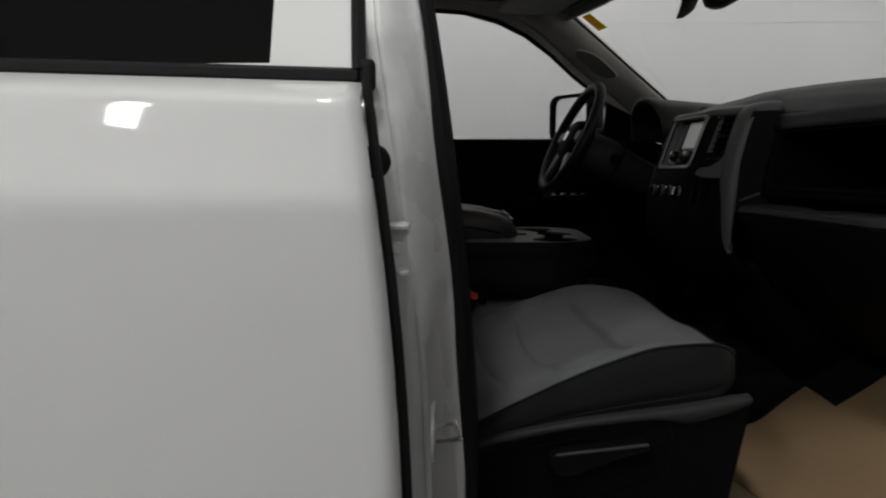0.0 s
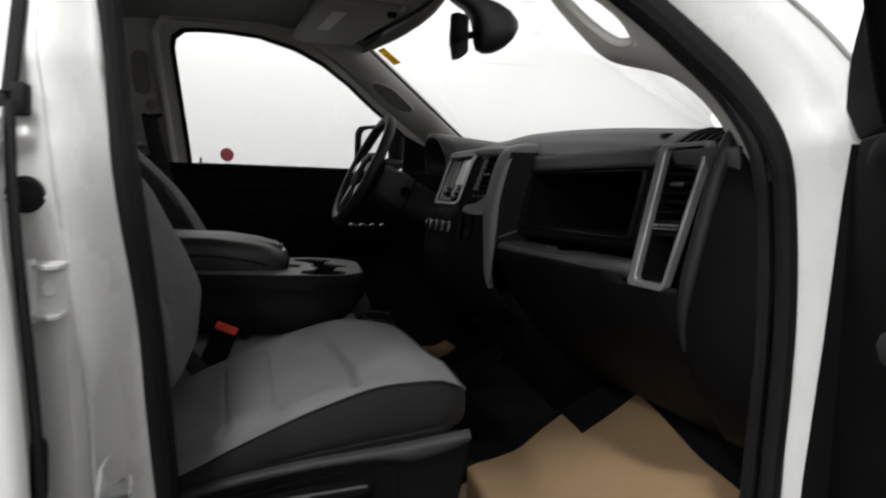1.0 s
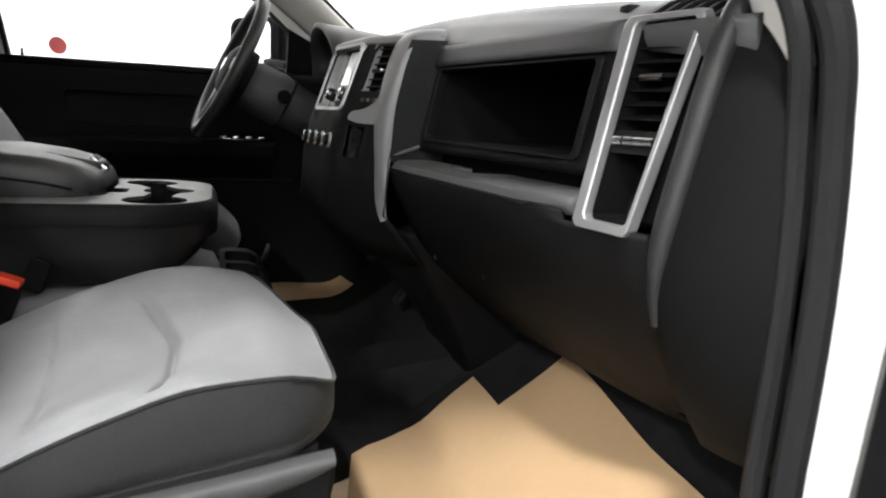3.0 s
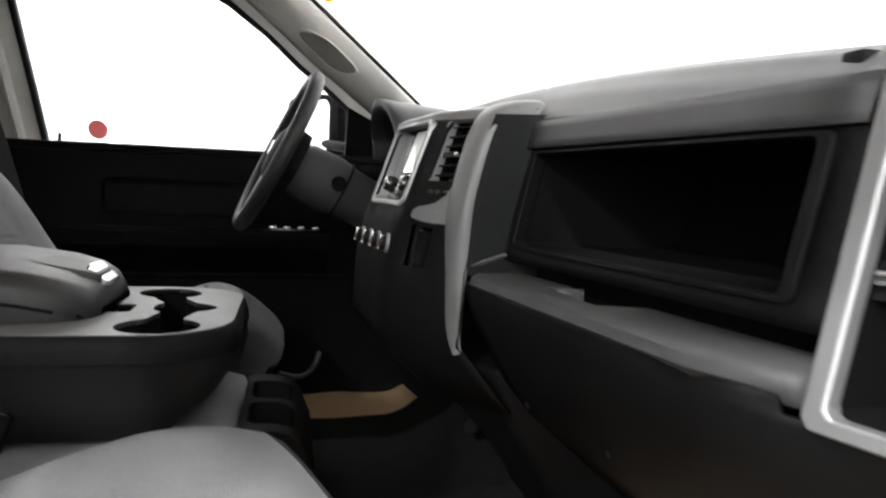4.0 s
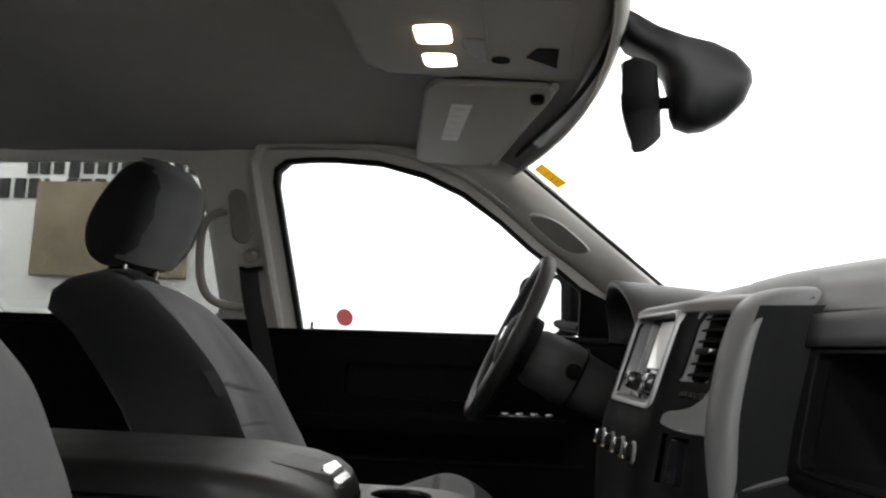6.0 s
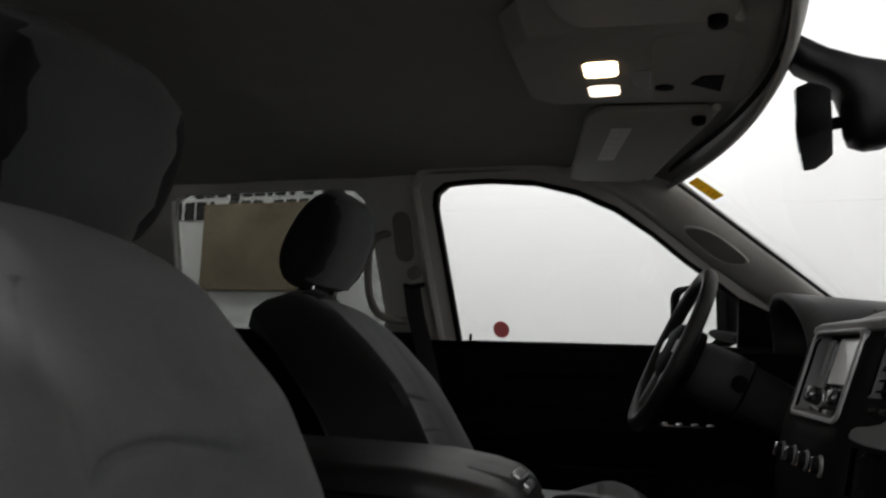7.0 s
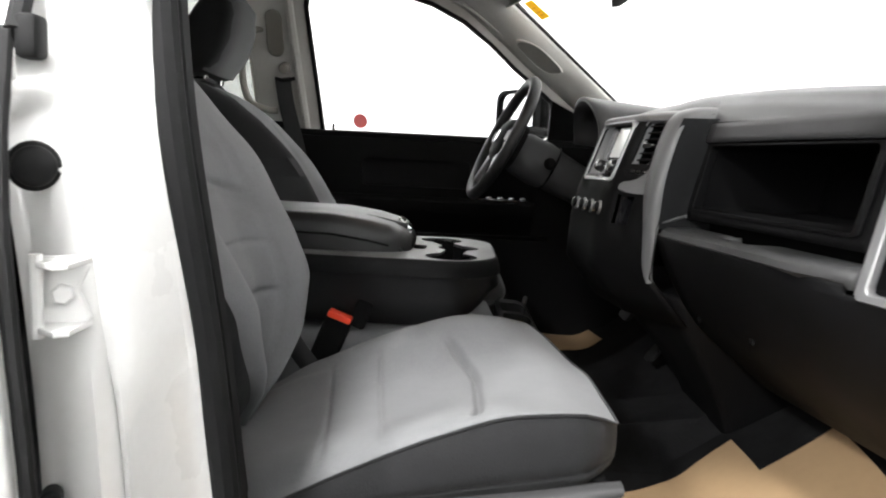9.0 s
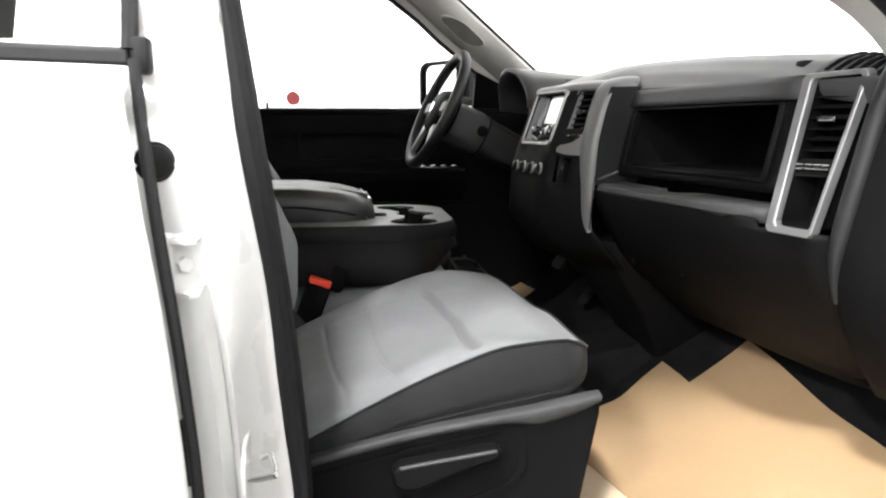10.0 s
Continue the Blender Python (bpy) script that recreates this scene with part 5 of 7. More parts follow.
def steering_wheel():
    c = Vector((0.423, 0.50, 1.326))
    yaw = radians(6.5)
    side = Vector((-math.sin(yaw), math.cos(yaw), 0))
    upv = Vector((0.434 * math.cos(yaw), 0.434 * math.sin(yaw), 0.901)).normalized()
    out = upv.cross(side)
    if out.x > 0:
        out = -out
    w = thing("steering_wheel", c, "black steering wheel with grey spokes and a plain emblem", "steering wheel")
    R = 0.165
    def wp(a, b, d):
        return c + side * a + upv * b + out * d
    part("rim", tube([wp(R * math.cos(t), R * math.sin(t), 0) for t in [2 * math.pi * i / 48 for i in range(48)]], 0.0148, 14, True, up=out), M_RIM, w, smooth=60)
    hub = [(0.072 * math.copysign(abs(math.cos(t)) ** 0.75, math.cos(t)), -0.004 + 0.062 * math.copysign(abs(math.sin(t)) ** 0.75, math.sin(t))) for t in [2 * math.pi * i / 28 for i in range(28)]]
    part("hub_pad", loft([[wp(a, b, -0.045) for a, b in hub], [wp(a, b, -0.01) for a, b in inset(hub, -0.004)], [wp(a, b, 0.004) for a, b in inset(hub, 0.004)], [wp(a, b, 0.012) for a, b in inset(hub, 0.022)]]), M_DARK, w, smooth=50)
    part("emblem", plate([(-0.016, 0.016), (0.016, 0.016), (0.014, -0.006), (0, -0.018), (-0.014, -0.006)], wp, 0.0125, 0.0165), M_CHROME, w, "plain chrome emblem")
    for sg in (-1, 1):
        part("spoke", loft([[wp(sg * 0.060, 0.028, d) for d in (-0.012, 0.004)] + [wp(sg * 0.060, -0.022, d) for d in (0.004, -0.012)], [wp(sg * 0.158, 0.020, d) for d in (-0.006, 0.004)] + [wp(sg * 0.158, -0.010, d) for d in (0.004, -0.006)]]), M_DARK, w, bevel=0.003)
        part("spoke_switches", plate(rrect(sg * 0.092, 0.004, 0.044, 0.026, 0.006, 3), wp, 0.004, 0.008), M_CONS, w, "grey switch pads")
        lowp = [(sg * 0.030, -0.055), (sg * 0.062, -0.045), (sg * 0.104, -0.126), (sg * 0.082, -0.142)]
        part("lower_spoke", plate(lowp, wp, -0.010, 0.003), M_SILVER, w, "satin silver lower spoke", bevel=0.003)
    # column shroud and stalk behind it
    k = thing("steering_column", (0.55, 0.47, 1.28), "dark grey plastic steering column cover", "steering column")
    loops = []
    for t, h, wd in ((0.035, 0.045, 0.050), (0.06, 0.058, 0.066), (0.12, 0.062, 0.070), (0.16, 0.055, 0.066), (0.22, 0.052, 0.062), (0.33, 0.045, 0.055)):
        p = c - out * t
        loops.append([p + side * (wd * math.copysign(abs(math.cos(a)) ** 0.7, math.cos(a))) + upv * (h * math.copysign(abs(math.sin(a)) ** 0.7, math.sin(a)) - 0.012) for a in [2 * math.pi * i / 20 for i in range(20)]])
    part("shroud", loft(loops), M_LIP, k, smooth=50)
    q = c - out * 0.145
    part("split_ring", tube([q + side * (0.069 * math.copysign(abs(math.cos(a)) ** 0.7, math.cos(a))) + upv * (0.060 * math.copysign(abs(math.sin(a)) ** 0.7, math.sin(a)) - 0.012) for a in [2 * math.pi * i / 20 for i in range(20)]], 0.0025, 6, True), M_DARK, k)
    part("key_barrel", knob(c - out * 0.13 + side * -0.07 + upv * -0.005, (-0.2, -1, 0), 0.016, 0.012), M_DARK, k)


steering_wheel()


# ---------------------------------------------------------------- seats
def seat(cy, sgn, label, back_by=0.0, low=0.0, drop=0.0, lift=0.0):
    """A front bucket seat centred at cy; sgn: the side of its door."""
    st = thing("front_seat", (0.2, cy, 0.71), label, "car seat", group="front seats")
    W, XR = 0.22, -0.12
    BX = (-0.12, 0.0, 0.1, 0.2, 0.3, 0.38, 0.44, 0.509)
    EDGE = list(zip(BX, (0.825, 0.845, 0.8815, 0.933, 0.9785, 1.0035, 1.0075, 1.004)))
    MID = list(zip(BX, (0.872, 0.885, 0.905, 0.930, 0.955, 0.975, 0.985, 0.967)))
    BOLSTER = list(zip(BX, (-0.015, 0.014, 0.045, 0.051, 0.048, 0.027, -0.003, -0.025)))

    def halfw(x):
        return W * curve1([(-0.12, 0.93), (0.1, 0.99), (0.3, 1.0), (0.42, 0.985), (0.507, 0.94)], x)

    def front(q):
        # both front corners are rounded, the inner one more
        k = q * sgn
        return 0.507 - 0.088 * max(0.0, -k) ** 4 - 0.055 * max(0.0, k) ** 6

    def arc_x(k):
        return 0.345 - 0.14 * max(0.0, -k - 0.1) ** 1.7 - 0.02 * max(0.0, k - 0.3) ** 2

    def top(u, v):
        q = 2 * v - 1
        x = lerp(XR, front(q), u)
        hw = halfw(x)
        a, k = abs(q), q * sgn
        zb = curve1(EDGE, x) + lift - (0.045 if lift and k < 0 else 0.0)
        z = lerp(curve1(MID, x) + lift, zb, a ** 2.6) + curve1(BOLSTER, x) * math.exp(-((a - 0.788) / (0.34 if a < 0.788 else 0.22)) ** 2) * (0.35 if k > 0 else 1.0)
        if a > 0.97:
            z = lerp(z, zb, (a - 0.97) / 0.03)
        if lift and u > 0.78:
            z -= 0.055 * ((u - 0.78) / 0.22) ** 2
        # stitched seams: two across, one curved, and a crease along each bolster
        groove = 0.0
        fade = min(1.0, max(0.0, (k + 0.62) / 0.06)) * min(1.0, max(0.0, (0.92 - k) / 0.08))
        for sx, sl in ((0.1455, 0.028), (0.217, 0.025)):
            d = x - (sx + sl * k)
            groove += (0.0042 * math.exp(-(d / 0.0030) ** 2) + 0.0012 * math.exp(-(d / 0.009) ** 2)) * fade
        d = x - arc_x(k)
        groove += (0.0095 * math.exp(-(d / 0.0036) ** 2) + (0.0055 * math.exp(-(d / 0.018) ** 2) if d < 0 else 0.0055 * math.exp(-(d / 0.005) ** 2))) * fade
        if x < 0.40:
            groove += 0.0028 * math.exp(-((k + 0.60) / 0.022) ** 2) * min(1.0, (0.40 - x) / 0.06)
        return (x, cy + q * hw, z - groove)

    ue = 0.87 if lift else 1.0
    part("cushion", surf(lambda u, v: top(u * ue, v), 230, 72), M_SEATL, st, "light grey woven cloth cushion", smooth=70)
    if lift:
        part("front_roll", surf(lambda u, v: top(lerp(ue, 1.0, u), v), 12, 72), M_SEATD, st, "dark grey cloth front roll", smooth=70)
    # dark side and front of the cushion
    edge = [Vector(top(i / 40, 0)) for i in range(41)] + [Vector(top(1, j / 24)) for j in range(1, 25)] + [Vector(top(1 - i / 40, 1)) for i in range(1, 41)]
    def zlow(x):
        return curve1([(-0.12, 0.800), (0.0, 0.842), (0.132, 0.880), (0.207, 0.897), (0.27, 0.909), (0.333, 0.918), (0.409, 0.928), (0.482, 0.942), (0.507, 0.946)], x)
    rows = []
    for t, bulge in ((0, 0), (0.08, 0.006), (0.3, 0.013), (0.6, 0.017), (0.75, 0.0165), (0.78, 0.0135), (0.81, 0.0165), (0.92, 0.013), (1.0, 0.006)):
        row = []
        for p in edge:
            zl = zlow(p.x) - 0.004
            cen = Vector((0.2, cy, p.z))
            n = (p - cen)
            n = Vector((n.x * 0.05 if p.x > 0.44 else 0, n.y, 0)).normalized()
            row.append(Vector((p.x, p.y, lerp(p.z, zl, t))) + n * bulge * curve1([(0.36, 1.0), (0.42, 0.8), (0.505, 0.25)], p.x))
        rows.append(row)
    part("cushion_side", loft(rows, ring=False), M_SEATD, st, "dark grey cloth side of the cushion", smooth=60)
    part("piping", tube([p + Vector((0, 0.001 * (1 if p.y > cy else -1), 0.0)) for p in edge], 0.0022, 6), M_SEATD, st)
    # plastic base with its long side panel
    W2 = W + 0.022
    for sg in (sgn, -sgn):
        panel = [(-0.13, 0.80)] + [(x, zlow(x) + 0.002) for x in (0.0, 0.10, 0.20, 0.30, 0.40, 0.475)] + [(0.489, 0.938), (0.489, 0.918), (0.474, 0.84), (0.455, 0.735), (0.0, 0.735), (-0.13, 0.75)]
        part("base_panel", plate(panel, lambda a, b, d: (a, cy + sg * (W2 - 0.02 + d), b), 0, 0.02), M_DASH, st, "dark grey plastic seat base", bevel=0.005)
        if sg == sgn:
            # rolled rim along the top of the base, broadening at the front
            loops = []
            for x in [lerp(-0.12, 0.488, i / 30) for i in range(31)]:
                zt = zlow(x) + 0.002
                h = curve1([(-0.12, 0.011), (0.36, 0.012), (0.395, 0.018), (0.41, 0.022), (0.46, 0.018), (0.488, 0.010)], x)
                loops.append([(x, cy + sg * (W2 + o), zt - dz * h) for o, dz in ((-0.010, -0.1), (0.003, 0.0), (0.007, 0.25), (0.007, 0.7), (0.003, 1.0), (-0.010, 1.05))])
            part("base_rim", loft(loops), M_LIP, st, "rolled rim of the plastic base", smooth=60)
            rec = [(0.0, 0.812), (0.0, 0.828), (0.10, 0.850), (0.148, 0.861), (0.27, 0.888), (0.370, 0.904), (0.384, 0.902), (0.390, 0.885), (0.389, 0.850), (0.376, 0.832), (0.30, 0.805), (0.10, 0.795)]
            part("recess_panel", frame_ring(inset(rec, -0.004), inset(rec, 0.004), lambda a, b, d: (a, cy + sg * (W2 + d), b), -0.003, 0.003), M_DASH, st, bevel=0.0015)
            part("recess_face", plate(inset(rec, 0.003), lambda a, b, d: (a, cy + sg * (W2 + d), b), -0.002, 0.0012), M_DARK, st)
            hp = [(0.224, 0.850), (0.222, 0.868), (0.232, 0.875), (0.30, 0.884), (0.350, 0.891), (0.359, 0.886), (0.352, 0.876), (0.32, 0.868), (0.255, 0.842), (0.236, 0.842)]
            part("recline_handle", plate(hp, lambda a, b, d: (a, cy + sg * (W2 + d), b), 0.003, 0.030), M_DASH, st, "moulded plastic recline handle", bevel=0.006)
            # Pale tube draws the highlight along the top of the handle.
            part("handle_highlight", tube([(a, cy + sg * (W2 + 0.029), b - 0.001) for a, b in ((0.232, 0.874), (0.26, 0.878), (0.30, 0.883), (0.35, 0.8895))], 0.0025, 6), M_DASHTOP, st)
    part("front_apron", loft([[(x, cy - 0.21, z), (x + 0.012, cy - 0.1, z), (x + 0.012, cy + 0.1, z), (x, cy + 0.21, z), (x - 0.05, cy + 0.21, z), (x - 0.05, cy - 0.21, z)] for x, z in ((0.478, 0.935), (0.476, 0.88), (0.46, 0.80), (0.445, 0.755))]), M_DARK, st)
    for sg in (-1, 1):
        part("rail", box(-0.15, 0.47, cy + sg * 0.17 - 0.02, cy + sg * 0.17 + 0.02, 0.71, 0.76, 0.004), M_DARK, st)
    part("underframe", box(-0.12, 0.45, cy - 0.2, cy + 0.2, 0.755, 0.86, 0.01), M_DARK, st)

    # backrest
    if sgn < 0:
        z0, bcy = 0.905, -0.494
        XB = [(0.905, 0.040), (0.92, 0.048), (0.97, 0.0762), (1.02, 0.0895), (1.08, 0.0897), (1.14, 0.067), (1.20, 0.0335), (1.26, 0.0005), (1.32, -0.0522), (1.38, -0.1025), (1.42, -0.154), (1.448, -0.222)]
        BW = [(0.905, 0.012), (0.92, 0.022), (0.97, 0.0715), (1.02, 0.132), (1.08, 0.172), (1.14, 0.190), (1.20, 0.202), (1.26, 0.203), (1.32, 0.195), (1.38, 0.178), (1.42, 0.128), (1.448, 0.058)]
    else:
        z0, bcy = 0.90, cy
        XB = [(0.90, 0.074), (0.95, 0.086), (1.0, 0.088), (1.05, 0.080), (1.10, 0.058), (1.15, 0.030), (1.20, 0.003), (1.26, -0.034), (1.32, -0.084), (1.38, -0.140), (1.43, -0.205), (1.448, -0.245)]
        BW = [(0.90, 0.128), (0.95, 0.154), (1.0, 0.173), (1.06, 0.183), (1.15, 0.185), (1.25, 0.179), (1.33, 0.168), (1.39, 0.148), (1.43, 0.110), (1.448, 0.075)]

    def xb(z):
        return curve1(XB, z)

    def bw(z):
        return curve1(BW, z)

    def near_fit(z):
        # the driver's light panel starts further in beside the inner bolster near the top
        return 1.0 if sgn < 0 else curve1([(1.0, 1.0), (1.12, 0.98), (1.25, 0.86), (1.36, 0.74), (1.43, 0.66), (1.448, 0.62)], z)

    def back(u, v):
        q = 2 * v - 1
        z = lerp(z0, 1.448, 1 - (1 - u) ** 1.25)
        a = abs(q)
        deep = curve1([(0.90, 0.050), (1.1, 0.055), (1.25, 0.045), (1.36, 0.018), (1.448, 0.0)], z)
        if a < 0.80:
            t = max(0.0, (a - 0.25) / 0.55)
            dx = -deep * (1 - t * t * (3 - 2 * t))
        else:
            t = (a - 0.80) / 0.20
            dx = -0.014 * t ** 2.0
        x = xb(z) + dx
        groove = 0.0
        arcz = 1.224 - 0.018 * (a / 0.5) ** 2
        if a < 0.52:
            groove += (0.0075 * math.exp(-((z - arcz) / 0.0045) ** 2) + 0.004 * math.exp(-((z - arcz + 0.012) / 0.014) ** 2)) * min(1, (0.52 - a) / 0.08)
            for zz in (1.139, 1.070):
                groove += 0.0050 * math.exp(-((z - zz) / 0.0040) ** 2) * min(1, (0.52 - a) / 0.08)
        if z < 1.36:
            groove += 0.003 * math.exp(-((a - 0.52) / 0.022) ** 2)
        x -= groove
        z2 = z - 0.006 * a * a - drop * max(0.0, (z - 1.1) / 0.348)
        return (x, bcy + q * bw(z) * (near_fit(z) if q < 0 else 1.0), z2)

    part("backrest", surf(back, 200, 50), M_SEATL, st, "light grey woven cloth backrest", smooth=70)
    edge = [Vector(back(i / 50, 0)) for i in range(51)] + [Vector(back(1, j / 16)) for j in range(1, 17)] + [Vector(back(1 - i / 50, 1)) for i in range(1, 51)]
    rows = []
    for t, b in ((0, 0), (0.006, 0.014), (0.022, 0.028), (0.05, 0.037), (0.085, 0.036), (0.12, 0.020), (0.145, -0.02)):
        row = []
        for p in edge:
            n = Vector((0, p.y - bcy, 0.45 * max(0, p.z - 1.36) * 2))
            n = n.normalized() if n.length > 1e-4 else Vector((0, 0, 1))
            if p.z > 1.44:
                n = Vector((0, 0.3 * (1 if p.y > bcy else -1), 1)).normalized()
            add = bw(p.z + drop * max(0.0, (p.z - 1.1) / 0.348)) * (1 - near_fit(p.z)) if p.y < bcy - 0.01 else 0.0
            add *= min(1.0, t / 0.022)
            # the driver's inner bolster stands proud of the light panel
            fwd = 0.0
            if sgn > 0 and p.y < bcy - 0.01:
                fwd = curve1([(0.90, 0.030), (1.0, 0.058), (1.25, 0.066), (1.38, 0.042), (1.42, 0.010)], p.z) * curve1([(0.0, 0.0), (0.006, 0.85), (0.022, 1.0), (0.05, 0.7), (0.085, 0.3), (0.12, 0.0)], t)
            # the light cloth wraps the inner edge, so the dark shell tucks in there
            if sgn < 0 and p.y > bcy:
                b *= 0.35
            row.append(p + n * b + Vector((fwd - t, -add, -t * 0.32)))
        rows.append(row)
    bm = loft(rows, ring=False)
    bm.faces.new([v for v in bm.verts][-len(edge):])
    part("backrest_shell", bm, M_SEATD, st, "dark grey cloth sides and back", smooth=60)
    part("recliner_cover", loft([[(x, cy + sgn * (W - 0.005 + d), z) for x, z in ((-0.10, 0.85), (-0.02, 0.845), (0.075, 0.875), (0.10, 0.905), (0.095, 0.945), (0.06, 0.965), (-0.05, 0.95))] for d in (0, 0.028)]), M_DARK, st, bevel=0.006)
    # Dark filler stands in for the shade between cushion and backrest.
    part("shade_filler", loft([[(x, cy + y, z) for x, z in ((-0.02, 0.90), (0.03, 0.955), (-0.02, 1.0), (-0.08, 0.93))] for y in (-0.20, 0.20)]), M_DARK, st)
    bt = smooth_path([(0.085, cy - sgn * 0.195, 0.915), (0.045, cy - sgn * 0.205, 0.965), (0.03, cy - sgn * 0.213, 1.02)], 5)
    part("belt_tab", tube(bt, 0.016, 8, flat=0.25, up=(0, 1, 0)), M_BELT, st)
    # head restraint
    hx, hy, hk = (0.038, -0.43, 1.08) if sgn < 0 else (0.018, cy, 1.0)
    def hr(y0, k):
        pr = [(-0.300, 1.440), (-0.262, 1.430), (-0.218, 1.444), (-0.196, 1.492), (-0.190, 1.560), (-0.205, 1.615), (-0.238, 1.643), (-0.275, 1.640), (-0.302, 1.605), (-0.326, 1.54), (-0.330, 1.49)]
        cx, cz = -0.262, 1.55
        return [(cx + hx + (x - cx) * k * 0.92 + 0.26 * (z - cz) * k, hy + y0 * hk, cz - low + (z - cz) * k) for x, z in pr]
    loops = [hr(y, k) for y, k in ((-0.128, 0.55), (-0.125, 0.78), (-0.115, 0.92), (-0.09, 0.99), (-0.04, 1.0), (0.04, 1.0), (0.09, 0.99), (0.115, 0.92), (0.125, 0.78), (0.128, 0.55))]
    hd = part("headrest", loft(loops), M_SEATD, st, "dark grey cloth head restraint", smooth=70, sub=1)
    def hf(u, v):
        pr = [(-0.216, 1.440), (-0.192, 1.492), (-0.186, 1.560), (-0.201, 1.616), (-0.236, 1.647)]
        kk = u * 4
        i = min(3, int(kk))
        (xa, za), (xb_, zb_) = pr[i], pr[i + 1]
        t = kk - i
        q = 2 * v - 1
        x, z = lerp(xa, xb_, t), lerp(za, zb_, t)
        e = 0.020 * abs(q) ** 4
        cx, cz = -0.262, 1.55
        return (cx + hx + (x - e + 0.002 - cx) * 0.92 + 0.26 * (z - cz), hy + q * 0.112 * hk, cz - low + (z - cz) * (1 - 0.07 * abs(q) ** 4))
    part("head_pad", surf(hf, 16, 16), M_SEATG, hd, "mid grey cloth front", smooth=70)
    for q in (-0.062, 0.062):
        part("post", tube([(-0.262, hy + q, 1.40), (-0.250, hy + q, 1.49)], 0.0065, 10, up=(1, 0, 0)), M_CHROME, st, "chrome head restraint post")
        part("post_collar", knob((-0.275, hy + q, 1.425), (0.0, 0, 1), 0.012, 0.012, 12, 0), M_DARK, st)
    if sgn > 0:
        part("adjust_lever", tube(smooth_path([(0.50, cy + 0.14, 0.845), (0.545, cy + 0.16, 0.832), (0.575, cy + 0.18, 0.845), (0.590, cy + 0.20, 0.880)], 5), [0.007] * 15 + [0.005], 8), M_LIP, st, "curved plastic adjusting lever")
    st.location.x -= back_by


M_SEATG = mat("mid_grey_seat_cloth", (0.05, 0.0515, 0.054), 0.9, var=0.1, scale=14, bump=0.6, bscale=520, sheen=0.2, weave=True)
seat(-0.48, -1, "light grey cloth front passenger seat with dark sides", 0.0, 0.022)
seat(0.43, 1, "light grey cloth driver's seat with dark sides", 0.065, 0.0, 0.032, 0.035)


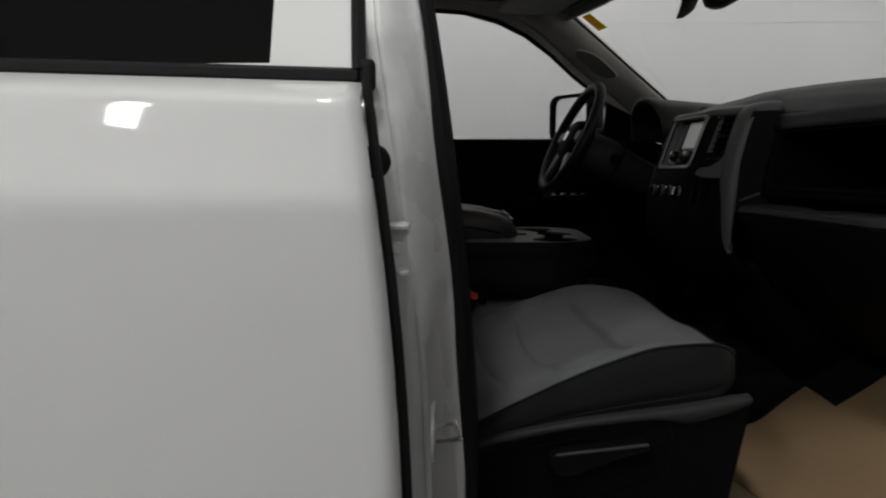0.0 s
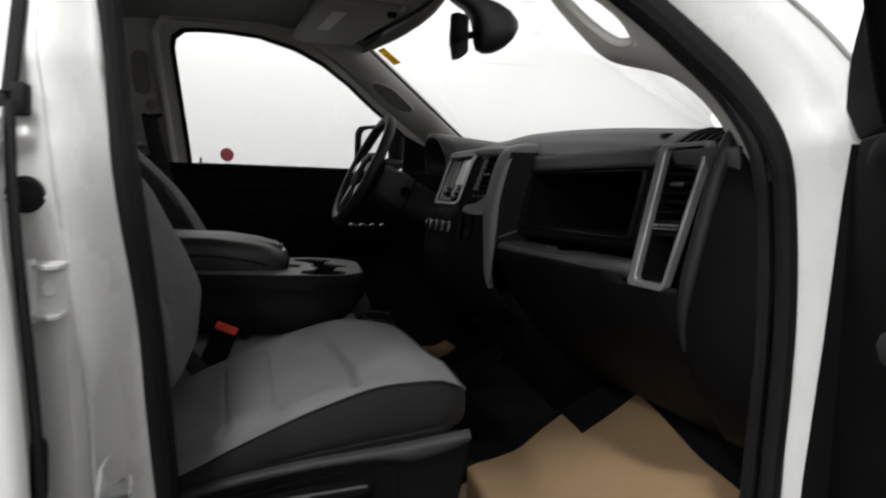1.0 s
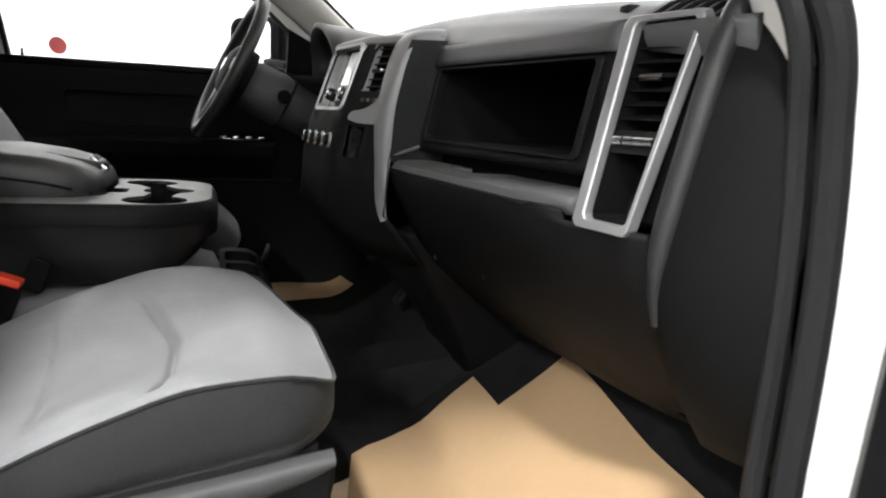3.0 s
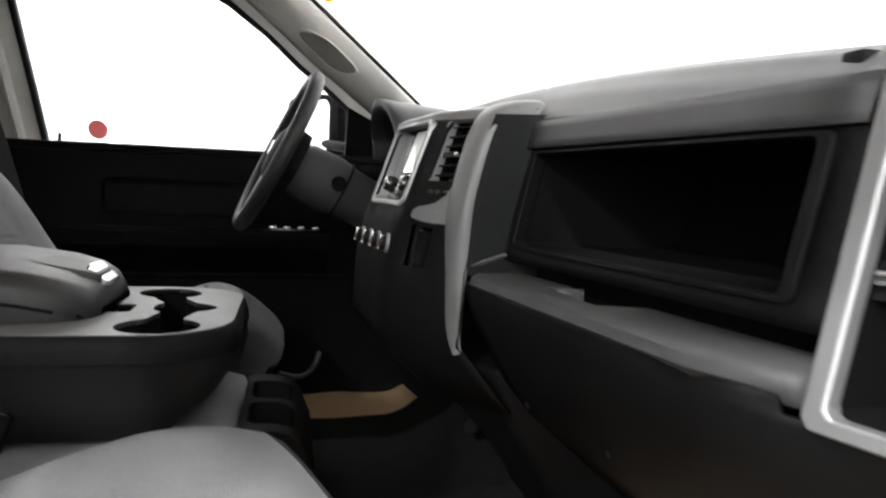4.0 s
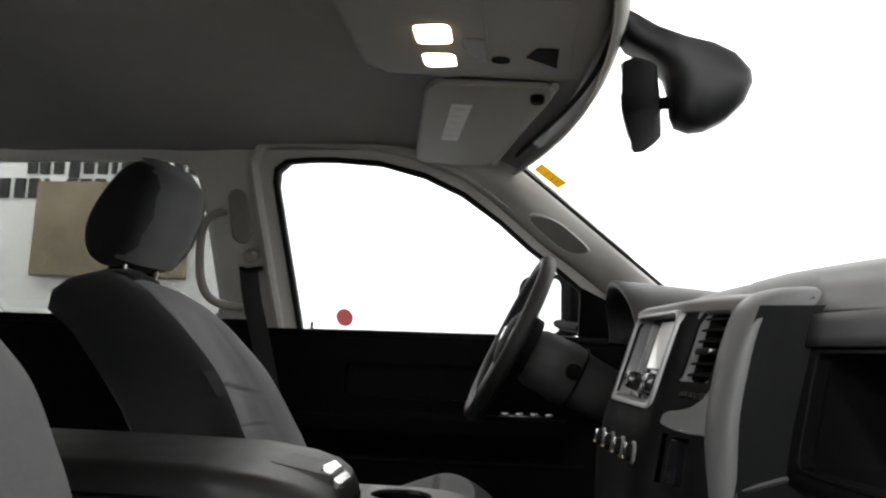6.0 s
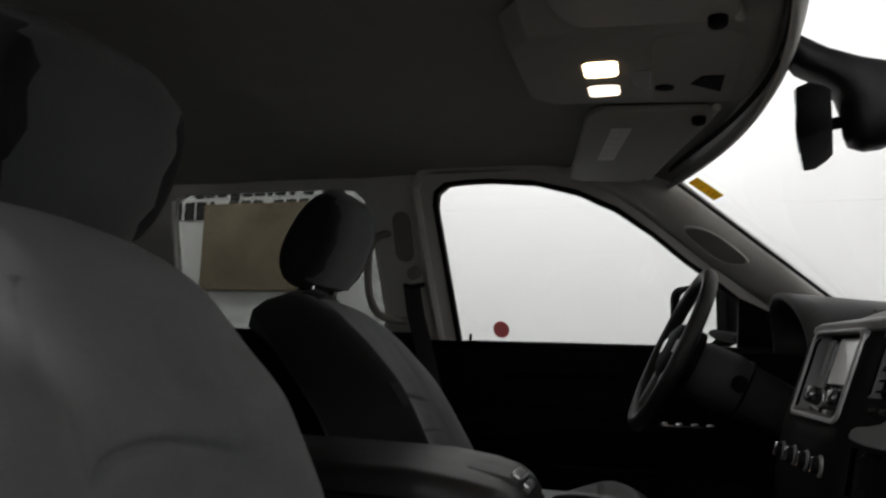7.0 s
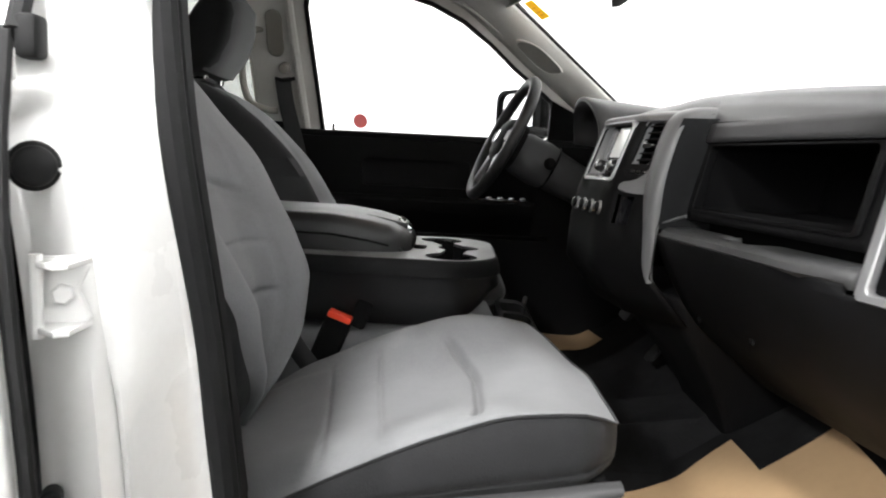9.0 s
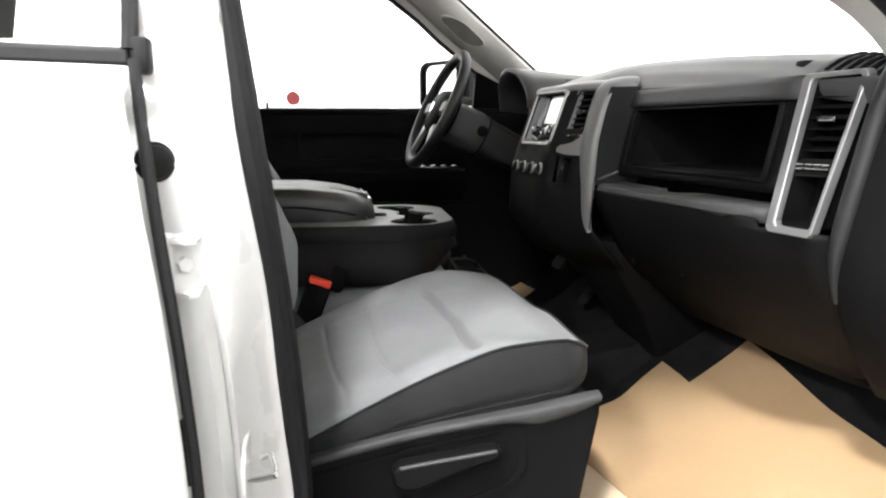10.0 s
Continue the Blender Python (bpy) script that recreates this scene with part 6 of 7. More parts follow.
# ---------------------------------------------------------------- centre console between the seats
def console():
    c = thing("centre_console", (0.05, 0, 0.73), "charcoal centre console with cup holders and padded armrest lid", "console")
    def outline(k=0.0):
        o = [(-0.30, -0.195 + k), (0.20, -0.200 + k)]
        for i in range(9):
            a = radians(-90 + 90 * i / 8)
            o.append((0.285 + (0.105 - k) * math.cos(a), -0.095 + (0.105 - k) * math.sin(a)))
        for i in range(9):
            a = radians(90 * i / 8)
            o.append((0.285 + (0.105 - k) * math.cos(a), 0.075 + (0.105 - k) * math.sin(a)))
        o += [(0.20, 0.18 - k), (-0.30, 0.175 - k)]
        return o
    # cup holder shape: three joined wells
    cups = ((0.275, 0.110, 0.044), (0.318, -0.012, 0.040), (0.302, -0.140, 0.047))
    left, right = [], []
    n = 48
    for i in range(n + 1):
        y = lerp(-0.186, 0.153, i / n)
        h = 0.0
        for cx, cyy, r in cups:
            if abs(y - cyy) < r:
                h = max(h, math.sqrt(max(0, r * r - (y - cyy) ** 2)))
        if -0.14 < y < 0.11:
            h = max(h, 0.021)
        xm = curve1([(-0.186, 0.302), (-0.11, 0.302), (-0.012, 0.316), (0.07, 0.285), (0.153, 0.275)], y)
        h = max(h, 0.002)
        left.append((xm - h, y))
        right.append((xm + h, y))
    hole = left + right[::-1]
    slot = rrect(0.228, -0.02, 0.05, 0.06, 0.010, 3)
    top = holed(outline(0.006), [hole, slot], lambda a, b, d: (a, b, 1.092 - d), 0, 0.006)
    part("top_plate", top, M_CONS, c, "grey cup holder plate", smooth=35)
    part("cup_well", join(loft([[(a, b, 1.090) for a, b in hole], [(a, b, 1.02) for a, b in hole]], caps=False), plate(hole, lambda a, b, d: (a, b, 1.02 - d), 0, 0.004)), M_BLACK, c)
    part("coin_slot", join(loft([[(a, b, 1.090) for a, b in slot], [(a, b, 1.065) for a, b in slot]], caps=False), plate(slot, lambda a, b, d: (a, b, 1.065 - d), 0, 0.004)), M_DARK, c)
    rows = [[(a + dx, b, z) for a, b in outline(k)] for z, k, dx in ((1.091, 0.006, 0), (1.087, 0.001, 0), (1.074, -0.003, 0.0), (1.062, -0.004, 0.0))]
    part("collar", loft(rows, caps=False), M_DASH, c, smooth=50)
    rows = [[(a + dx, b, z) for a, b in outline(k)] for z, k, dx in ((1.062, -0.003, 0), (1.055, 0.0, 0.0), (1.02, 0.0, 0.004), (0.990, 0.003, 0.002), (0.974, 0.012, -0.008))]
    # the underside rises towards the front
    rows = [[(x, y, z + (0.055 * max(0.0, (x - 0.31) / 0.08) if z < 1.0 else 0.02 * max(0.0, (x - 0.31) / 0.08) if z < 1.03 else 0.0)) for x, y, z in r] for r in rows]
    part("body", loft(rows, caps=False), M_BODY, c, smooth=50)
    # padded lid
    def lid(x, zt, zb, hw, r=0.03):
        out = []
        cyy = 0.005
        for sy, sz, a0 in ((1, 1, 0), (-1, 1, 90), (-1, -1, 180), (1, -1, 270)):
            for i in range(5):
                a = radians(a0 + 22.5 * i)
                zz = (zt - r if sz > 0 else zb + 0.016)
                rr = r if sz > 0 else 0.016
                out.append((x, cyy + sy * (hw - rr) + rr * math.cos(a), zz + rr * math.sin(a)))
        return out
    prof = [(-0.33, 1.148, 1.080, 0.140), (-0.28, 1.160, 1.074, 0.142), (-0.1, 1.160, 1.074, 0.142), (0.08, 1.158, 1.074, 0.142), (0.15, 1.149, 1.075, 0.139), (0.187, 1.140, 1.076, 0.130), (0.208, 1.130, 1.078, 0.116), (0.222, 1.116, 1.081, 0.096), (0.227, 1.104, 1.086, 0.080)]
    part("armrest_lid", loft([lid(*p) for p in prof]), M_VINYL, c, "charcoal padded armrest lid", smooth=60)
    part("lid_seam", tube([(x, 0.005 - hw - 0.0005, zt - 0.036) for x, zt, zb, hw in prof[:6]], 0.0022, 6), M_DARK, c)
    part("lid_edge", loft([[(x, y, z) for y, z in ((0.005 - hw + 0.004, 1.081), (0.005 + hw - 0.004, 1.081), (0.005 + hw - 0.01, 1.066), (0.005 - hw + 0.01, 1.066))] for x, hw in ((-0.33, 0.14), (0.1, 0.14), (0.19, 0.126), (0.222, 0.10))]), M_DARK, c)
    part("latch_surround", plate(rrect(0.172, 0.005, 0.085, 0.085, 0.018, 4), lambda a, b, d: (a, b, 1.1475 - 2.6 * max(0.0, a - 0.14) ** 2 + d), -0.01, 0.004), M_DASHTOP, c, bevel=0.003)
    part("latch", plate(rrect(0.208, 0.010, 0.026, 0.062, 0.005, 3), lambda a, b, d: (a + 0.5 * d, b, 1.1425 - (a - 0.195) * 0.9 + d), -0.006, 0.006), M_CHROME, c, "bright silver latch", bevel=0.002)
    # narrow middle seat that carries the console
    m = thing("jump_seat", (0.05, 0, 0.73), "light grey cloth middle seat cushion under the console", "car seat")
    def cs(x, k):
        zt = curve1([(-0.28, 0.94), (0.11, 0.960), (0.25, 0.968), (0.34, 0.966), (0.402, 0.955)], x) - k
        w = 0.205 - 0.6 * k
        return [(x, -w - 0.004, 0.80), (x, -w - 0.008, zt - 0.03), (x, -w, zt - 0.008), (x, -w + 0.018, zt), (x, w - 0.05, zt), (x, w - 0.032, zt - 0.008), (x, w - 0.026, zt - 0.03), (x, w - 0.03, 0.80)]
    part("cushion", loft([cs(-0.28, 0), cs(0.0, 0), cs(0.11, 0), cs(0.25, 0), cs(0.34, 0), cs(0.385, 0.004), cs(0.402, 0.03)]), M_SEATL, m, "light grey woven cloth cushion", smooth=60)
    part("base", box(-0.27, 0.385, -0.185, 0.16, 0.715, 0.81, 0.015), M_DARK, m)
    # storage tray on the floor ahead
    t = thing("floor_tray", (0.46, -0.06, 0.74), "black divided plastic tray on the floor", "tray")
    def lidz(a):
        return curve1([(0.395, 0.980), (0.44, 0.978), (0.465, 0.966), (0.482, 0.930)], a)
    bm = holed(rrect(0.44, -0.06, 0.088, 0.25, 0.025, 4), [rrect(0.432, -0.115, 0.055, 0.085, 0.012, 4), rrect(0.432, -0.012, 0.055, 0.085, 0.012, 4)], lambda a, b, d: (a, b, lidz(a) - d), 0, 0.03, 0.012)
    part("rim", bm, M_DASH, t)
    part("tub", box(0.398, 0.470, -0.175, 0.055, 0.74, 0.925, 0.012), M_DARK, t)


console()


def buckles():
    for cyy in (-0.225,):
        b = thing("seat_belt_buckle", (0.10, cyy, 0.93), "black seat belt buckle with a red release button", "buckle")
        ax = Vector((0.35, 0.0, 0.93)).normalized()
        sx = Vector((0.93, 0, -0.35))
        o = Vector((0.118, cyy, 0.99))
        def bp(a, t, d):
            return o + sx * a + ax * t + Vector((0, -1, 0)) * d
        part("body", plate(rrect(0, -0.045, 0.046, 0.09, 0.010, 4), bp, -0.013, 0.013), M_DARK, b, bevel=0.004)
        part("release_button", plate(rrect(0, 0.002, 0.042, 0.011, 0.003, 3), bp, -0.012, 0.014), M_RED, b, "red release button", bevel=0.002)
        part("stem", tube([o + ax * -0.085, o + ax * -0.13 + Vector((-0.02, 0, 0))], 0.014, 8, flat=0.5), M_DARK, b)
        b2 = thing("seat_belt_buckle", (0.15, cyy + 0.02, 0.95), "small black centre belt buckle behind the other", "buckle")
        part("body", plate(rrect(0.03, 0.012, 0.03, 0.05, 0.006, 3), lambda a, t, d: bp(a, t, d - 0.03), -0.008, 0.008), M_DASH, b2, bevel=0.003)


buckles()


# ---------------------------------------------------------------- overhead things
def overhead():
    o = thing("overhead_console", (0.4, 0, 1.72), "pale grey overhead console with two dome lamps", "overhead console")
    def oc(a, b, d):
        # a along x, b along y; d downwards
        return Vector((a, b, 1.748 - 0.05 * max(0, a - 0.35) - d))
    out = [(0.20, -0.10), (0.23, -0.135), (0.27, -0.14), (0.50, -0.155), (0.535, -0.14), (0.545, 0.0), (0.535, 0.14), (0.50, 0.155), (0.27, 0.14), (0.23, 0.135), (0.20, 0.10)]
    part("body", loft([[oc(a, b, -0.03) for a, b in inset(out, -0.02)], [oc(a, b, 0.010) for a, b in inset(out, -0.006)], [oc(a, b, 0.020) for a, b in inset(out, 0.004)], [oc(a, b, 0.022) for a, b in inset(out, 0.016)]]), M_VISOR, o, smooth=40, bevel=0.003)
    part("bin_door", plate(rrect(0.45, 0.0, 0.12, 0.24, 0.02, 4), oc, 0.020, 0.026), M_VISOR, o, bevel=0.002)
    part("bin_recess", plate([(0.445, 0.05), (0.49, 0.085), (0.49, 0.02), (0.46, 0.02)], oc, 0.026, 0.0275), M_DARK, o)
    for y, m, nm, lab in ((-0.015, M_LAMP, "lit_lamp", "lit warm dome lamp"), (0.072, M_LAMP2, "lamp_lens", "dome lamp lens")):
        part(nm, plate(rrect(0.318, y, 0.050, 0.058 if y < 0 else 0.048, 0.010, 4), oc, 0.016, 0.026), m, o, lab, bevel=0.003)
        part("lamp_rim", frame_ring(rrect(0.318, y, 0.062, 0.070 if y < 0 else 0.060, 0.012, 4), rrect(0.318, y, 0.050, 0.058 if y < 0 else 0.048, 0.010, 4), oc, 0.018, 0.0245), M_VISOR, o)
    part("switch_panel", plate(rrect(0.372, 0.035, 0.03, 0.075, 0.006, 3), oc, 0.02, 0.025), M_BROWN, o, "dark brown switch panel")
    part("sunglass_button", plate([(0.408 + 0.014 * math.cos(a), 0.062 + 0.010 * math.sin(a)) for a in [2 * math.pi * i / 16 for i in range(16)]], oc, 0.026, 0.029), M_DARK, o)
    # sun visors
    for sg, lab in ((1, "grey vinyl sun visor folded up, with a white label"), (-1, "grey vinyl sun visor folded up against the headliner")):
        v = thing("sun_visor", (0.33, sg * 0.4, 1.72), lab, "sun visor", group="sun visors")
        def vp(a, b, d):
            # a across the visor from its rear edge, b out from the middle
            x = lerp(0.285, 0.205, b) + a * lerp(0.215, 0.175, b)
            y = sg * lerp(0.165, 0.60, b)
            return Vector((x, y, 1.722 - 0.012 * b + 0.010 * (1 - a) - d))
        ol = rrect(0.5, 0.5, 1.0, 1.0, 0.12, 7)
        ol = [(a - (0.10 * max(0, (b - 0.86) / 0.14) if a > 0.5 else 0), b) for a, b in ol]
        part("panel", loft([[vp(a, b, -0.006) for a, b in inset(ol, 0.02)], [vp(a, b, 0.0) for a, b in ol], [vp(a, b, 0.010) for a, b in ol], [vp(a, b, 0.015) for a, b in inset(ol, 0.03)]]), M_VISOR, v, smooth=50)
        part("pivot_arm", tube([vp(0.96, 0.0, 0.006), vp(0.97, 0.5, 0.004), vp(0.98, 0.98, 0.004), vp(1.1, 1.08, -0.01)], 0.007, 8), M_LIGHTPL, v)
        part("clip", knob(vp(0.86, 0.05, 0.015), (0, 0, -1), 0.012, 0.012, 12), M_DASH, v)
        if sg > 0:
            lb = part("label", plate([(0.23, 0.16), (0.40, 0.16), (0.40, 0.60), (0.23, 0.60)], vp, 0.0148, 0.0158), M_LABEL, v, "white warning label", smooth=0)
            for k in range(5):
                part("print_bar", plate([(0.25, 0.20 + k * 0.08), (0.38, 0.20 + k * 0.08), (0.38, 0.215 + k * 0.08), (0.25, 0.215 + k * 0.08)], vp, 0.0157, 0.0164), M_PALEINK, lb, smooth=0)
    # rear view mirror and its big windscreen mount
    m = thing("rear_view_mirror", (0.6, 0.0, 1.6), "black rear view mirror on a windscreen bracket", "mirror")
    def mp(a, b, d):
        # a across the glass, b up, d forward
        return Vector((0.578 + d + a * 0.22, -0.022 + a, 1.612 + b + d * 0.25))
    ol = rrect(0, 0, 0.205, 0.066, 0.024, 6)
    part("housing", loft([[mp(a, b, 0.0) for a, b in ol], [mp(a, b, 0.014) for a, b in inset(ol, -0.003)], [mp(a, b, 0.030) for a, b in inset(ol, 0.010)], [mp(a, b, 0.038) for a, b in inset(ol, 0.022)]]), M_DARK, m, smooth=50)
    part("mirror_glass", plate(inset(ol, 0.003), mp, -0.0025, 0.002), M_MIRROR, m)
    part("ball_stem", tube([mp(0, 0.0, 0.034), (0.66, -0.03, 1.625)], 0.008, 10), M_DARK, m)
    # housing against the glass: a neck from the header that swells into a deep drop
    cov = [(0.556, 1.722, 0.575, 1.738), (0.572, 1.694, 0.612, 1.716), (0.604, 1.676, 0.648, 1.700), (0.620, 1.656, 0.680, 1.690), (0.627, 1.632, 0.706, 1.676), (0.629, 1.606, 0.724, 1.655), (0.634, 1.590, 0.726, 1.640), (0.650, 1.583, 0.716, 1.616), (0.668, 1.583, 0.698, 1.598)]
    wid = (0.030, 0.030, 0.034, 0.040, 0.043, 0.043, 0.040, 0.032, 0.016)
    loops = []
    for (xa, za, xb_, zb_), w in zip(cov, wid):
        pa, pb = Vector((xa, -0.03, za)), Vector((xb_, -0.03, zb_))
        ring = []
        for k in range(20):
            a = 2 * math.pi * k / 20
            c, sn = math.cos(a), math.sin(a)
            ring.append(pa.lerp(pb, 0.5 + 0.5 * math.copysign(abs(c) ** 0.6, c)) + Vector((0, w * math.copysign(abs(sn) ** 0.6, sn), 0)))
        loops.append(ring)
    part("bracket_cover", loft(loops), M_GLOSSD, m, smooth=60)


M_GLOSSD = mat("black_mirror_plastic", (0.010, 0.010, 0.011), 0.35, var=0.1, spec=0.3)
M_LAMP2 = glowing("dimly_lit_lens", (1.0, 0.80, 0.62), 9.0)
M_BROWN = mat("dark_brown_plastic", (0.05, 0.025, 0.018), 0.4)
overhead()


# ---------------------------------------------------------------- open passenger door
M_ARM = mat("charcoal_armrest_skin", (0.011, 0.011, 0.0115), 0.6, var=0.15, bump=0.4, bscale=700, spec=0.2)


def front_door():
    HX, HY, TH = 0.935, -0.965, radians(65)
    ux, uy = -math.cos(TH), -math.sin(TH)
    nx, ny = -math.sin(TH), math.cos(TH)

    def P(s, d, z):
        return Vector((HX + ux * s + nx * d, HY + uy * s + ny * d, z))

    t = thing("front_door", (HX, HY, 0.5), "open white front door with black inner panel and armrest", "door")
    out = [(0.02, 0.50), (0.02, 1.33), (1.02, 1.33), (1.02, 0.62), (0.95, 0.50)]
    part("skin", plate(out, lambda a, b, d: P(a, d - 0.012 * ((b - 1.0) / 0.4) ** 2, b), -0.03, -0.01), M_PAINT, t, "white painted outer skin", bevel=0.004)
    part("shell", plate([(0.03, 0.52), (0.03, 1.32), (1.0, 1.32), (1.0, 0.64), (0.94, 0.52)], lambda a, b, d: P(a, d, b), -0.01, 0.05), M_JAMB, t, bevel=0.006)
    pan = [(0.045, 0.56), (0.045, 0.86), (0.02, 0.90), (0.02, 1.30), (0.04, 1.335), (0.99, 1.335), (0.99, 0.66), (0.93, 0.56)]
    rec = rrect(0.5425, 1.222, 0.675, 0.116, 0.02, 5)
    part("trim_panel", holed(pan, [rec], lambda a, b, d: P(a, 0.05 + d, b), 0, 0.035, 0.15), M_DARK, t, "black moulded trim panel", bevel=0.004)
    part("recess_back", plate(rrect(0.5425, 1.222, 0.69, 0.13, 0.02, 5), lambda a, b, d: P(a, 0.051 + d, b), 0, 0.005), M_DARK, t)
    # The light on this curved wall is in its paler charcoal.
    part("lit_recess_front", loft([[P(s, d, z) for s, d in ((0.198, 0.082), (0.210, 0.081), (0.23, 0.077), (0.255, 0.070), (0.28, 0.063), (0.315, 0.058), (0.315, 0.054), (0.198, 0.054))] for z in (1.155, 1.160, 1.262, 1.282)]), M_RIDGE, t, "front of the recess, paler for the light on it", smooth=60)
    part("upper_roll", loft([[P(s, 0.083 + (d - 0.083) * k, 1.308 + (z - 1.308) * k) for d, z in [(0.080, 1.289), (0.094, 1.296), (0.102, 1.31), (0.100, 1.328), (0.085, 1.342), (0.05, 1.343)]] for s, k in ((0.07, 0.12), (0.09, 0.4), (0.115, 0.7), (0.145, 0.92), (0.18, 1.0), (0.95, 1.0), (0.98, 0.9))]), M_DARK, t, smooth=60)
    def arm_loops(prof):
        return [[P(st, 0.06 + (d - 0.06) * k, 1.158 + (z - 1.158) * lerp(0.55, 1, k)) for d, z in prof] for st, k in ((0.222, 0.30), (0.226, 0.52), (0.236, 0.70), (0.252, 0.84), (0.275, 0.93), (0.31, 0.98), (0.37, 1.0), (0.80, 1.0), (0.86, 0.8), (0.88, 0.5))]
    # Top skin paler, base near black: the shade underneath is in the colours.
    part("armrest", loft(arm_loops([(0.06, 1.169), (0.107, 1.169), (0.120, 1.167), (0.129, 1.161), (0.132, 1.152), (0.129, 1.144), (0.118, 1.140), (0.06, 1.140)])), M_ARM, t, "dark grey padded armrest", smooth=60)
    part("shaded_armrest_base", loft(arm_loops([(0.055, 1.145), (0.120, 1.145), (0.122, 1.135), (0.112, 1.118), (0.092, 1.10), (0.055, 1.09)])), M_DARK, t, smooth=60)
    cup = [(0.322, 0.066), (0.315, 0.074), (0.315, 0.088), (0.326, 0.098), (0.52, 0.100), (0.53, 0.092), (0.53, 0.074), (0.52, 0.066)]
    # Flat black plate for the shade down in the pull cup.
    part("pull_cup", plate(cup, lambda a, b, d: P(a, b, 1.1695 + d), -0.002, 0.001), M_BLACK, t)
    part("cup_rim", frame_ring(inset(cup, -0.010), cup, lambda a, b, d: P(a, b, 1.1675 + d), 0, 0.0035), M_LIP, t, bevel=0.001)
    part("arm_groove", tube([P(a, b, 1.1695) for a, b in ((0.298, 0.102), (0.32, 0.112), (0.58, 0.116))], 0.0012, 6), M_BLACK, t)
    part("door_handle", tube([P(0.315, 0.066, 1.214), P(0.33, 0.082, 1.216), P(0.37, 0.086, 1.218), P(0.47, 0.086, 1.22)], 0.010, 8), M_LIP, t)
    part("speaker", plate(circle(0.20, 0.80, 0.085, 24), lambda a, b, d: P(a, 0.085 + d, b), 0, 0.006), M_DASH, t)
    # window frame: sail at the front, rail above
    def lean(z):
        return 0.48 * max(0, z - BELT)
    sail = [(0.0, 1.335), (0.0, 1.37), (0.045, 1.395), (0.09, 1.415), (0.19, 1.45), (0.28, 1.52), (0.345, 1.585), (0.355, 1.585), (0.275, 1.47), (0.235, 1.42), (0.185, 1.345)]
    part("mirror_sail", plate(sail, lambda a, b, d: P(a, 0.045 + d + lean(b), b), 0, 0.028), M_DARK, t, "black corner trim", bevel=0.006)
    part("sail_ridge", tube(smooth_path([P(a, 0.075 + lean(b), b) for a, b in ((0.11, 1.345), (0.145, 1.395), (0.185, 1.435), (0.24, 1.48))], 5), 0.005, 8), M_DASH, t)
    rail = [(0.0, 1.34), (0.09, 1.415), (0.19, 1.455), (0.28, 1.53), (0.40, 1.635), (0.54, 1.715), (0.70, 1.76), (0.92, 1.755), (1.02, 1.70), (1.03, 1.34)]
    part("window_rail", tube(smooth_path([P(a, 0.03 + lean(b), b) for a, b in rail], 5), 0.018, 8), M_RUBBER, t)
    win = [(0.22, 1.34), (0.31, 1.53), (0.41, 1.625), (0.54, 1.70), (0.70, 1.745), (0.90, 1.74), (0.99, 1.70), (1.0, 1.34)]
    g = part("pane", plate(win, lambda a, b, d: P(a, 0.02 + d + lean(b), b), 0, 0.004), M_GLASS, t, smooth=0)
    g.visible_shadow = False
    part("edge_seal", tube([P(0.012, 0.045, z) for z in (0.55, 0.9, 1.2, 1.34)], 0.010, 8), M_RUBBER, t)
    # hinges on the jamb
    for z in (1.255, 0.86):
        h = thing("hinge", (0.90, -0.94, z), "white painted steel hinge of the front door", "hinge", group="door hinges")
        part("leaf", box(0.885, 0.925, -0.945, -0.93, z - 0.035, z + 0.035, 0.003), M_JAMB, h)
        part("pin", tube([(0.928, -0.955, z - 0.04), (0.928, -0.955, z + 0.04)], 0.008, 10, up=(1, 0, 0)), M_JAMB, h)
    # mirror base outside, seen at the front of the frame
    m = thing("door_mirror", P(0.06, -0.05, 1.36), "black passenger door mirror base", "mirror")
    part("base", loft([[P(s, d, z) for s, z in ((0.02, 1.34), (0.02, 1.42), (0.10, 1.46), (0.16, 1.34))] for d in (0.0, -0.05)]), M_DARK, m, bevel=0.008)
    mo = rrect(-0.18, 1.45, 0.20, 0.20, 0.04, 5)
    part("arm", tube([P(0.07, -0.04, 1.38), P(0.05, -0.10, 1.39)], 0.022, 10), M_DARK, m)


front_door()


# ---------------------------------------------------------------- protective paper on the floor
def toe_z(x):
    return curve1([(0.0, 0.714), (0.70, 0.714), (0.80, 0.760), (0.95, 0.866), (1.06, 0.985)], x) + 0.006


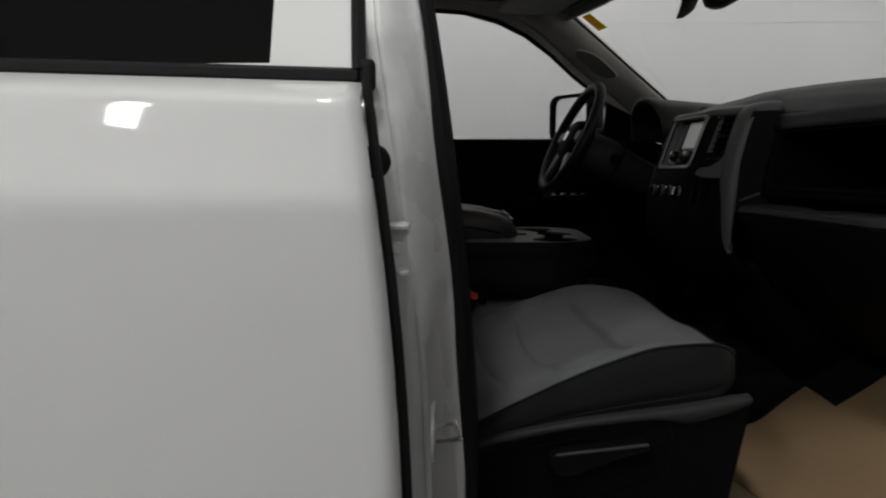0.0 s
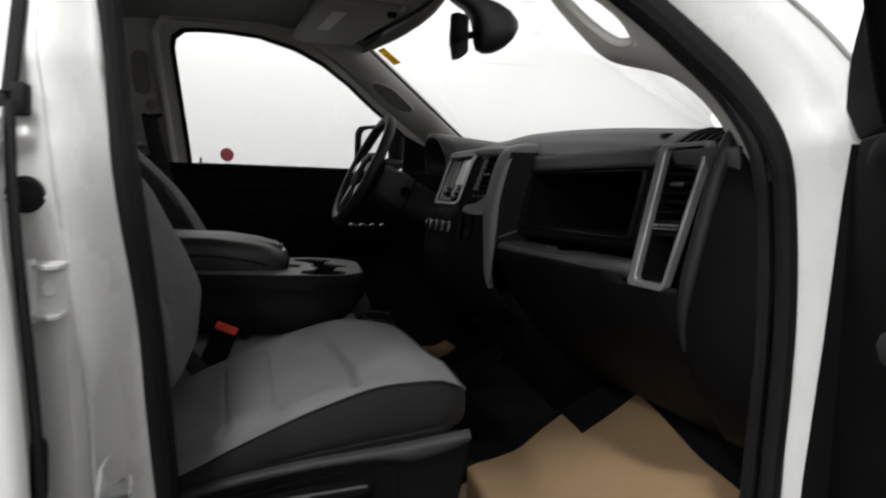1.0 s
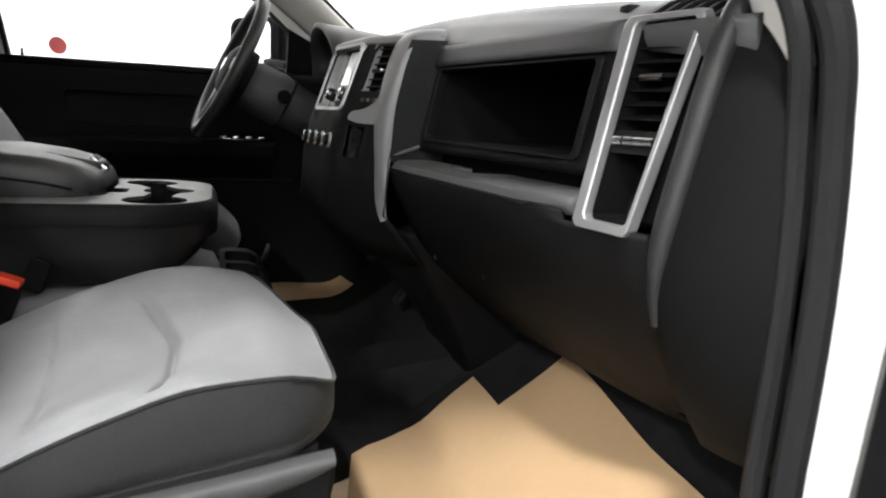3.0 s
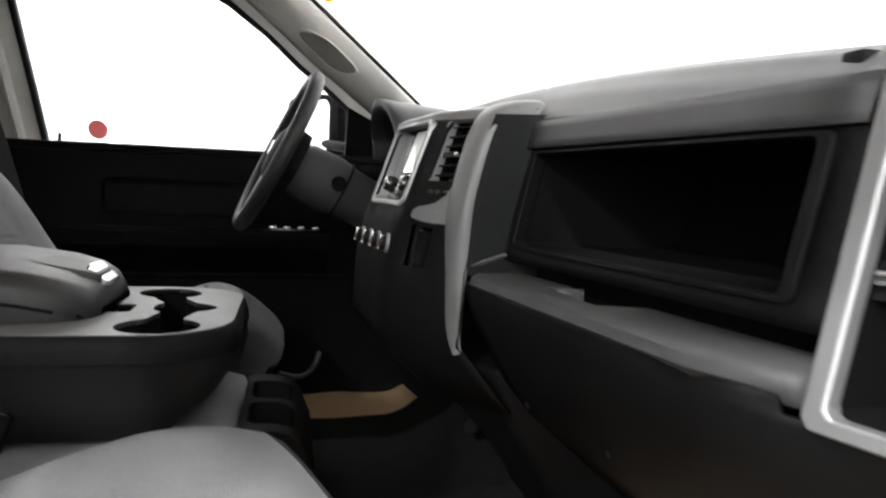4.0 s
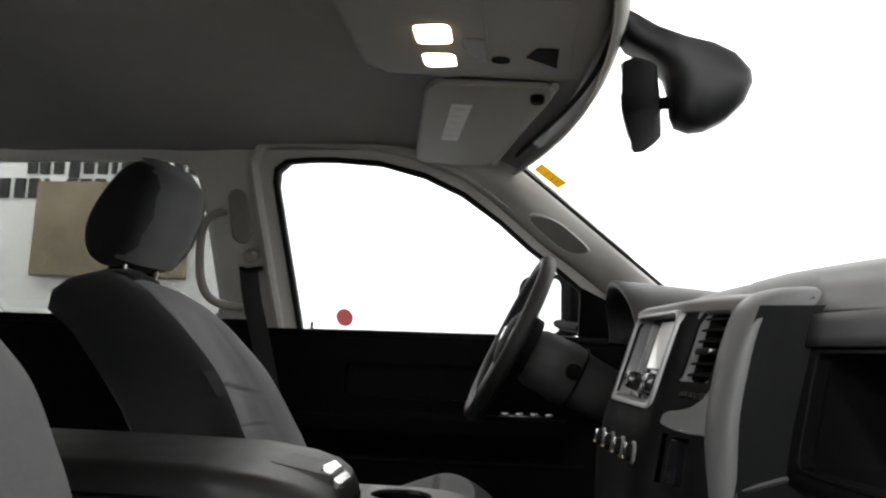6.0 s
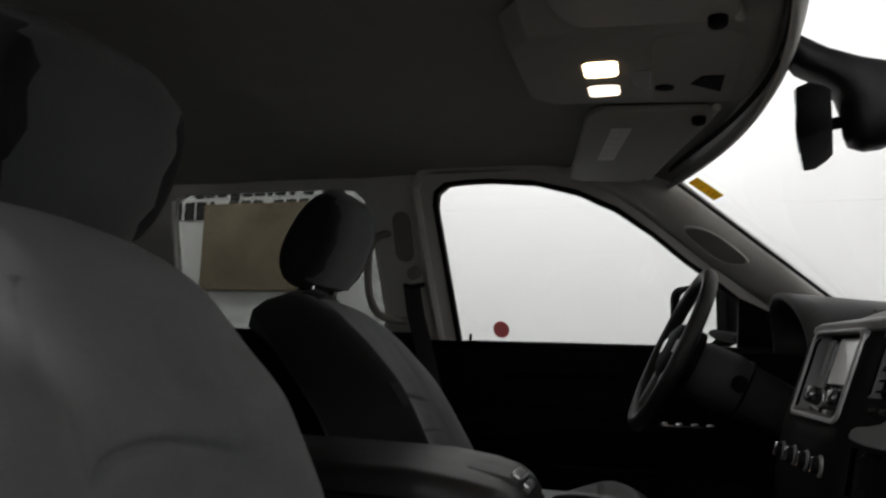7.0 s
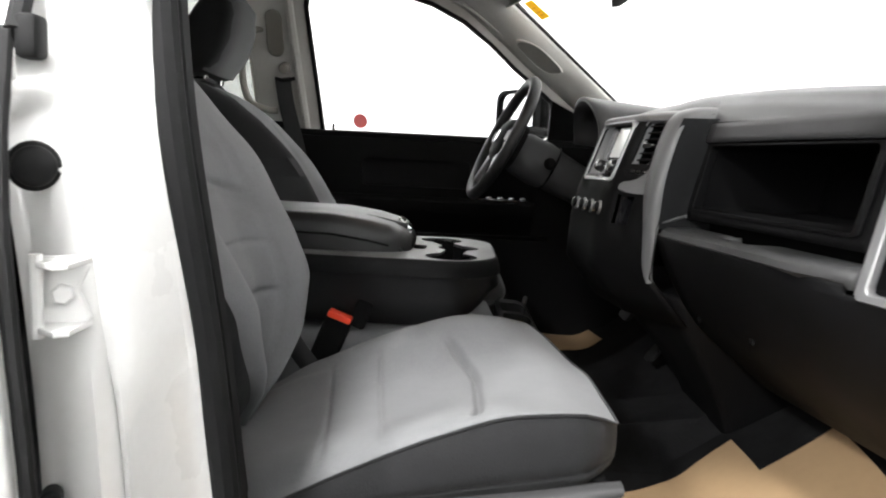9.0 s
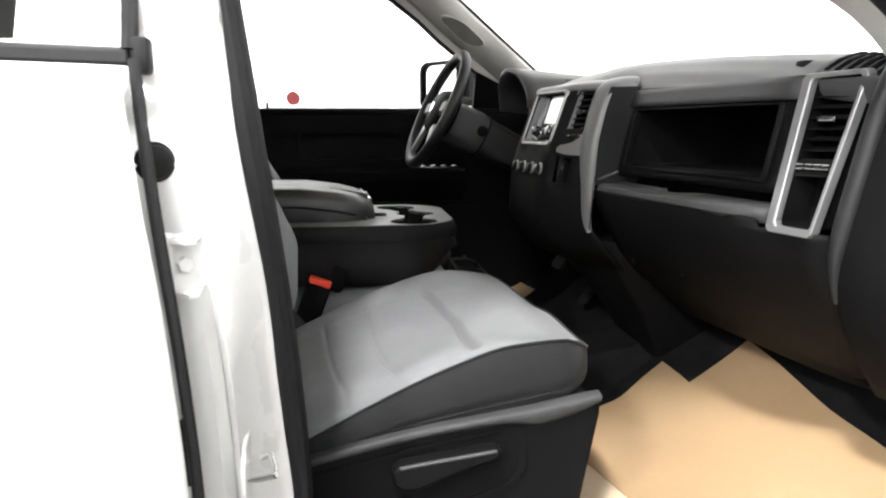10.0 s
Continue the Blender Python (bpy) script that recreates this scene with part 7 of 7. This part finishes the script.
def papers():
    def sheet(name, outline, material, lab, lift=0.0, wav=0.003, n=0.035):
        bm = holed(outline, [], lambda a, b, d: (a, b, toe_z(a) + lift + d + wav * math.sin(a * 23 + b * 17)), 0, 0.0015, n)
        return solid(name, bm, material, (outline[0][0], outline[0][1], 0.72), lab, "floor paper", group="floor papers", smooth=50)
    sheet("floor_paper", [(0.555, -0.43), (0.585, -0.30), (0.616, -0.268), (0.681, -0.226), (0.757, -0.188), (0.827, -0.161), (0.822, -0.295), (0.941, -0.289), (0.923, -0.45), (0.911, -0.58), (0.906, -0.66), (0.89, -0.85), (0.62, -0.85), (0.583, -0.571)], M_KRAFT, "brown kraft paper mat with a notch cut out", 0.004)
    sheet("floor_paper", [(0.48, -0.40), (0.575, -0.36), (0.61, -0.571), (0.65, -0.85), (0.45, -0.85)], M_KRAFTPALE, "pale kraft paper sheet beside the seat base", 0.0)
    sheet("floor_paper", [(0.50, 0.64), (0.455, 0.80), (0.75, 0.88), (0.77, 0.70), (0.68, 0.64)], M_KRAFT, "brown kraft paper on the driver's floor", 0.003)


papers()


def pedals():
    p = thing("brake_pedal", (0.80, 0.42, 0.85), "black brake pedal on a curved steel arm", "pedal")
    part("pad", plate(rrect(0, 0, 0.09, 0.06, 0.012, 3), lambda a, b, d: (0.78 + b * 0.5 - d, 0.42 + a, 0.90 + b * 0.8), 0, 0.012), M_RUBBER, p, bevel=0.003)
    part("arm", tube(smooth_path([(0.785, 0.42, 0.90), (0.84, 0.42, 0.98), (0.92, 0.42, 1.12)], 4), 0.010, 8), M_DARK, p)
    q = thing("accelerator_pedal", (0.85, 0.28, 0.8), "black accelerator pedal beside the brake", "pedal")
    part("pad", plate(rrect(0, 0, 0.05, 0.14, 0.012, 3), lambda a, b, d: (0.84 + b * 0.6 - d, 0.285 + a, 0.86 + b * 0.8), 0, 0.012), M_RUBBER, q, bevel=0.003)
    part("arm", tube([(0.86, 0.285, 0.90), (0.93, 0.285, 1.05)], 0.008, 8), M_DARK, q)


pedals()
